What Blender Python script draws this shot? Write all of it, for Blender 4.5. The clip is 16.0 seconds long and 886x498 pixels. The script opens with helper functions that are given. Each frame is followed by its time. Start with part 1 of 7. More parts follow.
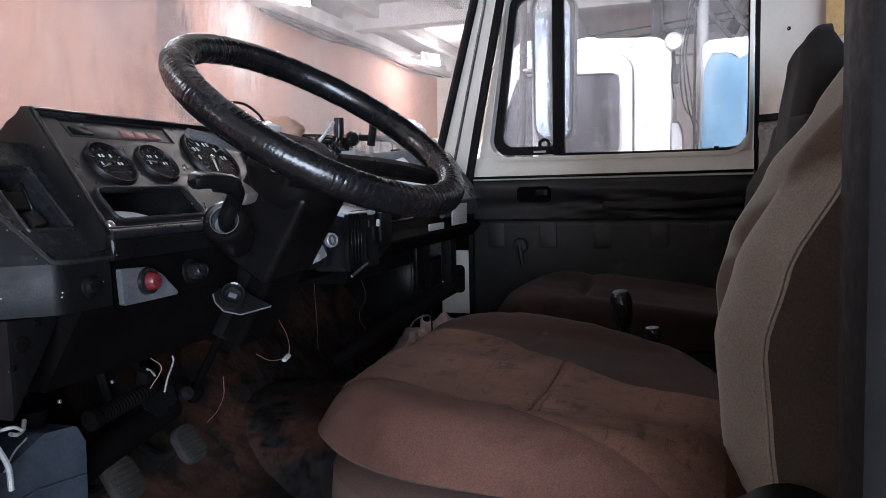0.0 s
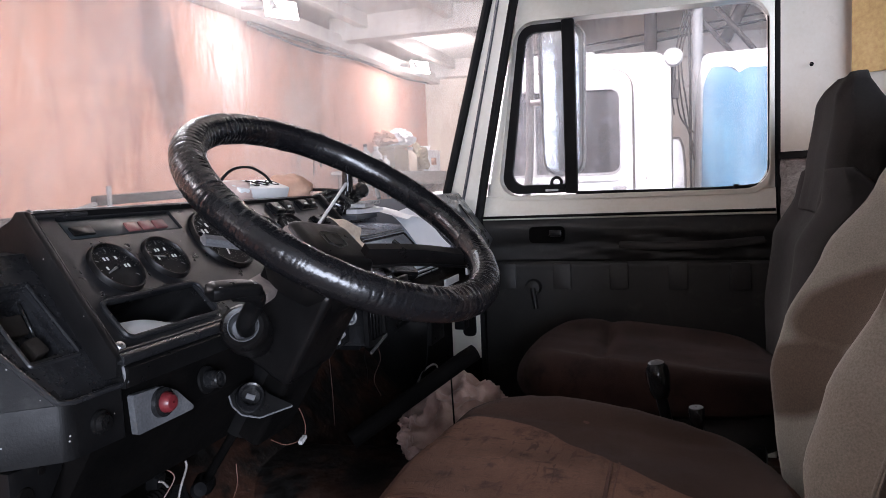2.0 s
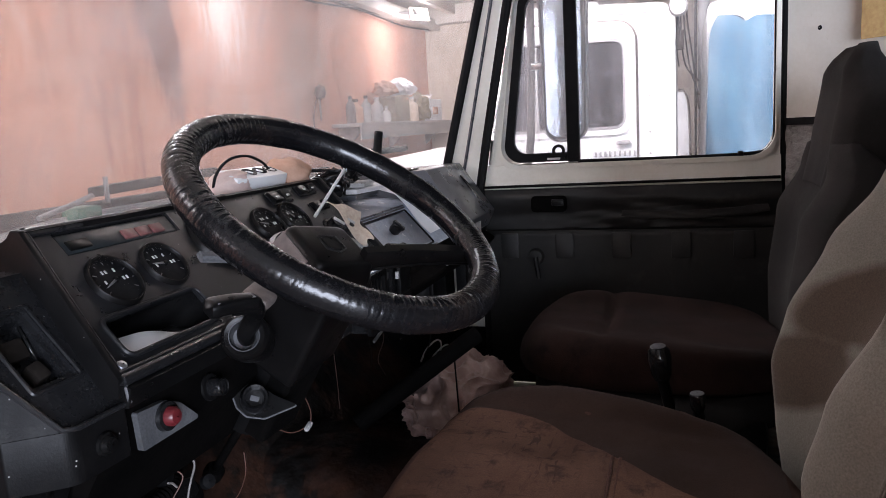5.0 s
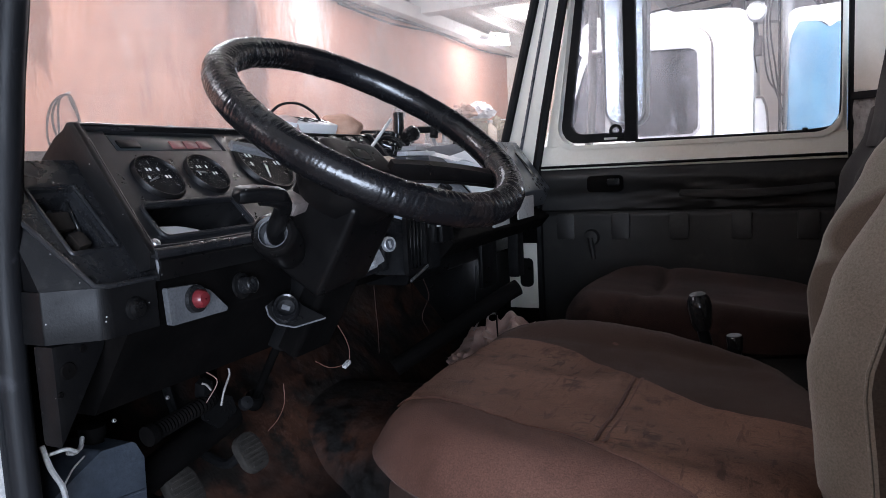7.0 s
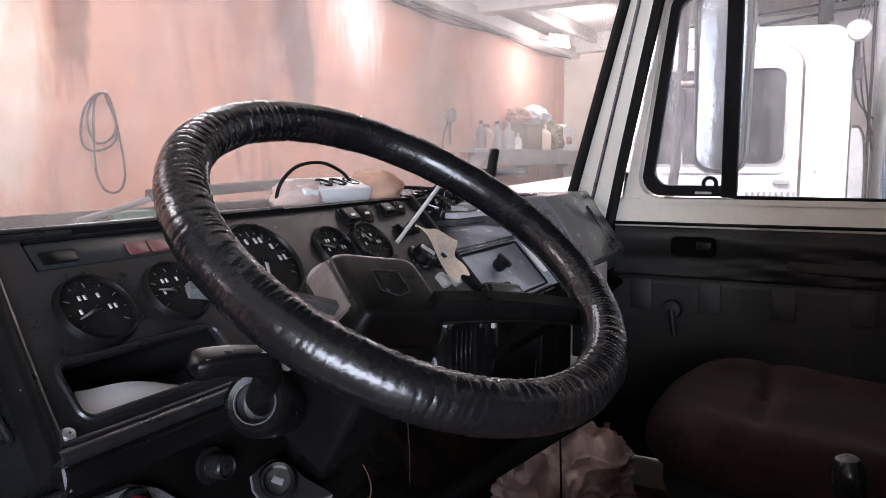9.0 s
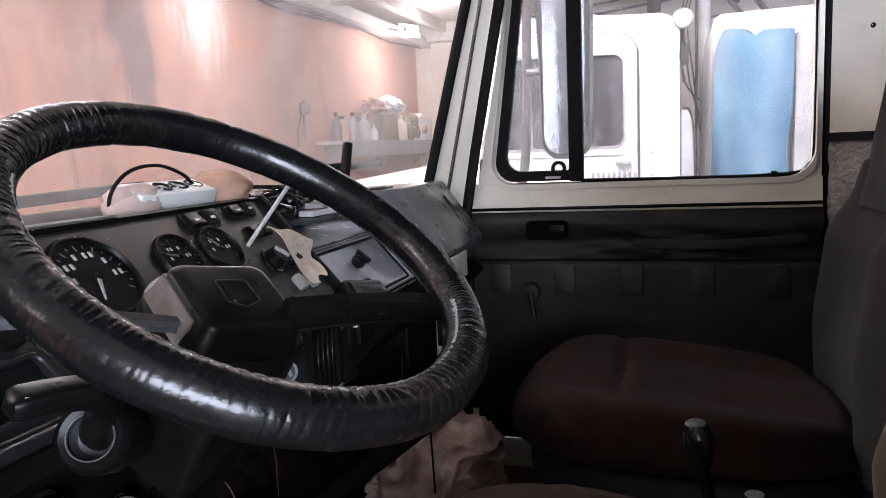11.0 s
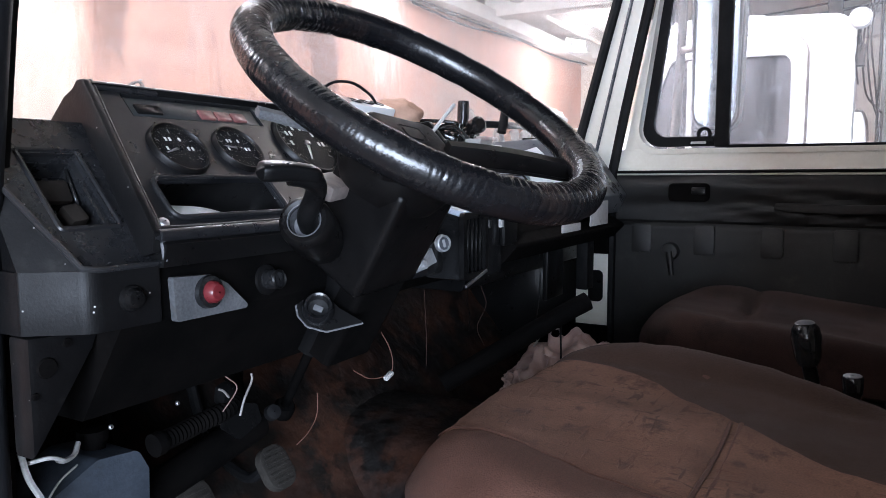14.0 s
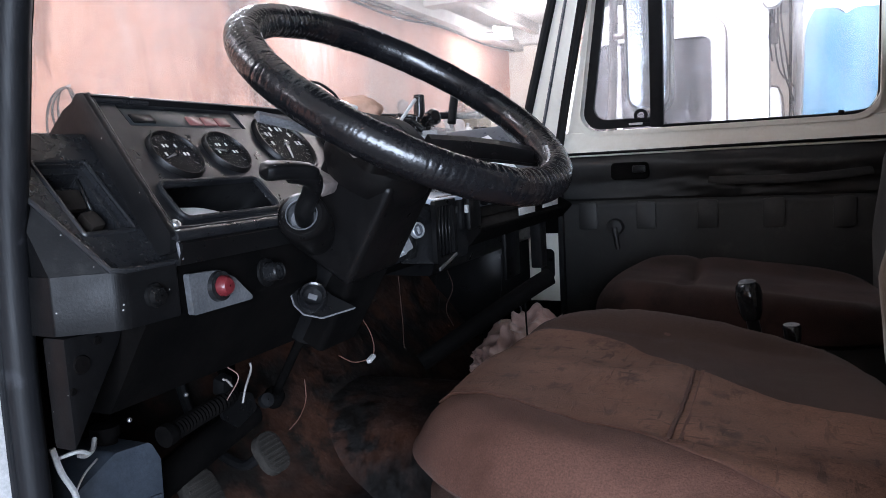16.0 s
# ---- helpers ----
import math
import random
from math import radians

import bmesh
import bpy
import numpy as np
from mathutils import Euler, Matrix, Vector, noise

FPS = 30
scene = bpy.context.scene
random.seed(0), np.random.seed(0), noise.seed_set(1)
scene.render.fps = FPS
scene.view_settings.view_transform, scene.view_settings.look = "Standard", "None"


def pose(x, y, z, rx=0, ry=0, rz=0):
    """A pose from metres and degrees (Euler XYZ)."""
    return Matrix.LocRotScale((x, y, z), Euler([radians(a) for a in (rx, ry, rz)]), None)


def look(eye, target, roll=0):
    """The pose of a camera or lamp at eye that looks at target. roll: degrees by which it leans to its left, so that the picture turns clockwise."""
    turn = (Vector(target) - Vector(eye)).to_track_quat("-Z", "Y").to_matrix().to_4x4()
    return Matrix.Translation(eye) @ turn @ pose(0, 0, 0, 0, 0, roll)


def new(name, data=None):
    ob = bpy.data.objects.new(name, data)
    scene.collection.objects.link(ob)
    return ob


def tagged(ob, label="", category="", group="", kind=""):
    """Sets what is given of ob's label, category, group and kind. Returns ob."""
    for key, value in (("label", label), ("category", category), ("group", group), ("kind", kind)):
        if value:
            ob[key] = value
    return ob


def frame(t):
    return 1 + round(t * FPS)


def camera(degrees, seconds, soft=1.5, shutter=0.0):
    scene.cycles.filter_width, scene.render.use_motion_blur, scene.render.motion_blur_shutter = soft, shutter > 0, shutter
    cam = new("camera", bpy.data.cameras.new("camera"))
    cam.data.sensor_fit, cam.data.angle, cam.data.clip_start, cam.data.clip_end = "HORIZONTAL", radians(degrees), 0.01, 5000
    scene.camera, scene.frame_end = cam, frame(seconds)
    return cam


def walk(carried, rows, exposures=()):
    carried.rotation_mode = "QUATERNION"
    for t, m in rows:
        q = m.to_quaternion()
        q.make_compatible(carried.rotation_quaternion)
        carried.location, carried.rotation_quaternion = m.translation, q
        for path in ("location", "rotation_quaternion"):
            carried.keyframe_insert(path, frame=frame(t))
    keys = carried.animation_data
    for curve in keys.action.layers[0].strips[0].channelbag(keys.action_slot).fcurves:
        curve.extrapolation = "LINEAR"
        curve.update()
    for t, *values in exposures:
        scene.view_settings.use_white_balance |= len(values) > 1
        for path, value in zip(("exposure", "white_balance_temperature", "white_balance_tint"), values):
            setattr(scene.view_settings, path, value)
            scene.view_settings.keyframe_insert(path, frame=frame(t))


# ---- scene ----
cam = camera(62.5, 16.0, 0.6)
PATH = [
    (0, (0.138, 0.106, 1.789), (-0.507, 1.991, 1.611), -1.3),
    (0.5, (0.112, 0.154, 1.796), (-0.506, 2.046, 1.597), -0.8),
    (1, (0.052, 0.159, 1.799), (-0.632, 2.03, 1.617), -1.0),
    (1.5, (0.036, 0.163, 1.816), (-0.645, 2.034, 1.632), -1.5),
    (2, (0.053, 0.175, 1.909), (-0.561, 2.07, 1.729), -2.4),
    (2.5, (0.051, 0.176, 1.966), (-0.576, 2.057, 1.698), -2.3),
    (3, (0.045, 0.175, 1.991), (-0.608, 2.037, 1.666), -2.4),
    (5.5, (0.069, 0.196, 1.971), (-0.556, 2.067, 1.644), -3.7),
    (6, (0.092, 0.187, 1.919), (-0.63, 2.036, 1.675), -4.1),
    (6.5, (0.119, 0.187, 1.864), (-0.649, 2.018, 1.621), -3.2),
    (7, (0.136, 0.175, 1.821), (-0.696, 1.98, 1.597), -2.8),
    (7.5, (0.143, 0.179, 1.781), (-0.75, 1.954, 1.556), -2.4),
    (8, (0.121, 0.226, 1.802), (-0.926, 1.915, 1.573), -1.4),
    (8.5, (0.048, 0.36, 1.89), (-0.986, 2.055, 1.647), 1.7),
    (9, (-0.015, 0.467, 1.953), (-0.956, 2.216, 1.714), -0.4),
    (9.5, (-0.012, 0.502, 1.956), (-0.825, 2.302, 1.637), -2.2),
    (12, (-0.016, 0.456, 1.958), (-0.587, 2.359, 1.717), -2.6),
    (12.5, (0.019, 0.39, 1.909), (-0.82, 2.192, 1.693), -1.1),
    (13, (0.062, 0.338, 1.837), (-0.9, 2.067, 1.544), -0.5),
    (13.5, (0.067, 0.32, 1.804), (-0.884, 2.062, 1.562), 0.6),
    (14, (0.073, 0.316, 1.795), (-0.912, 2.045, 1.595), -0.1),
    (14.5, (0.083, 0.306, 1.789), (-0.924, 2.02, 1.571), -1.9),
    (15, (0.071, 0.31, 1.804), (-0.958, 2.013, 1.6), -3.0),
    (15.5, (0.058, 0.294, 1.804), (-0.866, 2.056, 1.598), -3.3),
    (16, (0.056, 0.221, 1.797), (-0.774, 2.026, 1.566), -3.1),
]


walk(cam, [(t, look(eye, target, roll)) for t, eye, target, roll in PATH], exposures=[(0.0, -0.18, 6250, 20), (1.0, -0.08, 6250, 20), (1.5, 0.0, 6250, 20), (2.0, 0.1, 6550, 24), (3.2, 0.05, 6600, 24), (5.5, -0.25, 6650, 24), (6.0, 0.05, 6600, 23), (6.5, -0.15, 6450, 23), (7.0, 0.0, 6230, 20), (7.5, 0.05, 6200, 20), (8.0, 0.36, 6170, 19), (8.5, -0.1, 6230, 20), (9.0, 0.0, 6650, 24), (9.7, -0.05, 6600, 23), (12.0, -0.05, 6650, 24), (12.5, 0.05, 6650, 24), (13.0, 0.0, 6300, 21), (13.5, 0.45, 6180, 19), (14.0, 0.42, 6180, 19), (15.0, 0.45, 6160, 19), (16.0, 0.30, 6150, 19)])

# ---- world, daylight through the gate, lamps ----
world = bpy.data.worlds.new("sky")
world.use_nodes = True
scene.world = world
wn = world.node_tree
sky = wn.nodes.new("ShaderNodeTexSky")
sky.sky_type = "NISHITA"
sky.sun_disc = False
sky.sun_elevation, sky.sun_rotation = radians(28), radians(200)
wn.links.new(sky.outputs["Color"], wn.nodes["Background"].inputs["Color"])
wn.nodes["Background"].inputs["Strength"].default_value = 0.06


def lamp(name, kind, place, target, power, colour, size=0.3, size_y=None):
    data = bpy.data.lights.new(name, kind)
    data.energy, data.color = power, colour
    if kind == "AREA":
        data.shape, data.size = "RECTANGLE", size
        data.size_y = size_y or size
    else:
        data.shadow_soft_size = size
    ob = new(name, data)
    ob.matrix_world = look(place, target)
    return ob


GATE_Y = -6.0
lamp("gate_daylight", "AREA", (3.9, GATE_Y + 0.15, 1.9), (-0.3, 1.2, 1.6), 1080, (0.72, 0.87, 1.0), 4.8, 3.2)
# added unseen tube lamps: along the salmon wall, over the gap between the trucks
WALL_FILL = [(-2.35, -2.4, 18), (-2.35, 0.2, 24), (-2.35, 2.7, 38)]
FLOODS = [(-3.02, 5.58, 3.34, 13), (-3.12, 9.22, 3.38, 34)]
GAP_FILL = [(-0.7, 3.25, 102), (1.3, 3.25, 56)]
for lx, ly, lw in WALL_FILL:
    lamp("fill_light", "AREA", (lx, ly, 3.40), (lx + 0.02, ly, 1.0), lw, (0.93, 0.97, 1.0), 0.10, 1.2).data.spread = radians(172)
for lx, ly, lw in GAP_FILL:
    lamp("fill_light", "AREA", (lx, ly, 3.16), (lx, ly + 1.0, 2.95), lw, (0.93, 0.97, 1.0), 0.10, 1.2).data.spread = radians(176)
for lx, ly, lz, lw in FLOODS:
    lamp("flood_light", "POINT", (lx + 0.10, ly, lz - 0.10), (-3.75, ly, lz - 1.6), lw * 1.9, (0.96, 0.98, 1.0), 0.08)

# ---- materials ----
def node_mat(name):
    m = bpy.data.materials.new(name)
    m.use_nodes = True
    return m, m.node_tree, m.node_tree.nodes["Principled BSDF"]


def noise_node(nt, scale, detail=5.0, rough=0.55, stretch=(1, 1, 1), distort=0.0):
    tc, mp, nz = nt.nodes.new("ShaderNodeTexCoord"), nt.nodes.new("ShaderNodeMapping"), nt.nodes.new("ShaderNodeTexNoise")
    mp.inputs["Scale"].default_value = stretch
    nz.inputs["Scale"].default_value, nz.inputs["Detail"].default_value = scale, detail
    nz.inputs["Roughness"].default_value, nz.inputs["Distortion"].default_value = rough, distort
    nt.links.new(tc.outputs["Object"], mp.inputs["Vector"])
    nt.links.new(mp.outputs["Vector"], nz.inputs["Vector"])
    return nz.outputs["Fac"]


def ramp_node(nt, fac, stops):
    r = nt.nodes.new("ShaderNodeValToRGB")
    e = r.color_ramp.elements
    while len(e) < len(stops):
        e.new(0.5)
    for el, (pos, c) in zip(e, stops):
        el.position = pos
        el.color = (c, c, c, 1) if isinstance(c, (int, float)) else (*c, 1)
    nt.links.new(fac, r.inputs["Fac"])
    return r.outputs["Color"]


def mix_node(nt, fac, a, b, mode="MIX"):
    x = nt.nodes.new("ShaderNodeMix")
    x.data_type, x.blend_type = "RGBA", mode
    for sock, v in ((x.inputs["Factor"], fac), (x.inputs["A"], a), (x.inputs["B"], b)):
        if isinstance(v, bpy.types.NodeSocket):
            nt.links.new(v, sock)
        elif isinstance(v, tuple):
            sock.default_value = (*v, 1)
        else:
            sock.default_value = v
    return x.outputs["Result"]


def bump_node(nt, bsdf, fac, strength, dist):
    b = nt.nodes.new("ShaderNodeBump")
    b.inputs["Strength"].default_value, b.inputs["Distance"].default_value = strength, dist
    nt.links.new(fac, b.inputs["Height"])
    nt.links.new(b.outputs["Normal"], bsdf.inputs["Normal"])


def surface(name, c1, c2, big=4.0, fine=180.0, rough=(0.4, 0.6), bump=0.25, dist=0.001, metal=0.0, spots=None, spot_scale=14.0, spot_at=(0.6, 0.72), sheen=0.0, coat=0.0, fine_mix=0.35, stretch=(1, 1, 1), flecks=0.0, gloss=0.5):
    """Two colours in large clouds, a fine grain, relief, and spots of wear or dust."""
    m, nt, b = node_mat(name)
    cloud = ramp_node(nt, noise_node(nt, big, 6, 0.6, stretch), [(0.35, 0.0), (0.68, 1.0)])
    col = mix_node(nt, cloud, c1, c2)
    grain = noise_node(nt, fine, 3, 0.6, stretch)
    col = mix_node(nt, fine_mix, col, ramp_node(nt, grain, [(0.3, 0.25), (0.7, 0.75)]), "OVERLAY")
    if spots:
        s = ramp_node(nt, noise_node(nt, spot_scale, 9, 0.68), [(spot_at[0], 0.0), (spot_at[1], 1.0)])
        col = mix_node(nt, s, col, spots)
    if flecks:
        tc, vo = nt.nodes.new("ShaderNodeTexCoord"), nt.nodes.new("ShaderNodeTexVoronoi")
        vo.inputs["Scale"].default_value = 75.0
        nt.links.new(tc.outputs["Object"], vo.inputs["Vector"])
        dot = ramp_node(nt, vo.outputs["Distance"], [(0.045, 1.0), (0.085, 0.0)])
        some = ramp_node(nt, vo.outputs["Color"], [(1.0 - flecks, 0.0), (1.0 - flecks + 0.06, 1.0)])
        col = mix_node(nt, mix_node(nt, 1.0, dot, some, "MULTIPLY"), col, (0.42, 0.41, 0.40))
    b.inputs["Specular IOR Level"].default_value = gloss
    nt.links.new(col, b.inputs["Base Color"])
    nt.links.new(ramp_node(nt, noise_node(nt, big * 5, 6, 0.65, stretch), [(0.3, rough[0]), (0.7, rough[1])]), b.inputs["Roughness"])
    b.inputs["Metallic"].default_value = metal
    b.inputs["Sheen Weight"].default_value = sheen
    b.inputs["Coat Weight"].default_value = coat
    bump_node(nt, b, grain, bump, dist)
    return m


BLACK_PLASTIC = surface("black_plastic", (0.0085, 0.0088, 0.0100), (0.0170, 0.0173, 0.0187), 10, 420, (0.20, 0.36), 0.22, 0.0005, spots=(0.030, 0.030, 0.031), spot_scale=24, spot_at=(0.50, 0.90), flecks=0.45, gloss=0.45)
DUSTY_BLACK = surface("dusty_black", (0.0085, 0.0088, 0.0100), (0.0170, 0.0174, 0.0190), 7, 420, (0.24, 0.42), 0.22, 0.0005, spots=(0.026, 0.026, 0.027), spot_scale=22, spot_at=(0.48, 0.92), flecks=0.40, gloss=0.50)
DARK_PLASTIC = surface("dark_plastic", (0.0035, 0.0035, 0.0038), (0.007, 0.0068, 0.0068), 8, 500, (0.24, 0.42), 0.12, 0.0004, spots=(0.022, 0.021, 0.020), spot_scale=45, spot_at=(0.64, 0.82), flecks=0.10, gloss=0.18)
GREY_PLASTIC = surface("grey_plastic", (0.048, 0.053, 0.062), (0.070, 0.075, 0.086), 5, 380, (0.24, 0.38), 0.10, 0.0005, spots=(0.090, 0.089, 0.089), spot_scale=40, spot_at=(0.6, 0.8), flecks=0.1, gloss=0.9, coat=0.3)
PALE_PLASTIC = surface("pale_plastic", (0.42, 0.42, 0.42), (0.55, 0.54, 0.52), 9, 300, (0.3, 0.5), 0.1, 0.0004, spots=(0.18, 0.17, 0.16), spot_scale=35)
GLOSS_BLACK = surface("gloss_black", (0.008, 0.008, 0.009), (0.014, 0.014, 0.014), 10, 300, (0.08, 0.22), 0.05, 0.0003)
LEATHER = surface("black_leather", (0.0042, 0.0043, 0.0053), (0.0090, 0.0088, 0.0095), 9, 240, (0.14, 0.32), 0.4, 0.0007, spots=(0.028, 0.0165, 0.0128), spot_scale=6, spot_at=(0.58, 0.78), gloss=0.55)
VINYL = surface("black_vinyl", (0.0100, 0.0095, 0.0092), (0.0215, 0.0198, 0.0188), 5, 300, (0.34, 0.55), 0.3, 0.0008, spots=(0.036, 0.033, 0.030), spot_scale=14, spot_at=(0.55, 0.75), flecks=0.08, gloss=0.40)
RUBBER = surface("black_rubber", (0.0045, 0.0045, 0.005), (0.009, 0.009, 0.0095), 12, 260, (0.5, 0.75), 0.2, 0.0006, spots=(0.022, 0.0215, 0.021), spot_scale=40, spot_at=(0.62, 0.78), gloss=0.14)
SEAL_RUBBER = surface("dusty_seal_rubber", (0.004, 0.0042, 0.005), (0.010, 0.0105, 0.012), 14, 260, (0.40, 0.60), 0.3, 0.0009, spots=(0.024, 0.025, 0.028), spot_scale=30, gloss=0.22, stretch=(1, 1, 0.08))
# one even flat black for low dash, column and footwell parts
FLAT_BLACK = surface("flat_black", (0.0016, 0.0015, 0.0015), (0.004, 0.0034, 0.0032), 14, 240, (0.7, 0.95), 0.3, 0.0008, gloss=0.04)
# darker rust than the floor pan, for toe board and tunnel
TOE_RUST = surface("dark_rust", (0.008, 0.005, 0.0042), (0.044, 0.0165, 0.009), 7, 26, (0.30, 0.85), 0.7, 0.006, spots=(0.0045, 0.0035, 0.003), spot_scale=11, spot_at=(0.46, 0.56), fine_mix=0.5, gloss=0.3)
WIRE_DIM = surface("grimy_wire", (0.022, 0.012, 0.010), (0.050, 0.028, 0.023), 30, 200, (0.6, 0.8), 0.1, 0.0002, gloss=0.1)
VELOUR = surface("brown_velour", (0.071, 0.0345, 0.0252), (0.106, 0.0535, 0.0395), 4.0, 520, (0.85, 0.97), 0.6, 0.0014, spots=(0.053, 0.0250, 0.0178), spot_scale=6, spot_at=(0.48, 0.68), sheen=0.03, fine_mix=0.5, gloss=0.1)
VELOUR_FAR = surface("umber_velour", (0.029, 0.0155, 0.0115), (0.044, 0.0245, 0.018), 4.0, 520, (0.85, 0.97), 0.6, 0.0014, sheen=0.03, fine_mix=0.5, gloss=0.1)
VELOUR_SKIRT = surface("pale_brown_velour", (0.078, 0.048, 0.038), (0.105, 0.066, 0.053), 4.0, 520, (0.85, 0.97), 0.6, 0.0014, sheen=0.03, fine_mix=0.5, gloss=0.1)
# brown velour darkened to hold the shade on the passenger seat
VELOUR_SHADED = surface("shaded_brown_velour", (0.0130, 0.0060, 0.0047), (0.026, 0.0126, 0.0098), 5.5, 520, (0.85, 0.97), 0.6, 0.0014, spots=(0.008, 0.0043, 0.0036), spot_scale=15, spot_at=(0.53, 0.68), sheen=0.02, fine_mix=0.5, gloss=0.1)


def scuffed_velour():
    """Flattened pile, orange-brown, with many short creases and a few dark stains."""
    m, nt, b = node_mat("scuffed_brown_velour")
    col = mix_node(nt, ramp_node(nt, noise_node(nt, 7, 6, 0.62), [(0.35, 0.0), (0.68, 1.0)]), (0.088, 0.0435, 0.0295), (0.145, 0.073, 0.048))
    stains = ramp_node(nt, noise_node(nt, 24, 8, 0.66), [(0.56, 0.0), (0.68, 0.75)])
    col = mix_node(nt, stains, col, (0.034, 0.018, 0.013))
    grain = noise_node(nt, 520, 3, 0.6)
    col = mix_node(nt, 0.45, col, ramp_node(nt, grain, [(0.3, 0.25), (0.7, 0.75)]), "OVERLAY")
    marks = None
    for stretch, seed in (((1.0, 0.22, 1.0), 105), ((0.28, 1.0, 1.0), 130)):
        line = ramp_node(nt, noise_node(nt, seed, 3, 0.5, stretch, 0.6), [(0.60, 0.0), (0.67, 0.7)])
        marks = line if marks is None else mix_node(nt, 1.0, marks, line, "LIGHTEN")
    worn = ramp_node(nt, noise_node(nt, 6, 4, 0.6), [(0.40, 0.15), (0.60, 1.0)])
    col = mix_node(nt, mix_node(nt, 1.0, marks, worn, "MULTIPLY"), col, (0.042, 0.021, 0.0145))
    nt.links.new(col, b.inputs["Base Color"])
    b.inputs["Roughness"].default_value, b.inputs["Specular IOR Level"].default_value = 0.92, 0.1
    b.inputs["Sheen Weight"].default_value = 0.03
    bump_node(nt, b, mix_node(nt, 0.5, grain, marks), 0.6, 0.0016)
    return m


VELOUR_MID = scuffed_velour()
RAG_PINK = surface("pale_pink_rag", (0.60, 0.45, 0.40), (0.72, 0.57, 0.51), 14, 260, (0.8, 0.95), 0.4, 0.001, fine_mix=0.1)
VELOUR_SIDE = surface("dark_brown_velour", (0.050, 0.041, 0.034), (0.076, 0.063, 0.052), 4.5, 480, (0.85, 0.97), 0.5, 0.0012, sheen=0.08, fine_mix=0.4, gloss=0.15)


def patched_velour():
    """Grey-beige pile with large brown patches, a bright nap at grazing angles."""
    m, nt, b = node_mat("grey_beige_velour")
    col = mix_node(nt, ramp_node(nt, noise_node(nt, 3.2, 6, 0.6, (1, 1, 0.6)), [(0.35, 0.0), (0.68, 1.0)]), (0.165, 0.155, 0.130), (0.250, 0.237, 0.203))
    for (py, pz), (ry, rz), lean in (((1.155, 1.742), (0.150, 0.072), 0.35), ((1.245, 1.622), (0.125, 0.068), 0.45), ((0.90, 1.86), (0.10, 0.10), 0.2)):
        tc, mp, ball = nt.nodes.new("ShaderNodeTexCoord"), nt.nodes.new("ShaderNodeMapping"), nt.nodes.new("ShaderNodeTexGradient")
        mp.vector_type = "TEXTURE"
        mp.inputs["Location"].default_value, mp.inputs["Scale"].default_value = (0.21, py, pz), (1.5, ry, rz)
        mp.inputs["Rotation"].default_value = (-lean, 0, 0)
        ball.gradient_type = "SPHERICAL"
        nt.links.new(tc.outputs["Object"], mp.inputs["Vector"])
        nt.links.new(mp.outputs["Vector"], ball.inputs["Vector"])
        blot = mix_node(nt, 0.22, ball.outputs["Color"], noise_node(nt, 14, 6, 0.6))
        col = mix_node(nt, ramp_node(nt, blot, [(0.24, 0.0), (0.40, 0.92)]), col, (0.070, 0.050, 0.037))
    grain = noise_node(nt, 480, 3, 0.6)
    col = mix_node(nt, 0.4, col, ramp_node(nt, grain, [(0.3, 0.25), (0.7, 0.75)]), "OVERLAY")
    nt.links.new(col, b.inputs["Base Color"])
    b.inputs["Roughness"].default_value, b.inputs["Specular IOR Level"].default_value = 0.92, 0.15
    b.inputs["Sheen Weight"].default_value, b.inputs["Sheen Roughness"].default_value = 0.30, 0.35
    b.inputs["Sheen Tint"].default_value = (0.85, 0.83, 0.76, 1)
    bump_node(nt, b, grain, 0.5, 0.0012)
    return m


VELOUR_PALE = patched_velour()
VELOUR_BLACK = surface("dark_grey_fabric", (0.021, 0.0195, 0.019), (0.038, 0.0355, 0.034), 4, 500, (0.85, 0.97), 0.5, 0.0012, sheen=0.04, gloss=0.1)
CREAM_PAINT = surface("cream_paint", (0.73, 0.70, 0.61), (0.83, 0.80, 0.71), 3.5, 120, (0.25, 0.45), 0.06, 0.0006, spots=(0.46, 0.42, 0.35), spot_scale=22, spot_at=(0.66, 0.82), coat=0.2, fine_mix=0.15)
WHITE_PAINT = surface("white_paint", (0.76, 0.76, 0.75), (0.83, 0.83, 0.82), 2.5, 90, (0.25, 0.45), 0.05, 0.0006, spots=(0.55, 0.53, 0.50), spot_scale=16, spot_at=(0.68, 0.85), coat=0.2, fine_mix=0.12)
BLUE_PAINT = surface("blue_paint", (0.036, 0.130, 0.215), (0.060, 0.170, 0.255), 3, 120, (0.3, 0.5), 0.05, 0.0006, spots=(0.12, 0.25, 0.33), spot_scale=4, spot_at=(0.5, 0.85))
RUST_FLOOR = surface("rusty_floor", (0.020, 0.010, 0.007), (0.17, 0.056, 0.022), 5, 24, (0.28, 0.85), 0.5, 0.005, spots=(0.010, 0.007, 0.0055), spot_scale=6, spot_at=(0.45, 0.60), fine_mix=0.3)
STEEL = surface("worn_steel", (0.58, 0.58, 0.59), (0.70, 0.70, 0.71), 20, 260, (0.30, 0.5), 0.1, 0.0004, metal=1.0, spots=(0.25, 0.22, 0.2), spot_scale=60)
GREY_METAL = surface("grey_painted_plate", (0.066, 0.069, 0.074), (0.125, 0.126, 0.132), 14, 320, (0.4, 0.6), 0.3, 0.0006, spots=(0.07, 0.065, 0.06), spot_scale=40, fine_mix=0.6)
RED_PLASTIC = surface("red_plastic", (0.11, 0.013, 0.016), (0.16, 0.020, 0.024), 20, 200, (0.25, 0.4), 0.05, 0.0003)
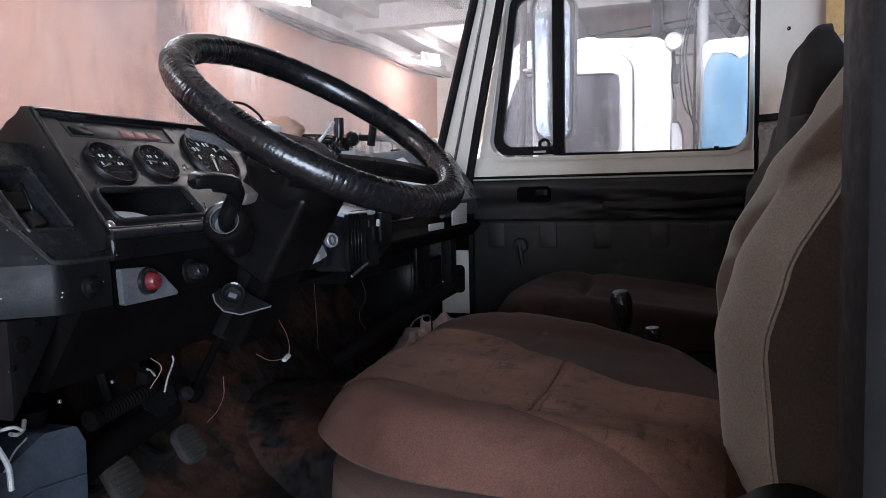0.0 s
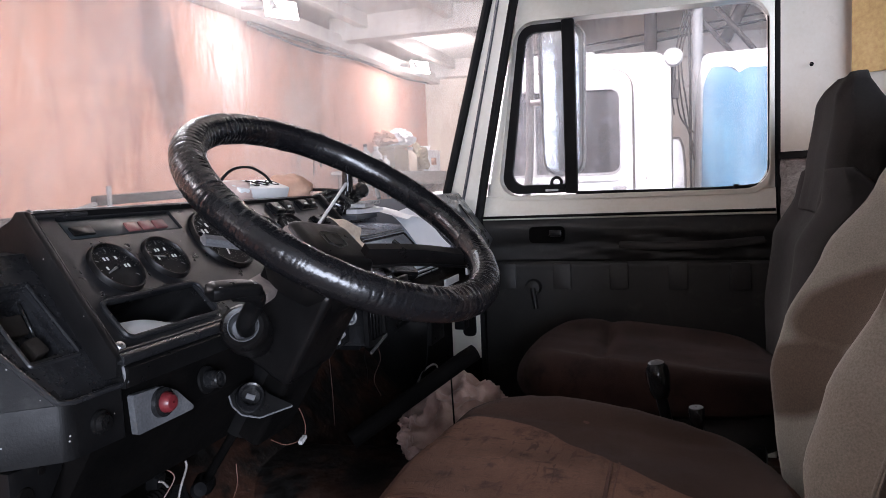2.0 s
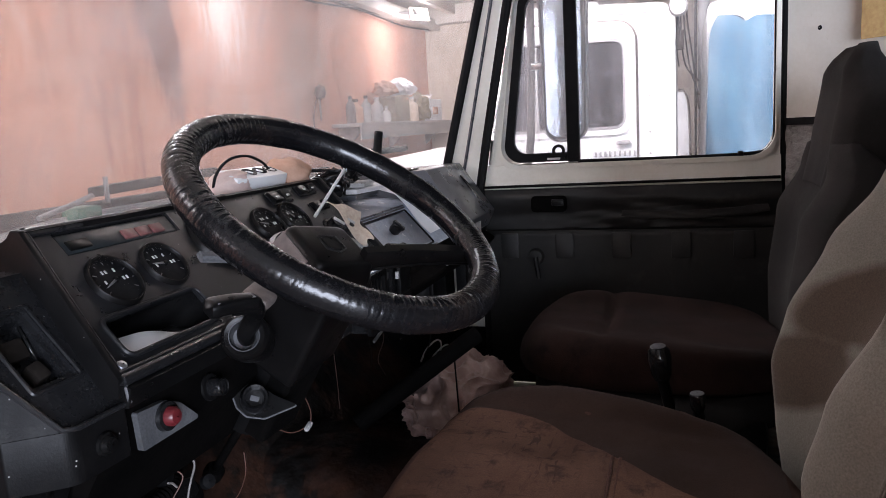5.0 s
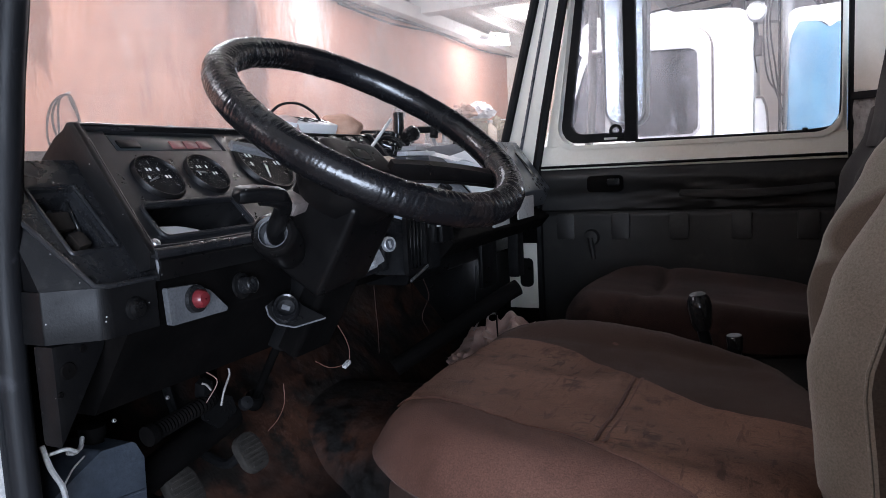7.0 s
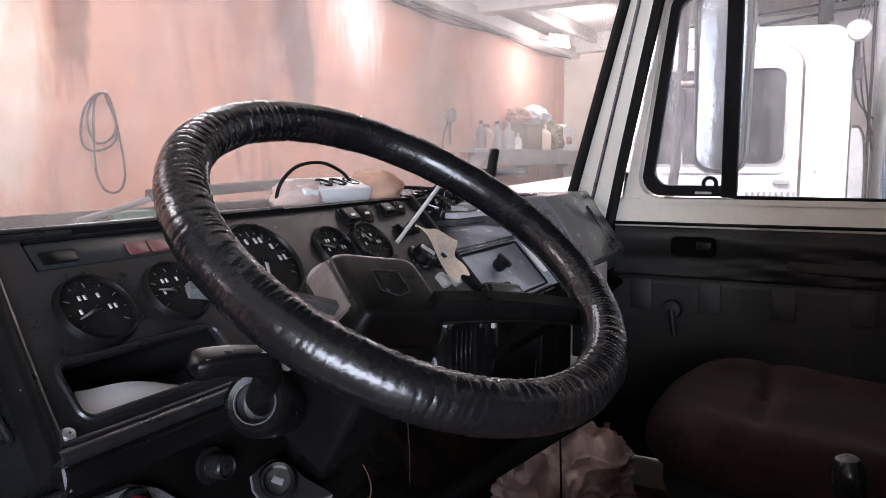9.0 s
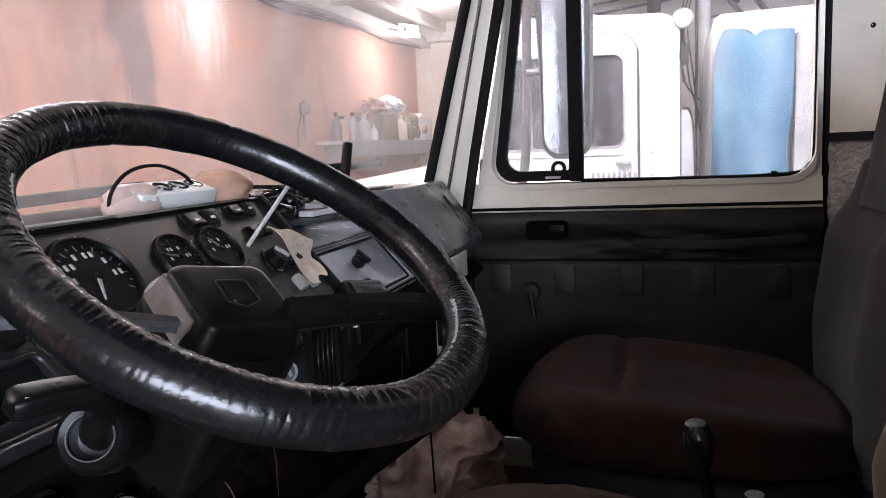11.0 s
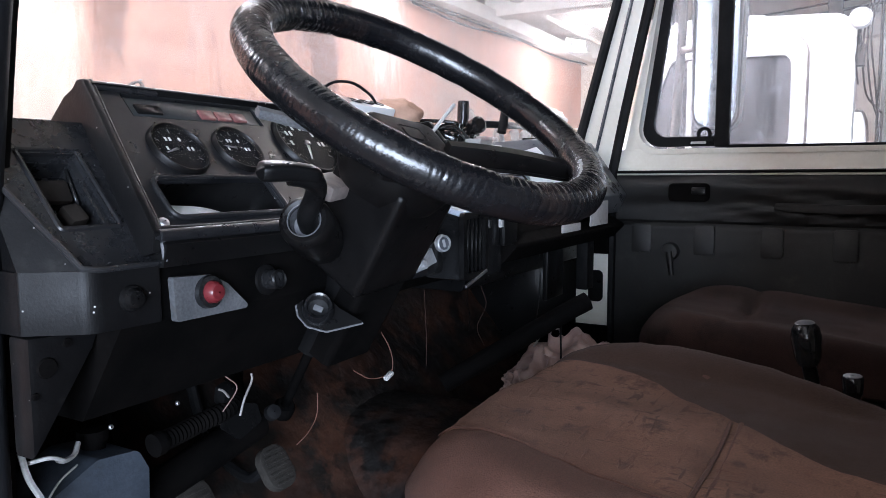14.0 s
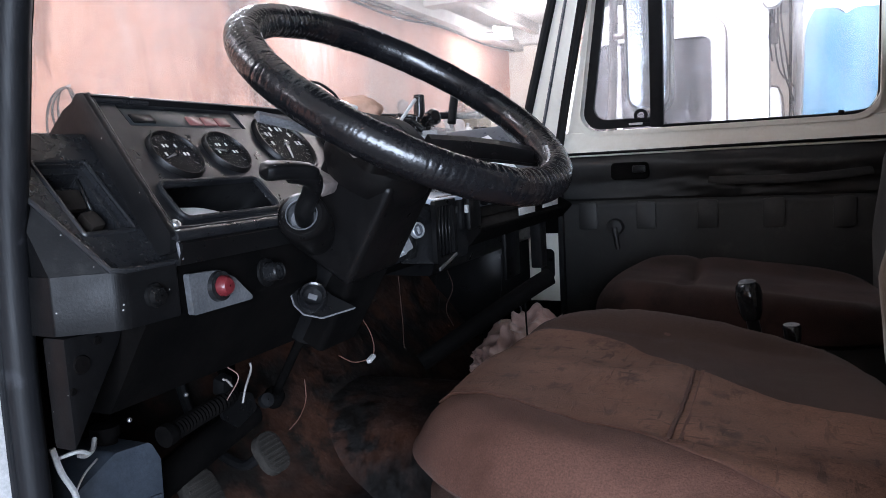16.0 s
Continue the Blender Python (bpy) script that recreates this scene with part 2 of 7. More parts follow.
LAMP_RED = surface("red_lens", (0.13, 0.045, 0.045), (0.18, 0.07, 0.065), 20, 300, (0.3, 0.45), 0.1, 0.0004)
TEAL_STRIP = surface("strip_glass", (0.012, 0.017, 0.019), (0.020, 0.025, 0.027), 9, 200, (0.30, 0.45), 0.03, 0.0002)
DIAL = surface("dial_face", (0.006, 0.006, 0.0065), (0.011, 0.011, 0.012), 30, 300, (0.5, 0.7), 0.05, 0.0002, gloss=0.08)
MARK_WHITE = surface("dial_mark", (0.55, 0.55, 0.53), (0.68, 0.68, 0.66), 40, 400, (0.4, 0.6), 0.0, 0.0002)
MARK_GREY = surface("faint_dial_mark", (0.10, 0.10, 0.10), (0.16, 0.16, 0.155), 40, 400, (0.4, 0.6), 0.0, 0.0002)
PAPER = surface("white_paper", (0.74, 0.75, 0.77), (0.81, 0.81, 0.82), 8, 200, (0.7, 0.9), 0.15, 0.0005, fine_mix=0.1)
PAPER_TAN = surface("tan_paper", (0.58, 0.47, 0.37), (0.69, 0.58, 0.47), 10, 160, (0.7, 0.9), 0.2, 0.0006, spots=(0.42, 0.32, 0.24), spot_scale=25)
RAG_ORANGE = surface("rust_coloured_rag", (0.46, 0.26, 0.18), (0.60, 0.38, 0.28), 16, 300, (0.8, 0.95), 0.5, 0.001, fine_mix=0.1)
WIRE_BROWN = surface("brown_wire", (0.09, 0.04, 0.03), (0.14, 0.065, 0.045), 20, 200, (0.4, 0.6), 0.05, 0.0003)
WIRE_PALE = surface("dirty_pale_wire", (0.15, 0.135, 0.13), (0.22, 0.205, 0.19), 30, 200, (0.4, 0.6), 0.05, 0.0003)
BRIGHT_METAL = surface("bright_metal", (0.30, 0.31, 0.32), (0.42, 0.42, 0.43), 30, 260, (0.35, 0.5), 0.08, 0.0003, metal=0.35, spots=(0.18, 0.17, 0.16), spot_scale=90)
LID_PLASTIC = surface("pale_blue_grey_plastic", (0.44, 0.50, 0.59), (0.54, 0.60, 0.69), 5, 380, (0.16, 0.30), 0.08, 0.0004, spots=(0.40, 0.41, 0.44), spot_scale=12, coat=0.6)
VENT_BROWN = surface("dusty_dark_vent", (0.012, 0.0095, 0.008), (0.024, 0.0195, 0.0165), 30, 300, (0.5, 0.8), 0.4, 0.001, gloss=0.2)
DUSTY_RUBBER = surface("dusty_rubber", (0.018, 0.0158, 0.0138), (0.034, 0.030, 0.026), 30, 300, (0.7, 0.9), 0.5, 0.0012, spots=(0.014, 0.012, 0.011), spot_scale=60, gloss=0.2)
MIRROR_GLASS = surface("dusty_mirror_face", (0.84, 0.85, 0.88), (0.89, 0.90, 0.93), 6, 200, (0.16, 0.30), 0.02, 0.0002, metal=0.85, spots=(0.72, 0.74, 0.79), spot_scale=7, spot_at=(0.5, 0.85), stretch=(1, 1, 0.3))
RAG_BLUE = surface("blue_grey_plastic", (0.031, 0.039, 0.052), (0.060, 0.073, 0.092), 9, 160, (0.35, 0.6), 0.4, 0.0015, spots=(0.024, 0.027, 0.032), spot_scale=12)
PIPE_GREY = surface("grey_paint", (0.30, 0.29, 0.29), (0.40, 0.39, 0.38), 5, 90, (0.5, 0.7), 0.2, 0.001)
COLUMN_BLACK = surface("worn_column_black", (0.0035, 0.0033, 0.0034), (0.0075, 0.0068, 0.0067), 9, 420, (0.25, 0.42), 0.2, 0.0006, spots=(0.024, 0.020, 0.018), spot_scale=30, spot_at=(0.62, 0.80), flecks=0.18, gloss=0.20)
BRACE_PAINT = surface("rusty_dark_steel", (0.030, 0.024, 0.021), (0.060, 0.046, 0.040), 5, 90, (0.6, 0.85), 0.2, 0.001, gloss=0.2)
MATTE_BLACK = surface("satin_black_plastic", (0.0036, 0.0036, 0.0040), (0.0078, 0.0076, 0.0077), 9, 380, (0.34, 0.50), 0.3, 0.0006, spots=(0.020, 0.020, 0.019), spot_scale=34, spot_at=(0.58, 0.80), flecks=0.45, gloss=0.14)
TRUSS_PAINT = surface("dark_steel_paint", (0.16, 0.13, 0.12), (0.24, 0.20, 0.18), 5, 90, (0.5, 0.8), 0.2, 0.001)
CONCRETE = surface("garage_concrete", (0.13, 0.12, 0.11), (0.20, 0.185, 0.17), 1.2, 60, (0.7, 0.9), 0.4, 0.003, spots=(0.06, 0.055, 0.05), spot_scale=2.5)
CEILING_PAINT = surface("whitewashed_slab", (0.56, 0.53, 0.49), (0.68, 0.64, 0.60), 1.3, 45, (0.8, 0.95), 0.3, 0.003, spots=(0.36, 0.31, 0.27), spot_scale=2.2)
PLASTER_PALE = surface("pale_plaster", (0.60, 0.53, 0.45), (0.70, 0.63, 0.55), 0.9, 40, (0.8, 0.95), 0.3, 0.004, spots=(0.44, 0.35, 0.28), spot_scale=2.0)
OCHRE = surface("ochre_glow", (0.58, 0.36, 0.14), (0.70, 0.46, 0.20), 5, 90, (0.5, 0.8), 0.2, 0.001, spots=(0.4, 0.24, 0.1), spot_scale=9)
FOIL = surface("foil_insulation", (0.20, 0.19, 0.18), (0.36, 0.345, 0.33), 18, 90, (0.35, 0.6), 0.8, 0.006, metal=0.55, spots=(0.06, 0.055, 0.05), spot_scale=30)
OLIVE = surface("olive_brown_paint", (0.15, 0.125, 0.075), (0.24, 0.20, 0.12), 5, 90, (0.5, 0.8), 0.2, 0.001, spots=(0.09, 0.075, 0.05), spot_scale=12)
GREEN_PAINT = surface("green_paint", (0.06, 0.22, 0.14), (0.09, 0.30, 0.19), 8, 120, (0.4, 0.6), 0.1, 0.0006)


# patches on the salmon wall: middle (y, z), half sizes, lean, tone, how far the edge frays
WALL_PATCHES = [
    # pale glare of the near floodlight, painted on the wall
    ((5.68, 3.20), (0.85, 1.15), 0.10, (0.78, 0.68, 0.61), 1.0),
    ((2.58, 2.40), (0.52, 1.1), 0.0, (0.68, 0.56, 0.46), 0.75),
    ((4.35, 3.15), (0.70, 0.55), 0.0, (0.40, 0.185, 0.125), 0.85),
    ((4.86, 2.85), (0.40, 1.20), 0.16, (0.115, 0.044, 0.030), 0.75),
    ((3.02, 2.85), (0.25, 1.00), 0.0, (0.19, 0.082, 0.055), 0.80),
    ((7.00, 2.60), (1.00, 1.2), 0.0, (0.44, 0.28, 0.215), 0.90),
]


def wall_plaster():
    """Salmon paint over plaster, with brown water runs, a bare patch, dirt and painted lamp glare."""
    m, nt, b = node_mat("salmon_plaster")
    col = mix_node(nt, ramp_node(nt, noise_node(nt, 0.9, 7, 0.62), [(0.35, 0.0), (0.66, 1.0)]), (0.53, 0.245, 0.165), (0.60, 0.31, 0.222))
    runs = ramp_node(nt, noise_node(nt, 2.6, 9, 0.72, (1, 1, 0.22), 0.5), [(0.53, 0.0), (0.68, 0.85)])
    col = mix_node(nt, runs, col, (0.29, 0.125, 0.083))
    pale_runs = ramp_node(nt, noise_node(nt, 4.0, 9, 0.74, (1, 1, 0.30), 0.4), [(0.58, 0.0), (0.70, 0.55)])
    col = mix_node(nt, pale_runs, col, (0.68, 0.50, 0.42))
    for (py, pz), (ry, rz), lean, tone, fray in WALL_PATCHES:
        tc, mp, ball = nt.nodes.new("ShaderNodeTexCoord"), nt.nodes.new("ShaderNodeMapping"), nt.nodes.new("ShaderNodeTexGradient")
        mp.vector_type = "TEXTURE"
        mp.inputs["Location"].default_value, mp.inputs["Scale"].default_value = (-3.6, py, pz), (4.0, ry, rz)
        mp.inputs["Rotation"].default_value = (lean, 0, 0)
        ball.gradient_type = "SPHERICAL"
        nt.links.new(tc.outputs["Object"], mp.inputs["Vector"])
        nt.links.new(mp.outputs["Vector"], ball.inputs["Vector"])
        torn = ramp_node(nt, noise_node(nt, 8.5, 13, 0.84, (1, 1, 0.20), 0.3), [(0.38, 0.0), (0.62, 1.0)])
        body = ramp_node(nt, ball.outputs["Color"], [(0.0, 0.0), (fray, 1.0)])
        blot = mix_node(nt, 0.62, body, torn)
        ragged = ramp_node(nt, mix_node(nt, 1.0, blot, body, "MULTIPLY"), [(0.20, 0.0), (0.50, 0.92)])
        col = mix_node(nt, ragged, col, tone)
    specks = ramp_node(nt, noise_node(nt, 14, 10, 0.78), [(0.64, 0.0), (0.74, 0.75)])
    col = mix_node(nt, specks, col, (0.26, 0.135, 0.10))
    nt.links.new(col, b.inputs["Base Color"])
    b.inputs["Roughness"].default_value = 0.85
    bump_node(nt, b, noise_node(nt, 22, 9, 0.7), 0.35, 0.008)
    return m


SALMON = wall_plaster()


def clear_glass(name, tint, dust, dust_fac, streak=(1, 1, 1), scale=9.0, edge=0.45, face_on=0.02):
    """A thin pane: clear, with a film of dust in streaks and a faint mirror on top."""
    m, nt, b = node_mat(name)
    nt.nodes.remove(b)
    clear, film, gloss = nt.nodes.new("ShaderNodeBsdfTransparent"), nt.nodes.new("ShaderNodeBsdfDiffuse"), nt.nodes.new("ShaderNodeBsdfGlossy")
    back = nt.nodes.new("ShaderNodeBsdfTranslucent")
    clear.inputs["Color"].default_value = (*tint, 1)
    film.inputs["Color"].default_value = back.inputs["Color"].default_value = (*dust, 1)
    gloss.inputs["Roughness"].default_value = 0.03
    both, mixed, out = nt.nodes.new("ShaderNodeMixShader"), nt.nodes.new("ShaderNodeMixShader"), nt.nodes["Material Output"]
    nt.links.new(film.outputs[0], both.inputs[1])
    nt.links.new(back.outputs[0], both.inputs[2])
    both.inputs[0].default_value = 0.6
    fac = ramp_node(nt, noise_node(nt, scale, 9, 0.7, streak), [(0.30, dust_fac[0]), (0.75, dust_fac[1])])
    nt.links.new(fac, mixed.inputs[0])
    nt.links.new(clear.outputs[0], mixed.inputs[1])
    nt.links.new(both.outputs[0], mixed.inputs[2])
    facing, top = nt.nodes.new("ShaderNodeLayerWeight"), nt.nodes.new("ShaderNodeMixShader")
    nt.links.new(ramp_node(nt, facing.outputs["Facing"], [(0.0, face_on), (0.6, face_on * 2), (1.0, edge)]), top.inputs[0])
    nt.links.new(mixed.outputs[0], top.inputs[1])
    nt.links.new(gloss.outputs[0], top.inputs[2])
    nt.links.new(top.outputs[0], out.inputs["Surface"])
    return m


SCREEN_GLASS = clear_glass("dusty_windscreen", (0.97, 0.98, 0.98), (0.78, 0.77, 0.76), (0.09, 0.33), (1, 1, 0.35), 7)
VENT_GLASS = clear_glass("streaky_quarter_glass", (0.97, 0.98, 0.99), (0.80, 0.82, 0.86), (0.10, 0.42), (1, 1, 0.10), 20)
DOOR_GLASS = clear_glass("dirty_door_glass", (0.97, 0.98, 0.99), (0.78, 0.80, 0.84), (0.05, 0.24), (1, 1, 0.12), 22)
DARK_GLASS = surface("dark_window_glass", (0.020, 0.020, 0.022), (0.095, 0.093, 0.098), 9, 70, (0.05, 0.16), 0.02, 0.0003, spots=(0.20, 0.20, 0.215), spot_scale=7, spot_at=(0.55, 0.70), stretch=(1, 1, 0.16), gloss=0.4)
GAUGE_GLASS = clear_glass("gauge_glass", (0.95, 0.95, 0.95), (0.3, 0.3, 0.3), (0.0, 0.01), (1, 1, 1), 60, 0.03, 0.006)


def bag_film():
    m, nt, b = node_mat("thin_plastic_film")
    col = mix_node(nt, ramp_node(nt, noise_node(nt, 20, 6, 0.6), [(0.35, 0.0), (0.65, 1.0)]), (0.36, 0.23, 0.20), (0.54, 0.39, 0.35))
    nt.links.new(col, b.inputs["Base Color"])
    b.inputs["Roughness"].default_value = 0.3
    bump_node(nt, b, noise_node(nt, 38, 6, 0.6, (1, 1, 1), 1.6), 0.35, 0.004)
    return m


BAG = bag_film()


def glowing(name, colour, strength):
    m, nt, b = node_mat(name)
    b.inputs["Base Color"].default_value = (*colour, 1)
    b.inputs["Emission Color"].default_value = (*colour, 1)
    b.inputs["Emission Strength"].default_value = strength
    return m


TUBE_GLOW = glowing("lit_tube", (1.0, 0.95, 0.9), 30.0)

# ---- mesh helpers ----
def finish(name, bm, material, parent=None, label="", smooth=True, sharp=0.7):
    """Links a bmesh as one mesh object; sharp creases stay sharp."""
    bmesh.ops.recalc_face_normals(bm, faces=bm.faces)
    if smooth:
        for e in bm.edges:
            e.smooth = len(e.link_faces) == 2 and e.calc_face_angle(0.0) < sharp
    me = bpy.data.meshes.new(name)
    bm.to_mesh(me)
    bm.free()
    if smooth:
        me.polygons.foreach_set("use_smooth", [True] * len(me.polygons))
    me.materials.append(material)
    ob = new(name, me)
    if parent is not None:
        ob.parent = parent
        base = parent.location if parent.type == "EMPTY" else Vector((0, 0, 0))
        ob.matrix_parent_inverse = Matrix.Translation(base).inverted()
    if label:
        ob["label"] = label
    return ob


def part(name, bm, material, parent, label=""):
    return finish(name, bm, material, parent, label)


def thing(name, base, label, category, group=""):
    e = new(name)
    e.location = base
    e.empty_display_size = 0.05
    return tagged(e, label, category, group)


def structure(name, bm, material, label, category):
    return tagged(finish(name, bm, material), label, category, kind="structure")


def B():
    return bmesh.new()


def box(bm, c, size, rot=None, bevel=0.0, seg=2):
    """A box about c, turned by a rotation matrix, with rounded edges."""
    made = bmesh.ops.create_cube(bm, size=1.0)["verts"]
    m = Matrix.Translation(c) @ (rot.to_4x4() if rot else Matrix.Identity(4)) @ Matrix.Diagonal((*size, 1))
    bmesh.ops.transform(bm, matrix=m, verts=made)
    if bevel:
        edges = list({e for v in made for e in v.link_edges})
        bmesh.ops.bevel(bm, geom=edges, offset=bevel, segments=seg, profile=0.6, affect="EDGES", clamp_overlap=True)
    return bm


def prism(bm, pts, axis, lo, hi, bevel=0.0):
    """A polygon of (a, b) pulled along an axis from lo to hi; lo and hi may be functions of the corner."""
    def at(p, d):
        a, b = p
        return {"x": (d, a, b), "y": (a, d, b), "z": (a, b, d)}[axis]
    low = [bm.verts.new(at(p, lo(i) if callable(lo) else lo)) for i, p in enumerate(pts)]
    high = [bm.verts.new(at(p, hi(i) if callable(hi) else hi)) for i, p in enumerate(pts)]
    n = len(pts)
    fs = [bm.faces.new(low), bm.faces.new(high[::-1])]
    for i in range(n):
        fs.append(bm.faces.new((low[i], high[i], high[(i + 1) % n], low[(i + 1) % n])))
    bmesh.ops.recalc_face_normals(bm, faces=fs)
    if bevel:
        edges = list({e for f in fs for e in f.edges})
        bmesh.ops.bevel(bm, geom=edges, offset=bevel, segments=2, profile=0.6, affect="EDGES", clamp_overlap=True)
    return bm


def tube(bm, pts, r, seg=10, closed=False, flat=1.0, caps=True):
    """A round bar along points; r is one radius or one for each point."""
    P = [Vector(p) for p in pts]
    n = len(P)
    rad = r if isinstance(r, (list, tuple)) else [r] * n
    rings, up = [], None
    for i, p in enumerate(P):
        a, b = P[(i - 1) % n if closed else max(i - 1, 0)], P[(i + 1) % n if closed else min(i + 1, n - 1)]
        t = (b - a).normalized()
        if up is None:
            up = t.orthogonal().normalized()
        up = (up - t * up.dot(t)).normalized()
        side = t.cross(up)
        rings.append([bm.verts.new(p + rad[i] * (math.cos(q) * up + math.sin(q) * side * flat)) for q in (2 * math.pi * k / seg for k in range(seg))])
    for i in range(n if closed else n - 1):
        a, b = rings[i], rings[(i + 1) % n]
        for k in range(seg):
            bm.faces.new((a[k], a[(k + 1) % seg], b[(k + 1) % seg], b[k]))
    if not closed and caps:
        bm.faces.new(rings[0][::-1])
        bm.faces.new(rings[-1])
    return bm


def smooth_path(pts, n=8):
    """A soft curve through the points."""
    P = [Vector(p) for p in pts]
    P = [P[0] * 2 - P[1]] + P + [P[-1] * 2 - P[-2]]
    out = []
    for i in range(1, len(P) - 2):
        a, b, c, d = P[i - 1:i + 3]
        for k in range(n):
            t = k / n
            out.append(0.5 * (2 * b + (c - a) * t + (2 * a - 5 * b + 4 * c - d) * t * t + (3 * b - a - 3 * c + d) * t ** 3))
    return out + [P[-2]]


def frame_of(axis):
    n = Vector(axis).normalized()
    a = n.orthogonal().normalized()
    return a, n.cross(a), n


def lathe(bm, profile, c, axis, seg=32, frame3=None):
    """Rings of (radius, height) about an axis through c."""
    a, b, n = frame3 or frame_of(axis)
    c = Vector(c)
    rings = []
    for r, h in profile:
        if r < 1e-6:
            rings.append([bm.verts.new(c + n * h)])
        else:
            rings.append([bm.verts.new(c + n * h + r * (math.cos(q) * a + math.sin(q) * b)) for q in (2 * math.pi * k / seg for k in range(seg))])
    for A, Bq in zip(rings, rings[1:]):
        for k in range(seg):
            k2 = (k + 1) % seg
            if len(A) == 1 and len(Bq) == 1:
                continue
            if len(A) == 1:
                bm.faces.new((A[0], Bq[k2], Bq[k]))
            elif len(Bq) == 1:
                bm.faces.new((A[k], A[k2], Bq[0]))
            else:
                bm.faces.new((A[k], A[k2], Bq[k2], Bq[k]))
    return bm


def sheet(bm, f, nu, nv, thick=0.0):
    """A surface f(u, v) for u, v in 0..1, given some thickness."""
    g = [[Vector(f(i / nu, j / nv)) for j in range(nv + 1)] for i in range(nu + 1)]
    V = [[bm.verts.new(p) for p in row] for row in g]
    for i in range(nu):
        for j in range(nv):
            bm.faces.new((V[i][j], V[i + 1][j], V[i + 1][j + 1], V[i][j + 1]))
    if thick:
        def normal(i, j):
            du = g[min(i + 1, nu)][j] - g[max(i - 1, 0)][j]
            dv = g[i][min(j + 1, nv)] - g[i][max(j - 1, 0)]
            return du.cross(dv).normalized()
        W = [[bm.verts.new(g[i][j] - normal(i, j) * thick) for j in range(nv + 1)] for i in range(nu + 1)]
        for i in range(nu):
            for j in range(nv):
                bm.faces.new((W[i][j], W[i][j + 1], W[i + 1][j + 1], W[i + 1][j]))
        rim = [(i, 0) for i in range(nu)] + [(nu, j) for j in range(nv)] + [(i, nv) for i in range(nu, 0, -1)] + [(0, j) for j in range(nv, 0, -1)]
        for (i, j), (k, l) in zip(rim, rim[1:] + rim[:1]):
            bm.faces.new((V[i][j], W[i][j], W[k][l], V[k][l]))
    return bm


def round_rect(w, h, r, n=5):
    """Corners of a rounded rectangle about 0."""
    out = []
    for cx, cy, q in ((w / 2 - r, h / 2 - r, 0), (-w / 2 + r, h / 2 - r, 90), (-w / 2 + r, -h / 2 + r, 180), (w / 2 - r, -h / 2 + r, 270)):
        for k in range(n + 1):
            a = radians(q + 90 * k / n)
            out.append((cx + r * math.cos(a), cy + r * math.sin(a)))
    return out


def round_poly(pts, radii, n=6):
    """A polygon with rounded corners."""
    out = []
    m = len(pts)
    for i, p in enumerate(pts):
        p = Vector((*p, 0))
        a, b = Vector((*pts[i - 1], 0)), Vector((*pts[(i + 1) % m], 0))
        r = radii[i] if isinstance(radii, (list, tuple)) else radii
        d1, d2 = (a - p).normalized(), (b - p).normalized()
        half = d1.angle(d2) / 2
        t = r / math.tan(half)
        c = p + (d1 + d2).normalized() * (r / math.sin(half))
        s, e = p + d1 * t - c, p + d2 * t - c
        for k in range(n + 1):
            q = s.lerp(e, k / n).normalized() * r + c
            out.append((q.x, q.y))
    return out


def ring_plate(bm, outer, inner, axis, lo, hi):
    """A flat frame between two outlines with the same number of corners."""
    def at(p, d):
        return {"x": (d, p[0], p[1]), "y": (p[0], d, p[1]), "z": (p[0], p[1], d)}[axis]
    o0, o1 = [bm.verts.new(at(p, lo)) for p in outer], [bm.verts.new(at(p, hi)) for p in outer]
    i0, i1 = [bm.verts.new(at(p, lo)) for p in inner], [bm.verts.new(at(p, hi)) for p in inner]
    n = len(outer)
    for k in range(n):
        j = (k + 1) % n
        bm.faces.new((o0[k], o0[j], i0[j], i0[k]))
        bm.faces.new((o1[k], i1[k], i1[j], o1[j]))
        bm.faces.new((o0[k], o1[k], o1[j], o0[j]))
        bm.faces.new((i0[k], i0[j], i1[j], i1[k]))
    return bm


def lump(bm, c, size, rough=0.25, freq=9.0, seed=0.0, seg=28, floor=None):
    """A crumpled, irregular mass."""
    made = bmesh.ops.create_icosphere(bm, subdivisions=4, radius=1.0)["verts"]
    for v in made:
        d = v.co.normalized()
        k = 1 + rough * noise.noise(d * freq * 0.25 + Vector((seed, 0, 0))) + rough * 0.7 * abs(noise.noise(d * freq * 0.6 + Vector((0, seed, 3)))) - rough * 0.35 * abs(noise.noise(d * freq * 1.4 + Vector((5, 0, seed))))
        v.co = Vector(c) + Vector((d.x * size[0] * k, d.y * size[1] * k, d.z * size[2] * k))
        if floor is not None and v.co.z < floor:
            v.co.z = floor
    return bm


def placed(bm, m):
    """Turns and moves a whole bmesh."""
    bmesh.ops.transform(bm, matrix=m, verts=bm.verts)
    return bm

# ---- garage ----
structure("floor", box(B(), (2.2, 3.4, -0.1), (12.0, 19.2, 0.2)), CONCRETE, "oil-stained grey concrete floor of the garage", "floor")


def uneven(y, z, k=1.0):
    return 0.012 * k * noise.noise(Vector((y * 0.9, z * 0.9, 2.0))) + 0.004 * k * noise.noise(Vector((y * 5, z * 5, 7.0)))


structure("wall_front", sheet(B(), lambda u, v: (-3.6 + uneven(-6 + 19 * u, 3.6 * v), -6 + 19 * u, 3.6 * v), 120, 30, 0.25), SALMON, "salmon-painted plaster wall with brown water runs, a bare patch and painted lamp glare", "wall")
structure("wall_far", sheet(B(), lambda u, v: (-3.6 + 11.8 * u, 11.15 + uneven(u * 12, v * 4), 3.6 * v), 60, 20, -0.25), PLASTER_PALE, "pale stained plaster wall at the end of the garage", "wall")
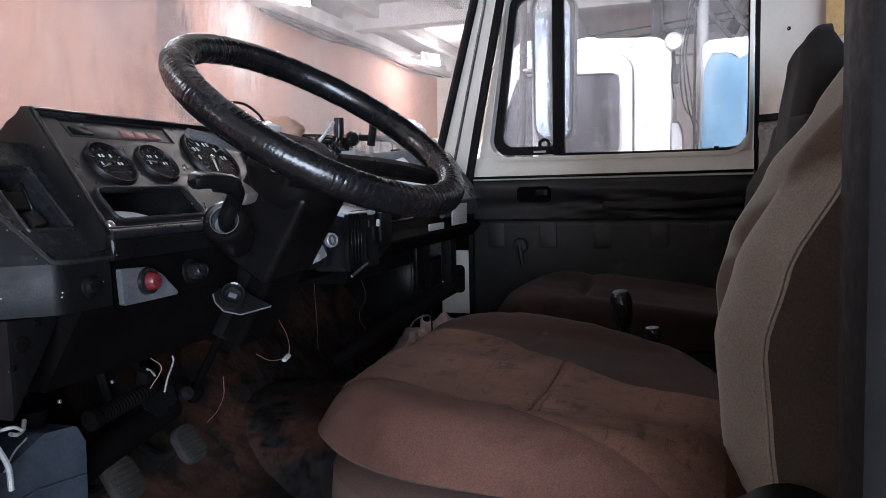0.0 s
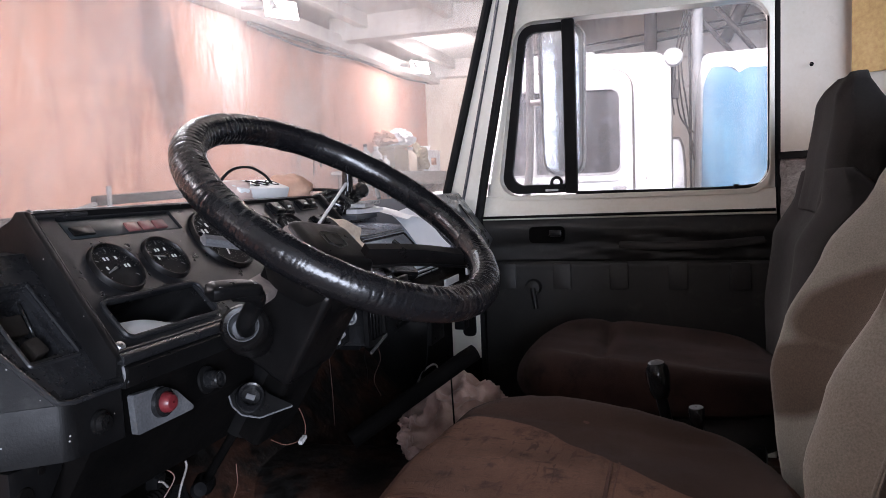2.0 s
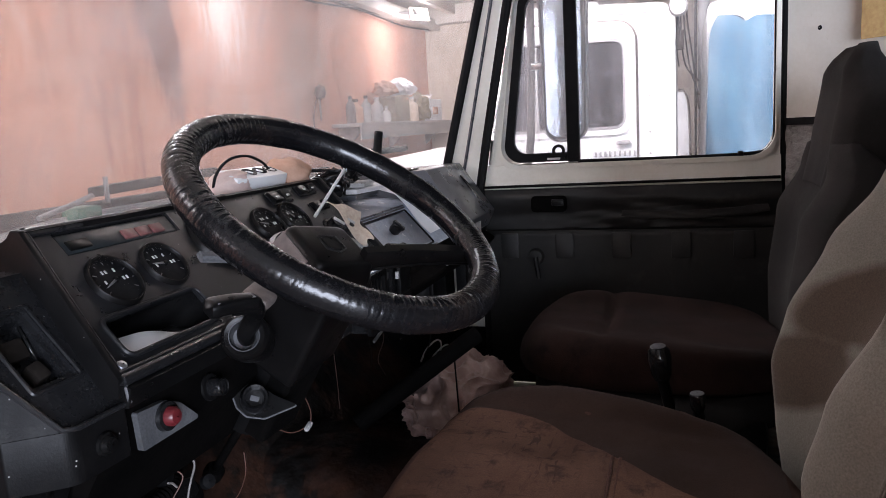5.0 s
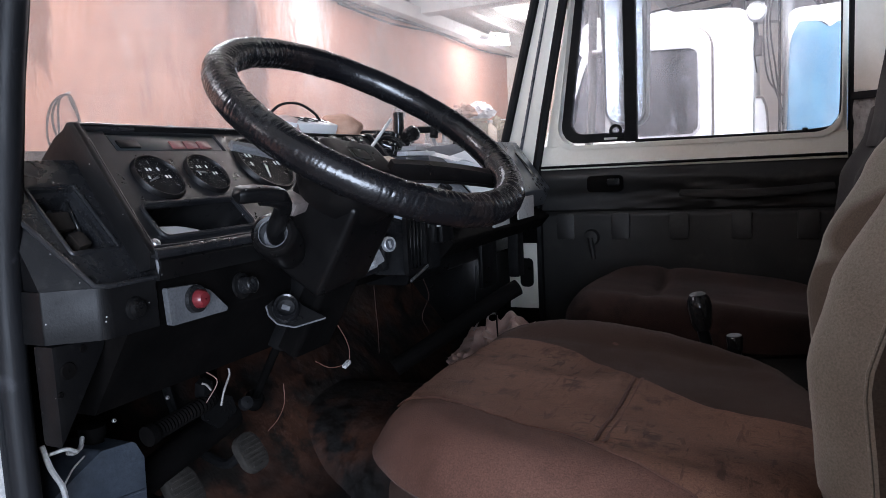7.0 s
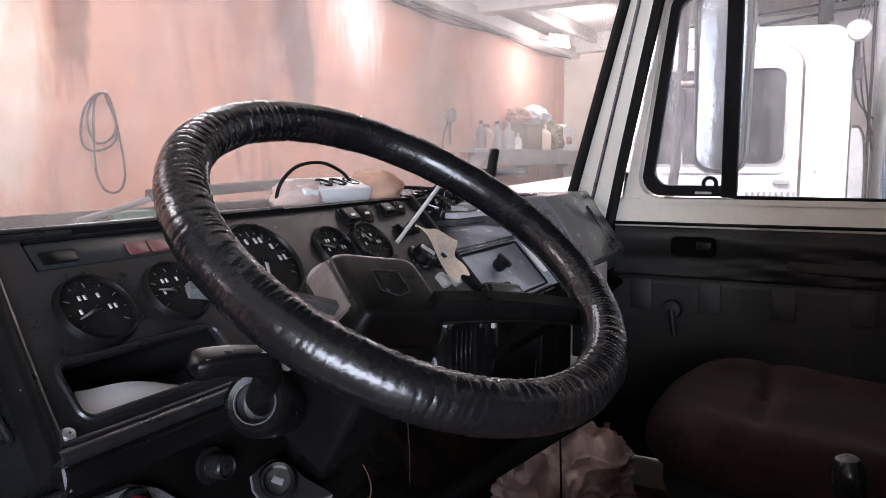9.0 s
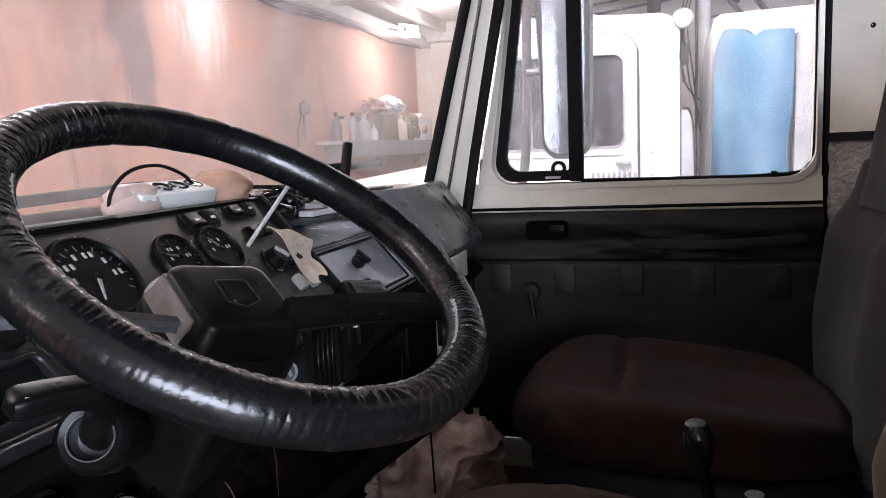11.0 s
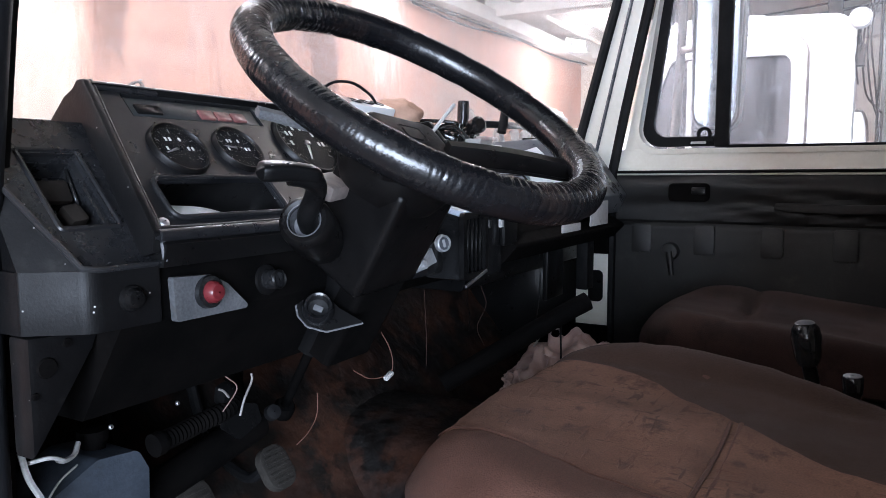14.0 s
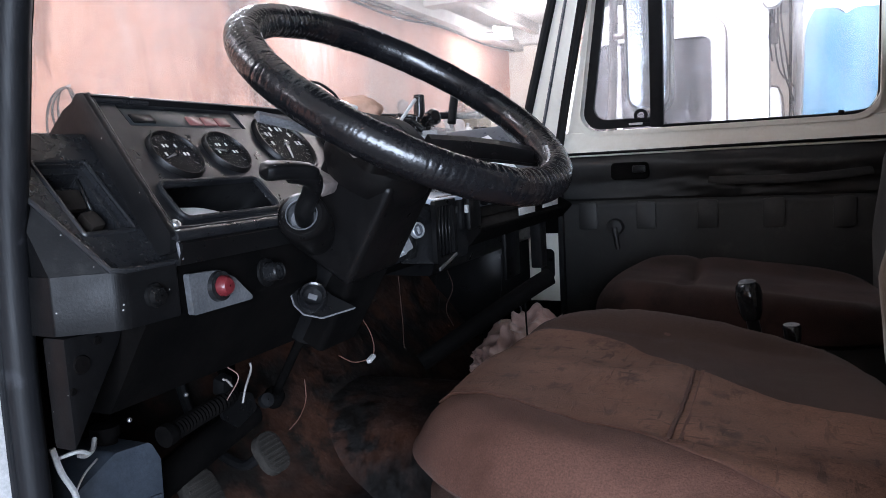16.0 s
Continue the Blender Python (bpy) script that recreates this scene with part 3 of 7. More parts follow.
structure("wall_rear", box(B(), (8.2, 3.4, 1.8), (0.2, 19.0, 3.6)), PLASTER_PALE, "plain pale plaster wall behind the trucks", "wall")
bm = B()
box(bm, (-1.1, -6.1, 1.8), (5.2, 0.2, 3.6))
box(bm, (7.25, -6.1, 1.8), (1.9, 0.2, 3.6))
box(bm, (3.9, -6.1, 3.66), (4.8, 0.2, 0.12))
structure("wall_gate", bm, PLASTER_PALE, "pale wall around the open garage gate", "wall")
bm = B()
box(bm, (2.2, 3.4, 3.78), (12.0, 19.2, 0.12))
for k in range(12):
    box(bm, (-3.1 + k * 0.95, 3.4, 3.66), (0.10, 18.8, 0.16), bevel=0.01)
for y in (-3.0, 1.0, 4.4, 7.6, 10.8):
    box(bm, (2.2, y, 3.60), (11.4, 0.22, 0.26), bevel=0.01)
box(bm, (-3.46, 3.4, 3.47), (0.20, 18.6, 0.14), bevel=0.01)
structure("ceiling", bm, CEILING_PAINT, "whitewashed ribbed concrete ceiling with dark stains", "ceiling")


# fixture modelled for each added, unseen tube light
def unseen_tube_lamp(x, y, drop=0.0):
    t = thing("fill_lamp", (x, y, 3.52), "unseen white tube lamp under the ceiling, added to light wall and trucks", "lamp", "garage tube lamps")
    part("housing", box(B(), (x, y, 3.475 - drop), (0.16, 1.25, 0.07), bevel=0.012), PIPE_GREY, t)
    for dx in (-0.035, 0.035):
        part("tube", tube(B(), [(x + dx, y - 0.58, 3.42 - drop), (x + dx, y + 0.58, 3.42 - drop)], 0.016, 10), TUBE_GLOW, t, "glowing white tube")
    for dy in (-0.605, 0.605):
        part("end_cap", box(B(), (x, y + dy, 3.425 - drop), (0.12, 0.03, 0.05), bevel=0.005), PALE_PLASTIC, t)
    for dy in (-0.4, 0.4):
        part("hanger", tube(B(), [(x, y + dy, 3.50 - drop), (x, y + dy, 3.72)], 0.006, 6), STEEL, t)


for x, y, watts in WALL_FILL:
    unseen_tube_lamp(x, y)
for x, y, watts in GAP_FILL:
    unseen_tube_lamp(x, y, 0.24)

def flood_lamp(x, y, z):
    t = thing("flood_lamp", (x, y, z), "glaring white floodlight fixed high on the salmon wall", "lamp", "wall floodlights")
    part("housing", box(B(), (x - 0.02, y, z + 0.03), (0.10, 0.26, 0.10), Euler((0, radians(-25), 0)).to_matrix(), 0.02), PIPE_GREY, t)
    # lens oversized to stand for the lamp's glare
    part("lens", box(B(), (x + 0.045, y - 0.03, z + 0.02), (0.012, 0.30, 0.15), Euler((0, radians(-12), radians(-28))).to_matrix(), 0.004), TUBE_GLOW, t, "glowing white lens, enlarged for its glare")
    part("bracket", tube(B(), [(x - 0.05, y, z + 0.05), (-3.62, y, z + 0.10)], 0.015, 8), STEEL, t)


for x, y, z, watts in FLOODS:
    flood_lamp(x, y, z)

# coiled cable hung on the wall
t = thing("hanging_cable", (-3.56, 3.16, 1.78), "dark cable hung in long loops on the salmon wall", "cable")
part("nail", tube(B(), [(-3.62, 3.16, 2.33), (-3.53, 3.16, 2.345)], 0.006, 8), STEEL, t)
for k, (w, lo, dy) in enumerate(((0.085, 1.79, 0.03), (0.10, 2.02, -0.045), (0.075, 2.06, -0.02))):
    pts = []
    for i in range(40):
        a = 2 * math.pi * i / 40
        mid, half = (2.335 + lo) / 2, (2.335 - lo) / 2
        pts.append((-3.565 + 0.012 * math.sin(3 * a + k), 3.155 + dy * (1 - math.cos(a)) / 2 * 1.2 + w * math.sin(a) * (1.1 - 0.3 * math.cos(a)), mid + half * math.cos(a)))
    part("loop", tube(B(), pts, 0.0065, 8, closed=True), RUBBER, t)

# pipe and cable along the top of the wall, and a thin pipe in the far corner
t = thing("wall_conduit", (-3.5, 8.4, 3.38), "dark conduit and cable running along the top of the wall", "pipe")
part("conduit", tube(B(), smooth_path([(-3.50, 5.9, 3.37), (-3.49, 7.4, 3.39), (-3.50, 9.0, 3.42), (-3.50, 11.0, 3.46)]), 0.022, 8), BRACE_PAINT, t)
part("cable", tube(B(), smooth_path([(-3.47, 6.0, 3.33), (-3.46, 7.0, 3.30), (-3.47, 8.2, 3.37), (-3.46, 9.6, 3.34), (-3.47, 11.0, 3.42)]), 0.012, 6), RUBBER, t)
part("drop_pipe", tube(B(), [(-3.50, 10.95, 3.46), (-3.50, 10.97, 1.2)], 0.02, 8), BRACE_PAINT, t)

# workbench shelf with bottles and cans along the wall
SH = 2.085
t = thing("wall_shelf", (-3.45, 9.1, SH - 0.03), "dusty grey-brown shelf fixed to the salmon wall", "shelf")
part("board", box(B(), (-3.40, 9.15, SH - 0.02), (0.36, 3.3, 0.04), bevel=0.006), PIPE_GREY, t)
part("fascia", box(B(), (-3.235, 9.15, SH - 0.11), (0.02, 3.3, 0.14), bevel=0.004), PIPE_GREY, t)
for y in (7.7, 9.15, 10.6):
    part("bracket", prism(B(), [(-3.59, SH - 0.04), (-3.26, SH - 0.04), (-3.59, SH - 0.34)], "y", y - 0.015, y + 0.015), TRUSS_PAINT, t)


def canister(name, x, y, w, h, material, label, category, cap=None):
    t = thing(name, (x, y, SH), label, category)
    pr = [(0.001, 0), (w * 0.92, 0), (w, 0.02), (w, h * 0.66), (w * 0.85, h * 0.77), (w * 0.36, h * 0.90), (w * 0.32, h)]
    part("body", lathe(B(), pr + [(0.001, h)], (x, y, SH), (0, 0, 1), 20), material, t)
    part("cap", lathe(B(), [(0.001, h + 0.03), (w * 0.40, h + 0.03), (w * 0.40, h - 0.005), (0.001, h - 0.005)], (x, y, SH), (0, 0, 1), 16), cap or RUBBER, t)


canister("oil_bottle", -3.42, 7.68, 0.055, 0.27, TRUSS_PAINT, "dusty dark oil bottle on the wall shelf", "bottle")
canister("oil_can", -3.46, 7.90, 0.085, 0.24, RAG_ORANGE, "rusty orange oil can on the wall shelf", "can", BRACE_PAINT)
canister("oil_bottle", -3.40, 8.06, 0.06, 0.28, PIPE_GREY, "dusty grey oil bottle on the wall shelf", "bottle")
canister("plastic_bottle", -3.36, 8.28, 0.075, 0.26, PALE_PLASTIC, "grey-white plastic bottle on the wall shelf", "bottle", PALE_PLASTIC)
canister("plastic_bottle", -3.32, 8.47, 0.05, 0.16, WHITE_PAINT, "small white plastic bottle on the wall shelf", "bottle", PALE_PLASTIC)
canister("plastic_bottle", -3.42, 9.62, 0.09, 0.30, PAPER_TAN, "tan plastic bottle on the wall shelf", "bottle", PALE_PLASTIC)
t = thing("storage_box", (-3.42, 8.95, SH), "olive-brown tool box with rags on it", "box")
part("body", box(B(), (-3.42, 8.95, SH + 0.14), (0.26, 0.62, 0.28), Euler((0, 0, radians(4))).to_matrix(), 0.02), OLIVE, t)
part("lid", box(B(), (-3.42, 8.94, SH + 0.30), (0.27, 0.64, 0.045), Euler((radians(4), 0, radians(4))).to_matrix(), 0.014), OLIVE, t)
t = thing("carton", (-3.40, 10.25, SH), "white cardboard carton on the wall shelf", "box")
part("body", box(B(), (-3.40, 10.25, SH + 0.15), (0.24, 0.40, 0.30), Euler((0, 0, radians(-7))).to_matrix(), 0.006), PAPER, t)
part("label_patch", box(B(), (-3.277, 10.20, SH + 0.14), (0.004, 0.16, 0.10), Euler((0, 0, radians(-7))).to_matrix()), RAG_ORANGE, t)
part("flap", box(B(), (-3.38, 10.05, SH + 0.33), (0.22, 0.10, 0.006), Euler((radians(35), 0, radians(-7))).to_matrix()), PAPER, t)
for y, s, zz, m, lab in ((8.72, (0.13, 0.16, 0.09), 0.33, RAG_ORANGE, "rust-coloured rag on the tool box"), (9.25, (0.15, 0.24, 0.12), 0.33, PAPER, "white rag heap on the tool box"), (9.92, (0.13, 0.17, 0.20), 0.0, OLIVE, "olive rag bundle on the wall shelf")):
    tagged(finish("rag_heap", lump(B(), (-3.42, y, SH + zz + s[2] * 0.8), s, 0.5, 8, y, floor=SH + zz - 0.01), m), lab, "rag")
t = thing("hanging_scoop", (-3.57, 7.23, 2.3), "dark brush hanging on the salmon wall", "brush")
part("handle", tube(B(), [(-3.56, 7.235, 2.37), (-3.55, 7.215, 2.13)], [0.014, 0.010], 8), TRUSS_PAINT, t)
part("head", lathe(B(), [(0.001, 0.0), (0.045, 0.02), (0.062, 0.07), (0.050, 0.13), (0.001, 0.16)], (-3.55, 7.24, 2.345), (0, 0, 1), 16), TRUSS_PAINT, t)
part("wire_loop", tube(B(), smooth_path([(-3.57, 7.20, 2.36), (-3.57, 7.11, 2.22), (-3.57, 7.08, 2.05)]), 0.006, 6), BRACE_PAINT, t)

# steel braces, pipe and wires under the roof behind the white truck
t = thing("roof_brace", (0.2, 6.0, 3.6), "grey steel roof braces and a thin vertical pipe", "truss")
part("pipe", tube(B(), [(0.205, 6.0, 0.0), (0.205, 6.0, 3.72)], 0.040, 16), PIPE_GREY, t, "grey painted pipe")
part("pipe", tube(B(), [(0.150, 6.03, 0.0), (0.150, 6.03, 3.72)], 0.010, 10), BRACE_PAINT, t)
part("diagonal", tube(B(), [(0.0, 6.0, 3.32), (0.72, 6.02, 2.42)], 0.018, 8), BRACE_PAINT, t)
part("diagonal", tube(B(), [(-0.05, 6.1, 3.62), (0.95, 6.1, 2.35)], 0.020, 8), BRACE_PAINT, t)
part("strut", tube(B(), [(0.80, 6.5, 3.66), (0.42, 6.5, 2.94)], 0.045, 8), BRACE_PAINT, t)
part("strut", tube(B(), [(1.25, 6.7, 3.66), (0.85, 6.7, 2.98)], 0.04, 8), BRACE_PAINT, t)
part("hanger", tube(B(), [(-0.14, 6.4, 3.66), (-0.14, 6.4, 2.90)], 0.05, 8), BRACE_PAINT, t)
part("wire", tube(B(), smooth_path([(-1.25, 6.4, 2.87), (-0.5, 6.4, 2.93), (0.8, 6.4, 3.06), (2.5, 6.4, 3.2)]), 0.010, 6), RUBBER, t)
part("wire", tube(B(), smooth_path([(-1.25, 6.5, 2.95), (-0.5, 6.5, 3.02), (0.8, 6.5, 3.13), (2.5, 6.5, 3.25)]), 0.007, 6), RUBBER, t)
for k in range(3):
    part("cable", tube(B(), smooth_path([(0.12 + 0.03 * k, 5.92, 3.1), (0.05 + 0.02 * k, 5.9, 2.75), (0.07 + 0.03 * k, 5.9, 2.35), (0.17, 5.93, 2.2 - 0.1 * k)]), 0.006, 6), BRACE_PAINT, t)

# ---- white truck parked beside ----
TY = 4.3


def cab_side(name, x0, x1, paint, label):
    """A bonneted truck standing side on: x0 front of the cab, x1 its back."""
    t = thing(name, ((x0 + x1) / 2, TY + 0.9, 0), label, "truck")
    w = 1.75
    body = round_poly([(x0, 1.15), (x1, 1.15), (x1, 2.555), (x0 + 0.30, 2.60), (x0 + 0.02, 1.86)], [0.05, 0.05, 0.10, 0.12, 0.04], 8)
    part("shell", prism(B(), body, "y", TY + 0.035, TY + w, 0.03), paint, t)
    win = round_poly([(x0 + 0.14, 1.915), (x1 - 0.253, 1.915), (x1 - 0.253, 2.390), (x0 + 0.32, 2.405)], [0.05, 0.06, 0.06, 0.06])
    hole = round_poly([(x0 + 0.155, 1.930), (x1 - 0.266, 1.930), (x1 - 0.266, 2.376), (x0 + 0.33, 2.390)], [0.04, 0.05, 0.05, 0.05])
    rim = round_poly([(x0 + 0.06, 1.22), (x1 - 0.202, 1.22), (x1 - 0.202, 2.475), (x0 + 0.28, 2.495)], [0.05, 0.05, 0.10, 0.10])
    gap = round_poly([(x0 + 0.05, 1.21), (x1 - 0.190, 1.21), (x1 - 0.190, 2.487), (x0 + 0.27, 2.507)], [0.05, 0.05, 0.11, 0.11])
    door = part("door", ring_plate(B(), rim, win, "y", TY, TY + 0.05), paint, t, "white door panel")
    part("door_gap", ring_plate(B(), gap, rim, "y", TY + 0.026, TY + 0.05), TRUSS_PAINT, door, "grey gap round the door")
    step = round_poly([(x0 + 0.11, 1.885), (x1 - 0.228, 1.885), (x1 - 0.228, 2.418), (x0 + 0.305, 2.432)], [0.05, 0.07, 0.07, 0.07])
    part("window_frame", ring_plate(B(), step, win, "y", TY - 0.012, TY + 0.01), paint, door)
    part("window_seal", ring_plate(B(), win, hole, "y", TY - 0.016, TY + 0.02), PIPE_GREY, door, "grey window seal")
    part("pane", prism(B(), hole, "y", TY + 0.012, TY + 0.018), DARK_GLASS, door, "dark dusty window pane")
    part("window_bar", box(B(), (x0 + 0.42, TY + 0.004, 2.15), (0.03, 0.02, 0.46), bevel=0.004), PIPE_GREY, door)
    part("door_handle", box(B(), (x1 - 0.27, TY - 0.02, 1.842), (0.075, 0.03, 0.022), bevel=0.008), PIPE_GREY, door)
    part("drip_rail", tube(B(), [(x0 + 0.28, TY + 0.03, 2.535), (x1 - 0.10, TY + 0.03, 2.520), (x1 - 0.02, TY + 0.03, 2.47)], 0.010, 8), paint, t)
    for k in range(9):
        part("louvre", box(B(), (x1 - 0.42 + 0.026 * k, TY - 0.004, 1.782), (0.012, 0.010, 0.030), bevel=0.002), PIPE_GREY, door)
    for z in (1.775, 1.89, 2.08, 2.23):
        part("bolt", lathe(B(), [(0.001, 0.004), (0.005, 0.003), (0.0065, 0)], (x1 - 0.132, TY + 0.034, z), (0, -1, 0), 10), TRUSS_PAINT, t)
    part("bonnet", prism(B(), round_poly([(x0 - 1.35, 1.10), (x0 + 0.05, 1.10), (x0 + 0.05, 1.86), (x0 - 0.2, 1.86), (x0 - 1.30, 1.70)], [0.05, 0.03, 0.02, 0.1, 0.12]), "y", TY + 0.12, TY + w - 0.08, 0.03), paint, t)
    part("fender", prism(B(), round_poly([(x0 - 1.25, 0.9), (x0 - 0.05, 0.9), (x0 - 0.1, 1.15), (x0 - 0.35, 1.42), (x0 - 1.0, 1.42)], 0.1), "y", TY - 0.05, TY + 0.35, 0.03), paint, t)
    for yy in (TY + 0.16, TY + w - 0.16):
        part("wheel", lathe(B(), [(0.001, -0.12), (0.30, -0.12), (0.45, -0.10), (0.47, 0), (0.45, 0.10), (0.30, 0.12), (0.001, 0.12)], (x0 - 0.65, yy, 0.47), (0, 1, 0), 32), RUBBER, t)
    part("chassis", box(B(), (x0 + 0.6, TY + w / 2, 0.80), (3.6, 0.9, 0.24), bevel=0.01), TRUSS_PAINT, t)
    part("chassis_leg", box(B(), (x1 + 0.5, TY + w / 2, 0.36), (0.7, 1.6, 0.72), bevel=0.15), RUBBER, t)
    return t


wt = cab_side("truck", -1.14, 0.022, WHITE_PAINT, "white bonneted truck parked alongside in the garage")
lamp_head = part("work_lamp", lathe(B(), [(0.001, 0.03), (0.040, 0.028), (0.046, 0.015), (0.046, -0.02), (0.03, -0.05), (0.001, -0.055)], (0.039, TY + 0.02, 2.521), (0, -1, 0), 24), PALE_PLASTIC, wt, "round pale work lamp")
part("lamp_rim", lathe(B(), [(0.043, 0.030), (0.049, 0.026), (0.049, 0.010), (0.045, 0.008)], (0.039, TY + 0.02, 2.521), (0, -1, 0), 24), STEEL, lamp_head)
part("lamp_bracket", tube(B(), smooth_path([(0.036, TY + 0.07, 2.49), (0.034, TY + 0.10, 2.40), (0.028, TY + 0.12, 2.34)]), 0.008, 8), RUBBER, wt)
part("hinge", box(B(), (0.048, TY + 0.08, 2.36), (0.035, 0.05, 0.10), bevel=0.006), BRACE_PAINT, wt)
part("lamp_lead", tube(B(), smooth_path([(0.036, TY + 0.03, 2.47), (0.046, TY + 0.02, 2.40), (0.030, TY + 0.02, 2.32), (0.040, TY + 0.03, 2.22)]), 0.004, 6), RUBBER, wt)
part("roof_marker", lathe(B(), [(0.001, 0.035), (0.05, 0.03), (0.06, 0.0)], (-0.44, TY + 0.22, 2.585), (0, 0, 1), 16), PALE_PLASTIC, wt)
part("side_step", prism(B(), round_poly([(0.030, 1.20), (0.105, 1.20), (0.092, 1.95), (0.070, 2.09), (0.030, 2.10)], [0.01, 0.01, 0.05, 0.03, 0.004]), "y", TY + 0.05, TY + 0.12, 0.006), PIPE_GREY, wt, "grey guard behind the cab")
part("guard_edge", tube(B(), smooth_path([(0.098, TY + 0.048, 1.30), (0.092, TY + 0.048, 1.93), (0.072, TY + 0.048, 2.08), (0.034, TY + 0.048, 2.10)]), 0.006, 6), BRACE_PAINT, wt)

# ---- blue and white truck cab behind ----
BX, BY = 0.212, 4.62


def blue_door(u, v):
    """Bulging door skin with a rounded upper corner and a slightly dented top edge."""
    z = 1.1 + 1.375 * v
    left = BX - 0.03 * (1 - v) + 0.10 * max(0.0, (v - 0.90) / 0.10) ** 2.2 * 0.45
    right = BX + 0.335 - 0.03 * bell_at(v, 0.55, 0.12)
    dip = 0.030 * bell_at(u, 0.42, 0.10) * v ** 8 + 0.012 * u * v ** 8
    return (left + (right - left) * u, BY - 0.02 - 0.045 * math.sin(math.pi * (0.06 + 0.88 * u)) ** 0.7 + 0.003 * math.sin(7 * v + 3 * u), z - dip)


def bell_at(v, c, w):
    return math.exp(-((v - c) / w) ** 2)


t = thing("truck", (1.1, 5.4, 0), "white truck with a blue door standing behind the pipe", "truck")
part("shell", prism(B(), round_poly([(BX - 0.06, 1.0), (BX + 1.7, 1.0), (BX + 1.7, 2.60), (BX - 0.02, 2.575)], [0.05, 0.05, 0.12, 0.05]), "y", BY + 0.03, BY + 1.2, 0.02), WHITE_PAINT, t)
part("door", sheet(B(), blue_door, 30, 40, -0.045), BLUE_PAINT, t, "bright blue door panel")
for u in (0.36, 0.62):
    part("crease", tube(B(), [Vector(blue_door(u, k / 20)) + Vector((0, -0.0015, 0)) for k in range(1, 18)], 0.0025, 6), BLUE_PAINT, t)
part("door_edge", tube(B(), [Vector(blue_door(0.0, k / 24)) + Vector((-0.004, -0.004, 0)) for k in range(25)] + [Vector(blue_door(u / 10, 1.0)) + Vector((0, -0.004, 0.006)) for u in range(1, 5)], 0.008, 8), BRACE_PAINT, t, "dark rubber door edge")
part("side_panel", box(B(), (BX + 0.47, BY - 0.01, 1.75), (0.22, 0.08, 1.4), bevel=0.02), PIPE_GREY, t)
part("catch", box(B(), (BX + 0.145, BY - 0.05, 2.478), (0.03, 0.02, 0.02), bevel=0.005), STEEL, t)
part("chassis", box(B(), (1.1, BY + 0.7, 0.5), (1.6, 1.0, 1.02), bevel=0.05), RUBBER, t)

# ---- the truck cab that the camera looks into ----
CF = 1.14  # cab floor
NY, FY = 0.60, 2.25  # inner faces of the driver's and the passenger's side
cab = thing("truck_cab", (0.0, 1.42, 0.0), "cream cab of an old bonneted truck, its driver's door open", "truck")
bm = B()
box(bm, (-0.10, 1.42, CF - 0.03), (1.45, 1.72, 0.06), bevel=0.01)
part("floor_pan", bm, RUST_FLOOR, cab, "rusty brown cab floor")
part("toe_board", sheet(B(), lambda u, v: (-0.62 - 0.40 * v - 0.03 * math.sin(9 * u), NY - 0.02 + 1.68 * u, CF + 0.02 + 0.42 * v ** 1.3 + 0.012 * noise.noise(Vector((u * 14, v * 6, 0)))), 44, 16, 0.03), TOE_RUST, cab, "dark rusty toe board")


def tunnel(u, v):
    """A low rounded hump over the gearbox, dented."""
    x, a = -0.86 + 1.30 * u, math.pi * v
    k = 1 + 0.05 * noise.noise(Vector((x * 7, v * 5, 3)))
    return (x, 1.56 - 0.22 * math.cos(a) * k, CF - 0.01 + (0.19 + 0.05 * max(0, -x - 0.45)) * math.sin(a) ** 0.6 * k)


part("floor_tunnel", sheet(B(), tunnel, 40, 24, 0.01), TOE_RUST, cab, "dark rusty floor tunnel")
part("rear_wall", box(B(), (0.60, 1.36, 1.56), (0.05, 1.50, 0.82), bevel=0.01), VELOUR_BLACK, cab)
rw = round_poly([(0.76, 2.02), (1.98, 2.02), (1.98, 2.40), (0.76, 2.40)], 0.05)
part("rear_wall", ring_plate(B(), round_poly([(0.62, 1.95), (2.10, 1.95), (2.10, 2.64), (0.62, 2.64)], 0.02), rw, "x", 0.575, 0.625), CREAM_PAINT, cab, "cream rear panel around a small rear window")
part("rear_pane", prism(B(), rw, "x", 0.598, 0.602), DOOR_GLASS, cab, "rear window pane").visible_shadow = False
part("rear_seal", ring_plate(B(), [(a * 1.0, b) for a, b in rw], [(1.37 + (a - 1.37) * 0.955, 2.21 + (b - 2.21) * 0.90) for a, b in rw], "x", 0.562, 0.58), RUBBER, cab)
# slanting corner panels behind the doors: cream above, foil below a black strip
for z0, z1, m, lab in ((1.952, 2.64, CREAM_PAINT, "cream corner panel"), (1.14, 1.934, FOIL, "crumpled dull foil insulation")):
    def corner(u, v, z0=z0, z1=z1, foil=m is FOIL):
        z = z0 + (z1 - z0) * v
        a = u * math.pi / 2
        k = (0.010 * noise.noise(Vector((u * 9, z * 16, 1))) + 0.006 * noise.noise(Vector((u * 22, z * 34, 5)))) if foil else 0.0
        return (0.305 + 0.30 * u + k, 2.235 - 0.24 * u ** 1.1 - k, z)
    part("corner_panel", sheet(B(), corner, 24, 44, 0.02), m, cab, lab)
part("corner_strip", sheet(B(), lambda u, v: (0.300 + 0.30 * u, 2.228 - 0.24 * u ** 1.1, 1.934 + 0.018 * v), 12, 2, 0.012), RUBBER, cab, "black strip")
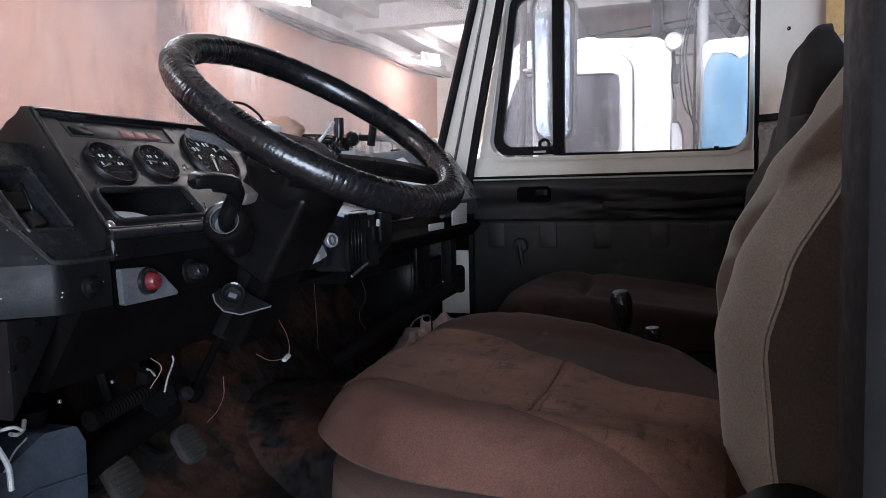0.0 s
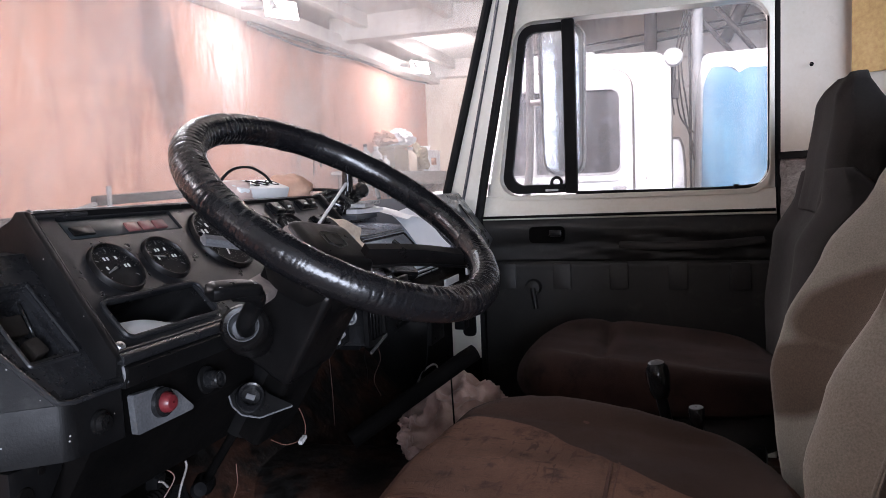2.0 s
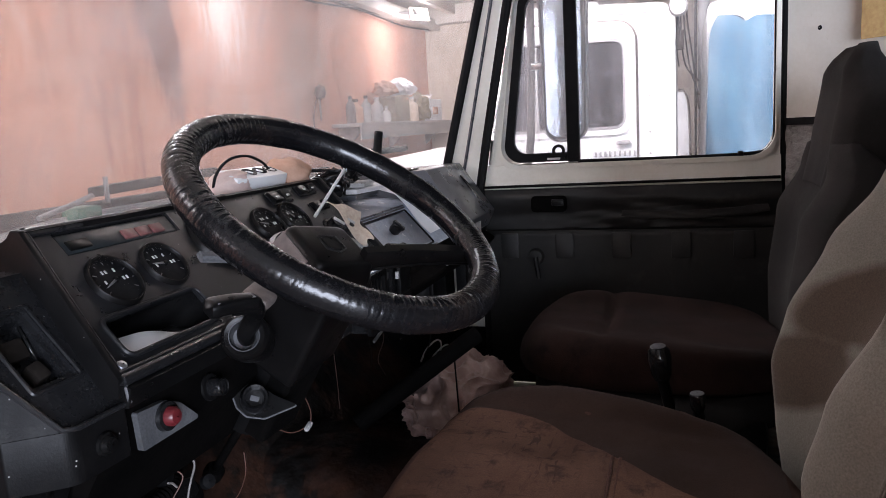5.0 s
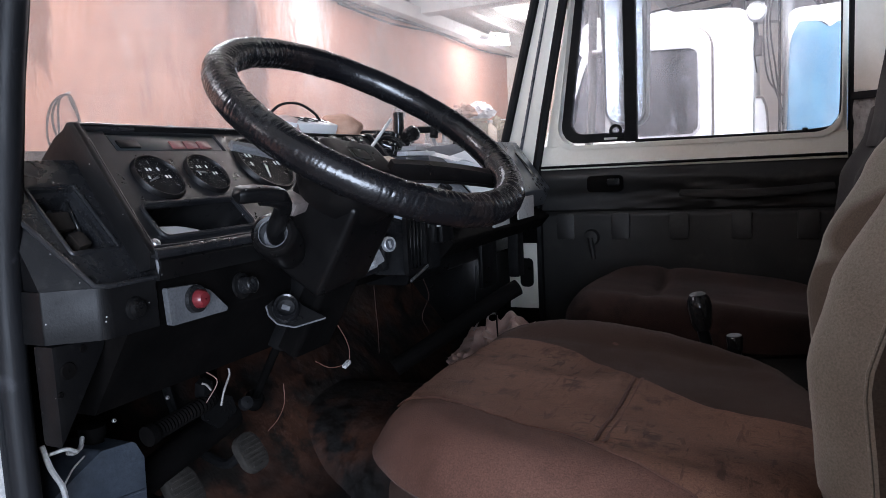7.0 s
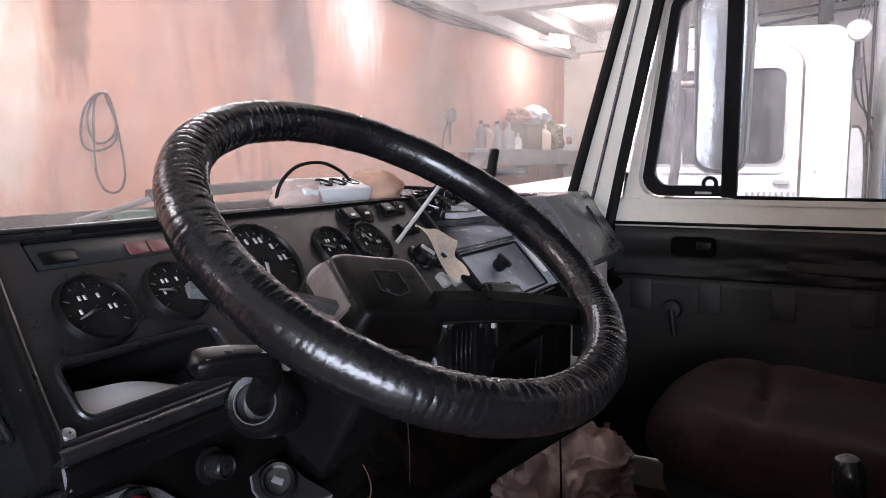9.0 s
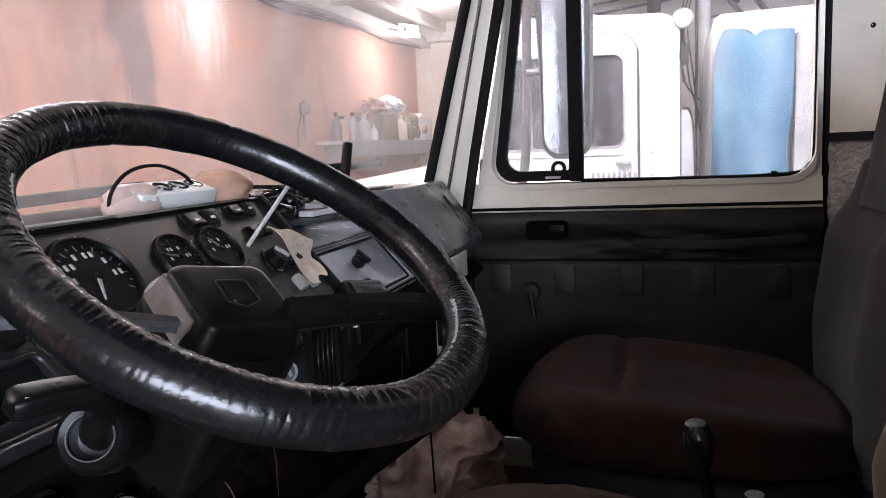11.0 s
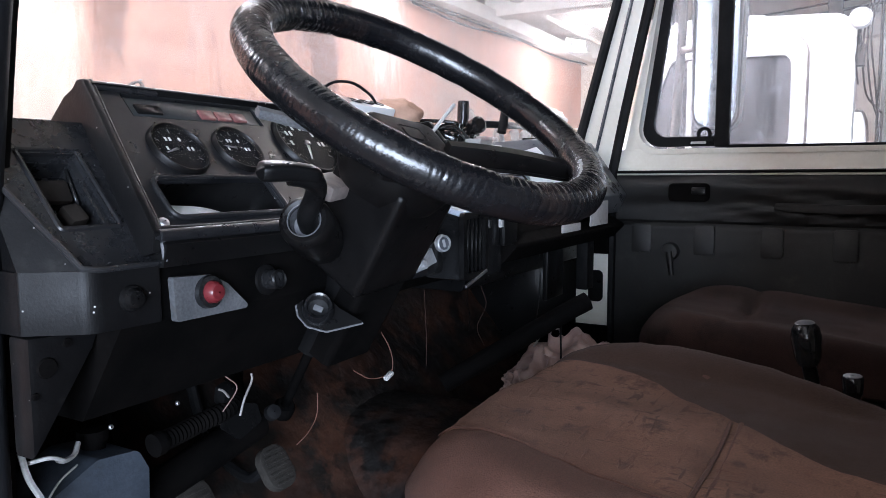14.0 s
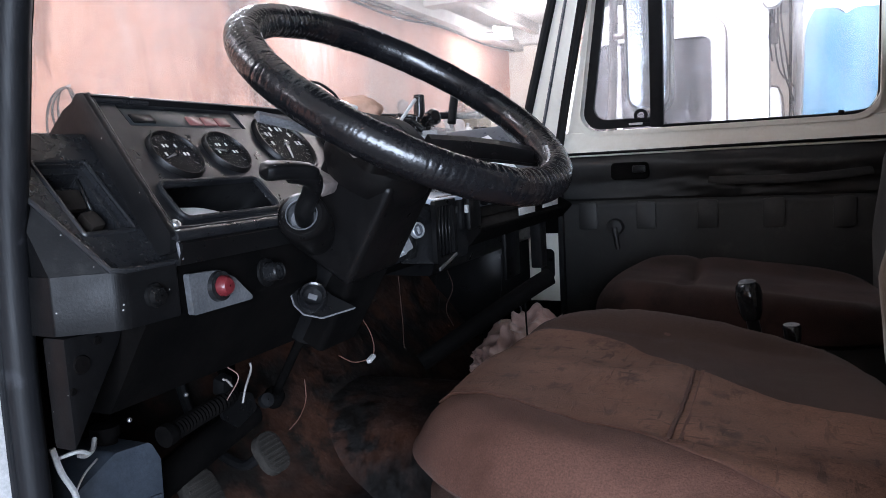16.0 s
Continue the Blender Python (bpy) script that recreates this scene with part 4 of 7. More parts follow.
# ochre sheet paints the warm light on the corner panel
part("panel_glow", sheet(B(), lambda u, v: (0.44 + 0.125 * u, 2.110 - 0.10 * u - 0.002, 2.12 + 0.45 * v), 6, 6, 0.006), OCHRE, cab, "warm glow painted in ochre on the corner panel")
for x, y, z in ((0.366, 2.172, 2.159),):
    part("screw_hole", lathe(B(), [(0.001, 0.003), (0.004, 0.002), (0.0055, 0)], (x, y - 0.002, z), (-0.62, -0.78, 0), 10), RUBBER, cab)
part("roof", sheet(B(), lambda u, v: (-0.48 + 1.13 * u, NY - 0.06 + 1.78 * v, 2.60 + 0.06 * math.sin(math.pi * u) + 0.04 * math.sin(math.pi * v)), 12, 12, -0.03), CREAM_PAINT, cab)
part("roof_lining", sheet(B(), lambda u, v: (-0.42 + 1.02 * u, NY + 1.65 * v, 2.56 + 0.05 * math.sin(math.pi * u) + 0.03 * math.sin(math.pi * v)), 10, 10, -0.01), VELOUR_BLACK, cab)


def screen_x(y, z):
    return -0.93 + 0.345 * abs((y - 1.41) / 0.81) ** 3.2 + 0.27 * (z - 1.88)


part("windscreen", sheet(B(), lambda u, v: (screen_x(0.61 + 1.60 * u, 1.810 + 0.750 * v), 0.61 + 1.60 * u, 1.810 + 0.750 * v), 30, 8, 0.004), SCREEN_GLASS, cab, "dusty windscreen").visible_shadow = False
part("screen_seal", tube(B(), [(screen_x(0.60 + 1.62 * i / 40, 1.815) + 0.006, 0.60 + 1.62 * i / 40, 1.815) for i in range(41)], 0.014, 8), RUBBER, cab)
part("screen_seal", tube(B(), [(screen_x(2.215, z) + 0.004, 2.212, z) for z in (1.85, 2.0, 2.2, 2.4, 2.56)], 0.013, 8), RUBBER, cab)
part("screen_seal", tube(B(), [(screen_x(0.605, z) + 0.004, 0.605, z) for z in (1.85, 2.0, 2.2, 2.4, 2.56)], 0.013, 8), RUBBER, cab)
part("cowl", sheet(B(), lambda u, v: (screen_x(0.61 + 1.6 * u, 1.86) - 0.30 * (1 - v) * (0.4 + math.sin(math.pi * u)), 0.61 + 1.6 * u, 1.780 + 0.02 * v), 20, 4, 0.02), CREAM_PAINT, cab)
part("header", prism(B(), [(-0.52, 2.50), (-0.40, 2.50), (-0.38, 2.62), (-0.60, 2.62)], "y", NY, FY), CREAM_PAINT, cab)


def pillar_front(y0, y1, name="front_pillar"):
    """Slanting windscreen pillar of painted sheet, from the sill to the roof."""
    lo = [(-0.60, 1.80), (-0.505, 1.80), (-0.405, 2.30), (-0.335, 2.62), (-0.42, 2.62), (-0.478, 2.30)]
    return part(name, prism(B(), lo, "y", y0, y1, 0.010), CREAM_PAINT, cab)


pillar_front(2.215, 2.30)
part("pillar_groove", tube(B(), [(-0.548, 2.214, 1.82), (-0.440, 2.214, 2.30), (-0.378, 2.214, 2.60)], 0.005, 6), GREY_PLASTIC, cab)
part("door_seal", tube(B(), [(-0.500, 2.226, 1.30), (-0.500, 2.226, 1.80), (-0.472, 2.226, 1.95), (-0.403, 2.226, 2.28), (-0.335, 2.226, 2.6)], 0.013, 8, flat=1.3), RUBBER, cab)
post = part("door_post", box(B(), (-0.545, 2.225, 1.47), (0.09, 0.03, 0.66), bevel=0.008), CREAM_PAINT, cab)
# added plates darken the post above and below its cream middle
part("post_cover", box(B(), (-0.545, 2.204, 1.690), (0.094, 0.010, 0.205), bevel=0.003), FLAT_BLACK, cab, "black cover on the door post")
part("post_cover", box(B(), (-0.545, 2.204, 1.265), (0.094, 0.010, 0.260), bevel=0.003), FLAT_BLACK, cab, "flat black plate on the foot of the door post")
part("post_hole", prism(B(), [(-0.533 + a, 1.50 + b) for a, b in round_rect(0.040, 0.085, 0.014)], "y", 2.206, 2.214), DARK_PLASTIC, post)
part("rear_post", box(B(), (0.318, 2.262, 1.87), (0.045, 0.05, 1.50), bevel=0.008), RUBBER, cab, "black rear door seal")
part("sill", box(B(), (-0.1, 2.27, CF + 0.02), (0.9, 0.06, 0.10), bevel=0.01), CREAM_PAINT, cab)

# driver's side: open doorway with its seal and pillar
edge = [(-0.6225, 1.15), (-0.6065, 1.40), (-0.6040, 1.60), (-0.5960, 1.73), (-0.5850, 1.80), (-0.5595, 1.93), (-0.5440, 1.99), (-0.5140, 2.11), (-0.470, 2.28), (-0.405, 2.58)]
seal_line = smooth_path([(x, 0, z) for x, z in edge], 4)
part("door_seal", tube(B(), [(p.x, 0.671, p.z) for p in seal_line], 0.0155, 12), SEAL_RUBBER, cab, "black ribbed door seal")
part("door_seal", tube(B(), [(p.x - 0.014, 0.662, p.z) for p in seal_line], 0.0105, 12), SEAL_RUBBER, cab)
part("seal_lip", tube(B(), [(p.x - 0.006, 0.656, p.z) for p in seal_line], 0.0035, 8), SEAL_RUBBER, cab)
part("pillar_wire", tube(B(), smooth_path([(-0.512, 0.680, 2.125), (-0.5235, 0.686, 2.09), (-0.5290, 0.688, 2.04), (-0.5360, 0.684, 2.00), (-0.548, 0.678, 1.955)], 6), 0.0016, 6), RUBBER, cab, "thin black wire beside the seal")
part("front_pillar", prism(B(), [(x - 0.006, z) for x, z in edge] + [(x - 0.125, z) for x, z in edge[::-1]], "y", 0.640, 0.675, 0.010), PALE_PLASTIC, cab, "white painted outer door pillar")
part("pillar_gap", tube(B(), [(x - 0.135, 0.648, z) for x, z in edge], 0.009, 8), RUBBER, cab)
part("pillar_trim", prism(B(), [(x - 0.01, z) for x, z in edge] + [(x - 0.09, z) for x, z in edge[::-1]], "y", 0.678, 0.700, 0.004), DARK_PLASTIC, cab)
part("outer_skin", prism(B(), [(-0.80, 1.15), (-1.06, 1.15), (-1.04, 1.82), (-0.76, 1.84)], "y", 0.62, 0.66, 0.006), WHITE_PAINT, cab)
part("rear_post", prism(B(), [(0.232, 1.15), (0.36, 1.15), (0.36, 2.6), (0.222, 2.6)], "y", 0.56, 0.64, 0.012), RUBBER, cab, "dark rear door post")
part("rear_skin", box(B(), (0.48, 0.57, 1.85), (0.26, 0.04, 1.5), bevel=0.01), CREAM_PAINT, cab)
part("sill", box(B(), (-0.1, 0.58, CF - 0.01), (0.9, 0.08, 0.10), bevel=0.012), CREAM_PAINT, cab)
for y0 in (0.680, 2.252):
    part("footwell_side", prism(B(), [(-0.505 if y0 > 1 else -0.66, 1.12), (-1.06, 1.12), (-1.06, 1.86), (-0.60 if y0 > 1 else -0.66, 1.86)], "y", y0, y0 + 0.02), DARK_PLASTIC, cab)
part("fire_wall", box(B(), (-1.02, 1.42, 1.45), (0.04, 1.72, 0.86)), RUBBER, cab)
# bonnet in front of the screen, wheels and frame below
part("bonnet", sheet(B(), lambda u, v: (-0.98 - 1.15 * u, 0.66 + 1.50 * v, 1.838 - 0.10 * u - 0.16 * abs(2 * v - 1) ** 3), 16, 16, 0.03), WHITE_PAINT, cab, "white bonnet")
part("bonnet_side", box(B(), (-1.58, 0.68, 1.38), (1.05, 0.04, 0.62), bevel=0.015), WHITE_PAINT, cab)
part("bonnet_side", box(B(), (-1.58, 2.14, 1.38), (1.05, 0.04, 0.62), bevel=0.015), WHITE_PAINT, cab)
part("grille", box(B(), (-2.11, 1.41, 1.35), (0.05, 1.44, 0.70), bevel=0.02), PIPE_GREY, cab)
part("frame", box(B(), (-0.2, 1.41, 0.92), (3.9, 0.86, 0.24), bevel=0.01), TRUSS_PAINT, cab)
for y in (0.78, 2.04):
    for x in (-1.45, 1.6):
        part("wheel", lathe(B(), [(0.001, -0.12), (0.28, -0.12), (0.45, -0.10), (0.48, 0), (0.45, 0.10), (0.28, 0.12), (0.001, 0.12)], (x, y, 0.48), (0, 1, 0), 32), RUBBER, cab)

# wipers lying against the foot of the screen
def wiper(a, b, pivot):
    t = part("wiper", tube(B(), [a, b], 0.009, 8), RUBBER, cab, "black wiper blade")
    m = (Vector(a) + Vector(b)) / 2
    part("wiper_arm", tube(B(), smooth_path([pivot, (Vector(pivot) + m) / 2 + Vector((-0.02, 0, 0.03)), m]), 0.006, 8), PIPE_GREY, t)


part("wiper", box(B(), (-0.972, 1.455, 1.9075), (0.016, 0.385, 0.019), Euler((radians(1.5), 0, 0)).to_matrix(), 0.005), RUBBER, cab, "thick worn wiper blade")
part("wiper_arm", tube(B(), smooth_path([(-0.96, 1.13, 1.872), (-0.965, 1.20, 1.884), (-0.972, 1.285, 1.901)]), 0.005, 8), PIPE_GREY, cab)
wiper((-0.765, 2.00, 1.925), (-0.71, 2.20, 1.928), (-0.73, 2.04, 1.875))
part("wiper_post", tube(B(), [(-0.96, 1.289, 1.880), (-0.96, 1.290, 1.929)], 0.0045, 8), PIPE_GREY, cab)
part("wiper_pivot", tube(B(), [(-0.735, 2.040, 1.905), (-0.735, 2.068, 1.978)], 0.012, 10), RUBBER, cab)
part("washer_tank", box(B(), (-0.975, 1.240, 1.868), (0.04, 0.060, 0.024), bevel=0.008), GREEN_PAINT, cab, "small green tank lid")

# mirror outside the passenger window
mir = part("side_mirror", prism(B(), round_poly([(-0.338, 1.918), (-0.224, 1.918), (-0.212, 2.375), (-0.350, 2.375)], 0.045), "y", 2.466, 2.50, 0.008), WHITE_PAINT, cab, "tall white side mirror")
MN = Vector((0.235, -0.97, -0.035)).normalized()
MX = Vector((0.97, 0.235, 0)).normalized()
part("mirror_glass", placed(prism(B(), round_rect(0.108, 0.436, 0.042, 6), "y", -0.002, 0.002), Matrix.Translation((-0.283, 2.4500, 2.147)) @ Matrix((MX, -MN, MN.cross(MX))).transposed().to_4x4()), MIRROR_GLASS, mir, "bright dirty mirror glass")
part("mirror_rim", ring_plate(B(), round_poly([(-0.342, 1.914), (-0.220, 1.914), (-0.208, 2.379), (-0.354, 2.379)], 0.048), round_poly([(-0.337, 1.920), (-0.225, 1.920), (-0.213, 2.373), (-0.349, 2.373)], 0.044), "y", 2.440, 2.505), PIPE_GREY, mir)
part("mirror_arm", tube(B(), smooth_path([(-0.44, 2.33, 1.80), (-0.41, 2.50, 1.86), (-0.395, 2.52, 2.1), (-0.39, 2.50, 2.40), (-0.40, 2.33, 2.45)]), 0.013, 10), PIPE_GREY, cab)
part("mirror_stay", tube(B(), [(-0.39, 2.51, 2.15), (-0.30, 2.50, 2.15)], 0.010, 8), STEEL, cab)

# ---- passenger door ----
door = tagged(thing("door_1", (-0.1, 2.25, 1.2), "closed cream passenger door with a black vinyl panel", "door"), kind="structure")
outer = round_poly([(-0.484, 1.79), (0.292, 1.79), (0.292, 2.50), (-0.345, 2.50)], [0.02, 0.02, 0.08, 0.08])
hole = round_poly([(-0.440, 1.862), (0.280, 1.862), (0.280, 2.345), (-0.372, 2.345)], [0.05, 0.06, 0.06, 0.06])
part("window_frame", ring_plate(B(), outer, hole, "y", 2.238, 2.295), CREAM_PAINT, door, "cream painted window frame")
mid = [(0.5 * (a[0] + b[0]) * 0.35 + b[0] * 0.65, 0.35 * 0.5 * (a[1] + b[1]) + 0.65 * b[1]) for a, b in zip(outer, hole)]
part("frame_lip", ring_plate(B(), mid, hole, "y", 2.230, 2.239), CREAM_PAINT, door)
part("ledge", prism(B(), round_poly([(2.222, 1.795), (2.295, 1.795), (2.295, 1.862), (2.236, 1.862), (2.228, 1.815)], 0.004), "x", -0.488, 0.294), CREAM_PAINT, door, "cream sill below the window")
part("ledge_groove", tube(B(), [(-0.485, 2.221, 1.803), (0.292, 2.221, 1.806)], 0.004, 6), DARK_PLASTIC, door)
vent = round_poly([(-0.432, 1.868), (-0.232, 1.868), (-0.228, 2.338), (-0.366, 2.338)], [0.045, 0.012, 0.012, 0.045])
vin = round_poly([(-0.404, 1.892), (-0.246, 1.892), (-0.246, 2.318), (-0.348, 2.318)], [0.035, 0.008, 0.008, 0.035])
qv = part("quarter_light", ring_plate(B(), vent, vin, "y", 2.245, 2.268), RUBBER, door, "black rubber frame of the quarter light")
part("pane", prism(B(), vin, "y", 2.256, 2.259), VENT_GLASS, qv, "streaky glass").visible_shadow = False
part("catch", lathe(B(), [(0.010, 0.004), (0.018, 0.004), (0.018, -0.004), (0.010, -0.004)], (-0.272, 2.243, 1.897), (0, -1, 0), 16), RUBBER, qv)
part("catch_foot", box(B(), (-0.274, 2.243, 1.884), (0.05, 0.010, 0.014), bevel=0.003), RUBBER, qv)
part("catch_plate", box(B(), (-0.285, 2.237, 1.876), (0.036, 0.004, 0.006), bevel=0.001), PALE_PLASTIC, qv)
part("divider", box(B(), (-0.231, 2.255, 2.105), (0.034, 0.028, 0.480), bevel=0.005), RUBBER, door, "black divider bar")
part("pane", prism(B(), round_poly([(-0.216, 1.868), (0.275, 1.868), (0.275, 2.340), (-0.216, 2.340)], 0.02), "y", 2.262, 2.266), DOOR_GLASS, door, "streaky sliding glass").visible_shadow = False
part("glass_run", tube(B(), smooth_path([(-0.22, 2.250, 1.866), (0.0, 2.250, 1.864), (0.22, 2.250, 1.866), (0.27, 2.250, 1.885), (0.281, 2.250, 1.95), (0.281, 2.25, 2.30)], 6), 0.005, 8), RUBBER, door, "thin black glass run")
for x in (-0.17, -0.05, 0.09):
    part("clip", box(B(), (x, 2.240, 1.858), (0.008, 0.008, 0.010), bevel=0.002), RUBBER, door)
part("stop", box(B(), (0.199, 2.240, 1.862), (0.014, 0.014, 0.026), bevel=0.004), RUBBER, door)


def vinyl(u, v):
    x, z = -0.490 + 0.786 * u, 1.22 + 0.575 * v
    y = 2.236 - 0.014 * math.exp(-((z - 1.765) / 0.03) ** 2)
    y -= 0.006 * noise.noise(Vector((x * 6, 0, z * 38))) * max(0, (z - 1.60) / 0.2)
    d = math.exp(-((x - 0.03) / 0.22) ** 2) * math.exp(-((z - 1.715) / 0.035) ** 2)
    y -= d * (0.0035 * math.sin(26 * x + 150 * z) + 0.002 * math.sin(300 * z - 40 * x) + 0.004)
    y += 0.008 * math.exp(-((z - 1.672) / 0.004) ** 2)
    return (x, y, z)


panel = part("door_panel", sheet(B(), vinyl, 110, 90, 0.02), VINYL, door, "wrinkled black vinyl door panel")
part("pull_strap", tube(B(), smooth_path([(-0.10, 2.232, 1.722), (-0.05, 2.221, 1.718), (0.08, 2.214, 1.716), (0.20, 2.218, 1.722), (0.265, 2.230, 1.730)], 6), 0.013, 12, flat=0.55), VELOUR_BLACK, door, "black door pull")
hd = part("handle_plate", prism(B(), [(-0.300 + a, 1.752 + b) for a, b in round_rect(0.10, 0.046, 0.012)], "y", 2.214, 2.228, 0.003), FLAT_BLACK, door, "black inner handle recess")
part("handle_lever", box(B(), (-0.275, 2.209, 1.756), (0.034, 0.008, 0.018), bevel=0.003), DARK_PLASTIC, hd)
part("window_crank", lathe(B(), [(0.001, 0.02), (0.020, 0.018), (0.024, 0.0)], (-0.345, 2.236, 1.60), (0, -1, 0), 16), VINYL, door)
for k in range(5):
    part("embossed_pad", prism(B(), [(-0.420 + 0.157 * k + a, 1.631 + b) for a, b in round_rect(0.050, 0.074, 0.006)], "y", 2.231, 2.242, 0.003), VINYL, door)
part("crank_arm", tube(B(), [(-0.345, 2.218, 1.60), (-0.335, 2.212, 1.54)], [0.008, 0.006], 10), VINYL, door)
part("outer_skin", box(B(), (-0.095, 2.30, 1.50), (0.78, 0.02, 0.60), bevel=0.005), WHITE_PAINT, door)

# ---- dashboard ----
DN, DD = Vector((0.744, 0, 0.668)), Vector((0.668, 0, -0.744))  # outward and downward on its sloping face
D0 = Vector((-0.649, 0, 1.893))


def face(y, s, o=0.0):
    """A point on the sloping face: y across, s down from the top edge, o out of it."""
    p = D0 + DD * s + DN * o
    return Vector((p.x, y, p.z))


TILT_FACE = Matrix((DD, Vector((0, 1, 0)), DN)).transposed()  # x down, y across, z out


def pierced(bm, y0, y1, s0, s1, holes, o=0.0, depth=0.05):
    """The face as a plate with rectangular recesses (y0, y1, s0, s1, depth)."""
    ys = sorted({y0, y1, *[h[0] for h in holes], *[h[1] for h in holes]})
    ss = sorted({s0, s1, *[h[2] for h in holes], *[h[3] for h in holes]})
    V = {}

    def vert(y, s, d=0.0):
        key = (round(y, 5), round(s, 5), d)
        if key not in V:
            V[key] = bm.verts.new(face(y, s, o - d))
        return V[key]
    for a, b in zip(ys, ys[1:]):
        for c, d in zip(ss, ss[1:]):
            if not any(h[0] <= (a + b) / 2 <= h[1] and h[2] <= (c + d) / 2 <= h[3] for h in holes):
                bm.faces.new((vert(a, c), vert(a, d), vert(b, d), vert(b, c)))
    for h in holes:
        dp = h[4]
        cs = [(h[0], h[2]), (h[0], h[3]), (h[1], h[3]), (h[1], h[2])]
        yl, sl = [y for y in ys if h[0] <= y <= h[1]], [s for s in ss if h[2] <= s <= h[3]]
        path = [(h[0], s) for s in sl[:-1]] + [(y, h[3]) for y in yl[:-1]] + [(h[1], s) for s in sl[:0:-1]] + [(y, h[2]) for y in yl[:0:-1]]
        for p, q in zip(path, path[1:] + path[:1]):
            bm.faces.new((vert(*p), vert(*q), vert(*q, dp), vert(*p, dp)))
        bm.faces.new([vert(*p, dp) for p in path])
    return bm


def face_rect(w, h, r, yc, sc, o, n=5):
    return [face(yc + a, sc + b, o) for a, b in round_rect(w, h, r, n)]


def face_slab(bm, w, h, r, yc, sc, o0, o1):
    """A rounded slab lying on the sloping face."""
    lo, hi = [bm.verts.new(p) for p in face_rect(w, h, r, yc, sc, o0)], [bm.verts.new(p) for p in face_rect(w, h, r, yc, sc, o1)]
    top = [bm.verts.new(p) for p in face_rect(w - 0.002, h - 0.002, r, yc, sc, o1 + 0.001)]
    n = len(lo)
    for A, C in ((lo, hi), (hi, top)):
        for k in range(n):
            bm.faces.new((A[k], A[(k + 1) % n], C[(k + 1) % n], C[k]))
    bm.faces.new(top)
    bm.faces.new(lo[::-1])
    return bm


dash = thing("dashboard", (-0.7, 1.45, 1.5), "dusty black truck dashboard with round gauges", "dashboard")
# instrument block
bm = B()
pierced(bm, 0.802, 1.515, 0.006, 0.214, [(0.820, 0.985, 0.138, 0.187, 0.12), (0.850, 1.052, 0.010, 0.044, 0.008)], 0.0)
for v in bm.verts:
    if v.co.y < 0.8025:
        v.co.y = 0.814 - 0.145 * (v.co - D0).dot(DD)
inst = part("instrument_panel", bm, DUSTY_BLACK, dash, "dusty black instrument panel")
bm = B()
side_pts = [(-0.660, 1.888), (-0.652, 1.897), (-0.640, 1.897), (-0.501, 1.742), (-0.502, 1.722), (-0.60, 1.70), (-0.722, 1.72), (-0.716, 1.842), (-0.676, 1.880)]


def left_edge(extra):
    """The block's outer side slants inwards towards its top."""
    return lambda i: 0.806 + extra - 0.145 * max(0.0, (Vector((side_pts[i][0], 0, side_pts[i][1])) - D0).dot(DD))


for y0, y1 in ((0.790, 0.803), (1.514, 1.527)):
    prism(bm, side_pts, "y", left_edge(0.0) if y0 < 1 else y0, left_edge(0.010) if y0 < 1 else y1, 0.003)
prism(bm, [(-0.682, 1.842), (-0.664, 1.886), (-0.654, 1.896), (-0.641, 1.894), (-0.645, 1.884), (-0.672, 1.838)], "y", 0.812, 1.20)
prism(bm, [(-0.760, 1.868), (-0.712, 1.876), (-0.652, 1.895), (-0.641, 1.893), (-0.645, 1.886), (-0.712, 1.84), (-0.760, 1.84)], "y", 1.20, 1.524)
part("hood_edge", bm, MATTE_BLACK, inst)
part("lower_lip", tube(B(), [face(0.783, 0.212, 0.004), face(1.515, 0.212, 0.004)], 0.007, 10), DUSTY_BLACK, inst)
part("lower_lip", prism(B(), [(-0.505, 1.735), (-0.494, 1.730), (-0.500, 1.708), (-0.60, 1.70), (-0.60, 1.74)], "y", 0.784, 1.10), DARK_PLASTIC, inst)
# darker lining added to paint the shade inside the tray
bm = B()
q = [(0.8215, 0.1395), (0.8215, 0.1855), (0.9835, 0.1855), (0.9835, 0.1395)]
front, back = [bm.verts.new(face(*a, -0.004)) for a in q], [bm.verts.new(face(*a, -0.118)) for a in q]
for i in range(4):
    bm.faces.new((front[i], front[(i + 1) % 4], back[(i + 1) % 4], back[i]))
bm.faces.new(back)
part("tray_shade", bm, DARK_PLASTIC, inst, "dark lining painted for the shade in the tray")
part("tray_rim", tube(B(), face_rect(0.170, 0.054, 0.012, 0.9025, 0.1625, 0.002), 0.0032, 8, closed=True), DUSTY_BLACK, inst)
part("rim_ridge", tube(B(), smooth_path([face(0.90, 0.006, 0.002), face(0.826, 0.006, 0.002), face(0.819, 0.012, 0.002), face(0.793, 0.190, 0.002), face(0.801, 0.202, 0.002), face(0.99, 0.203, 0.002)], 6), 0.0034, 8), DUSTY_BLACK, inst)
part("front_rim", tube(B(), smooth_path([face(1.20, 0.002, 0.001), face(0.90, 0.002, 0.001), face(0.824, 0.002, 0.001), face(0.812, 0.010, 0.000), face(0.806, 0.050, 0.000), face(0.786, 0.196, 0.000), face(0.789, 0.208, 0.001), face(0.80, 0.213, 0.003), face(1.05, 0.214, 0.003)], 6), 0.0048, 10), DUSTY_BLACK, inst, "rounded rim of the panel")
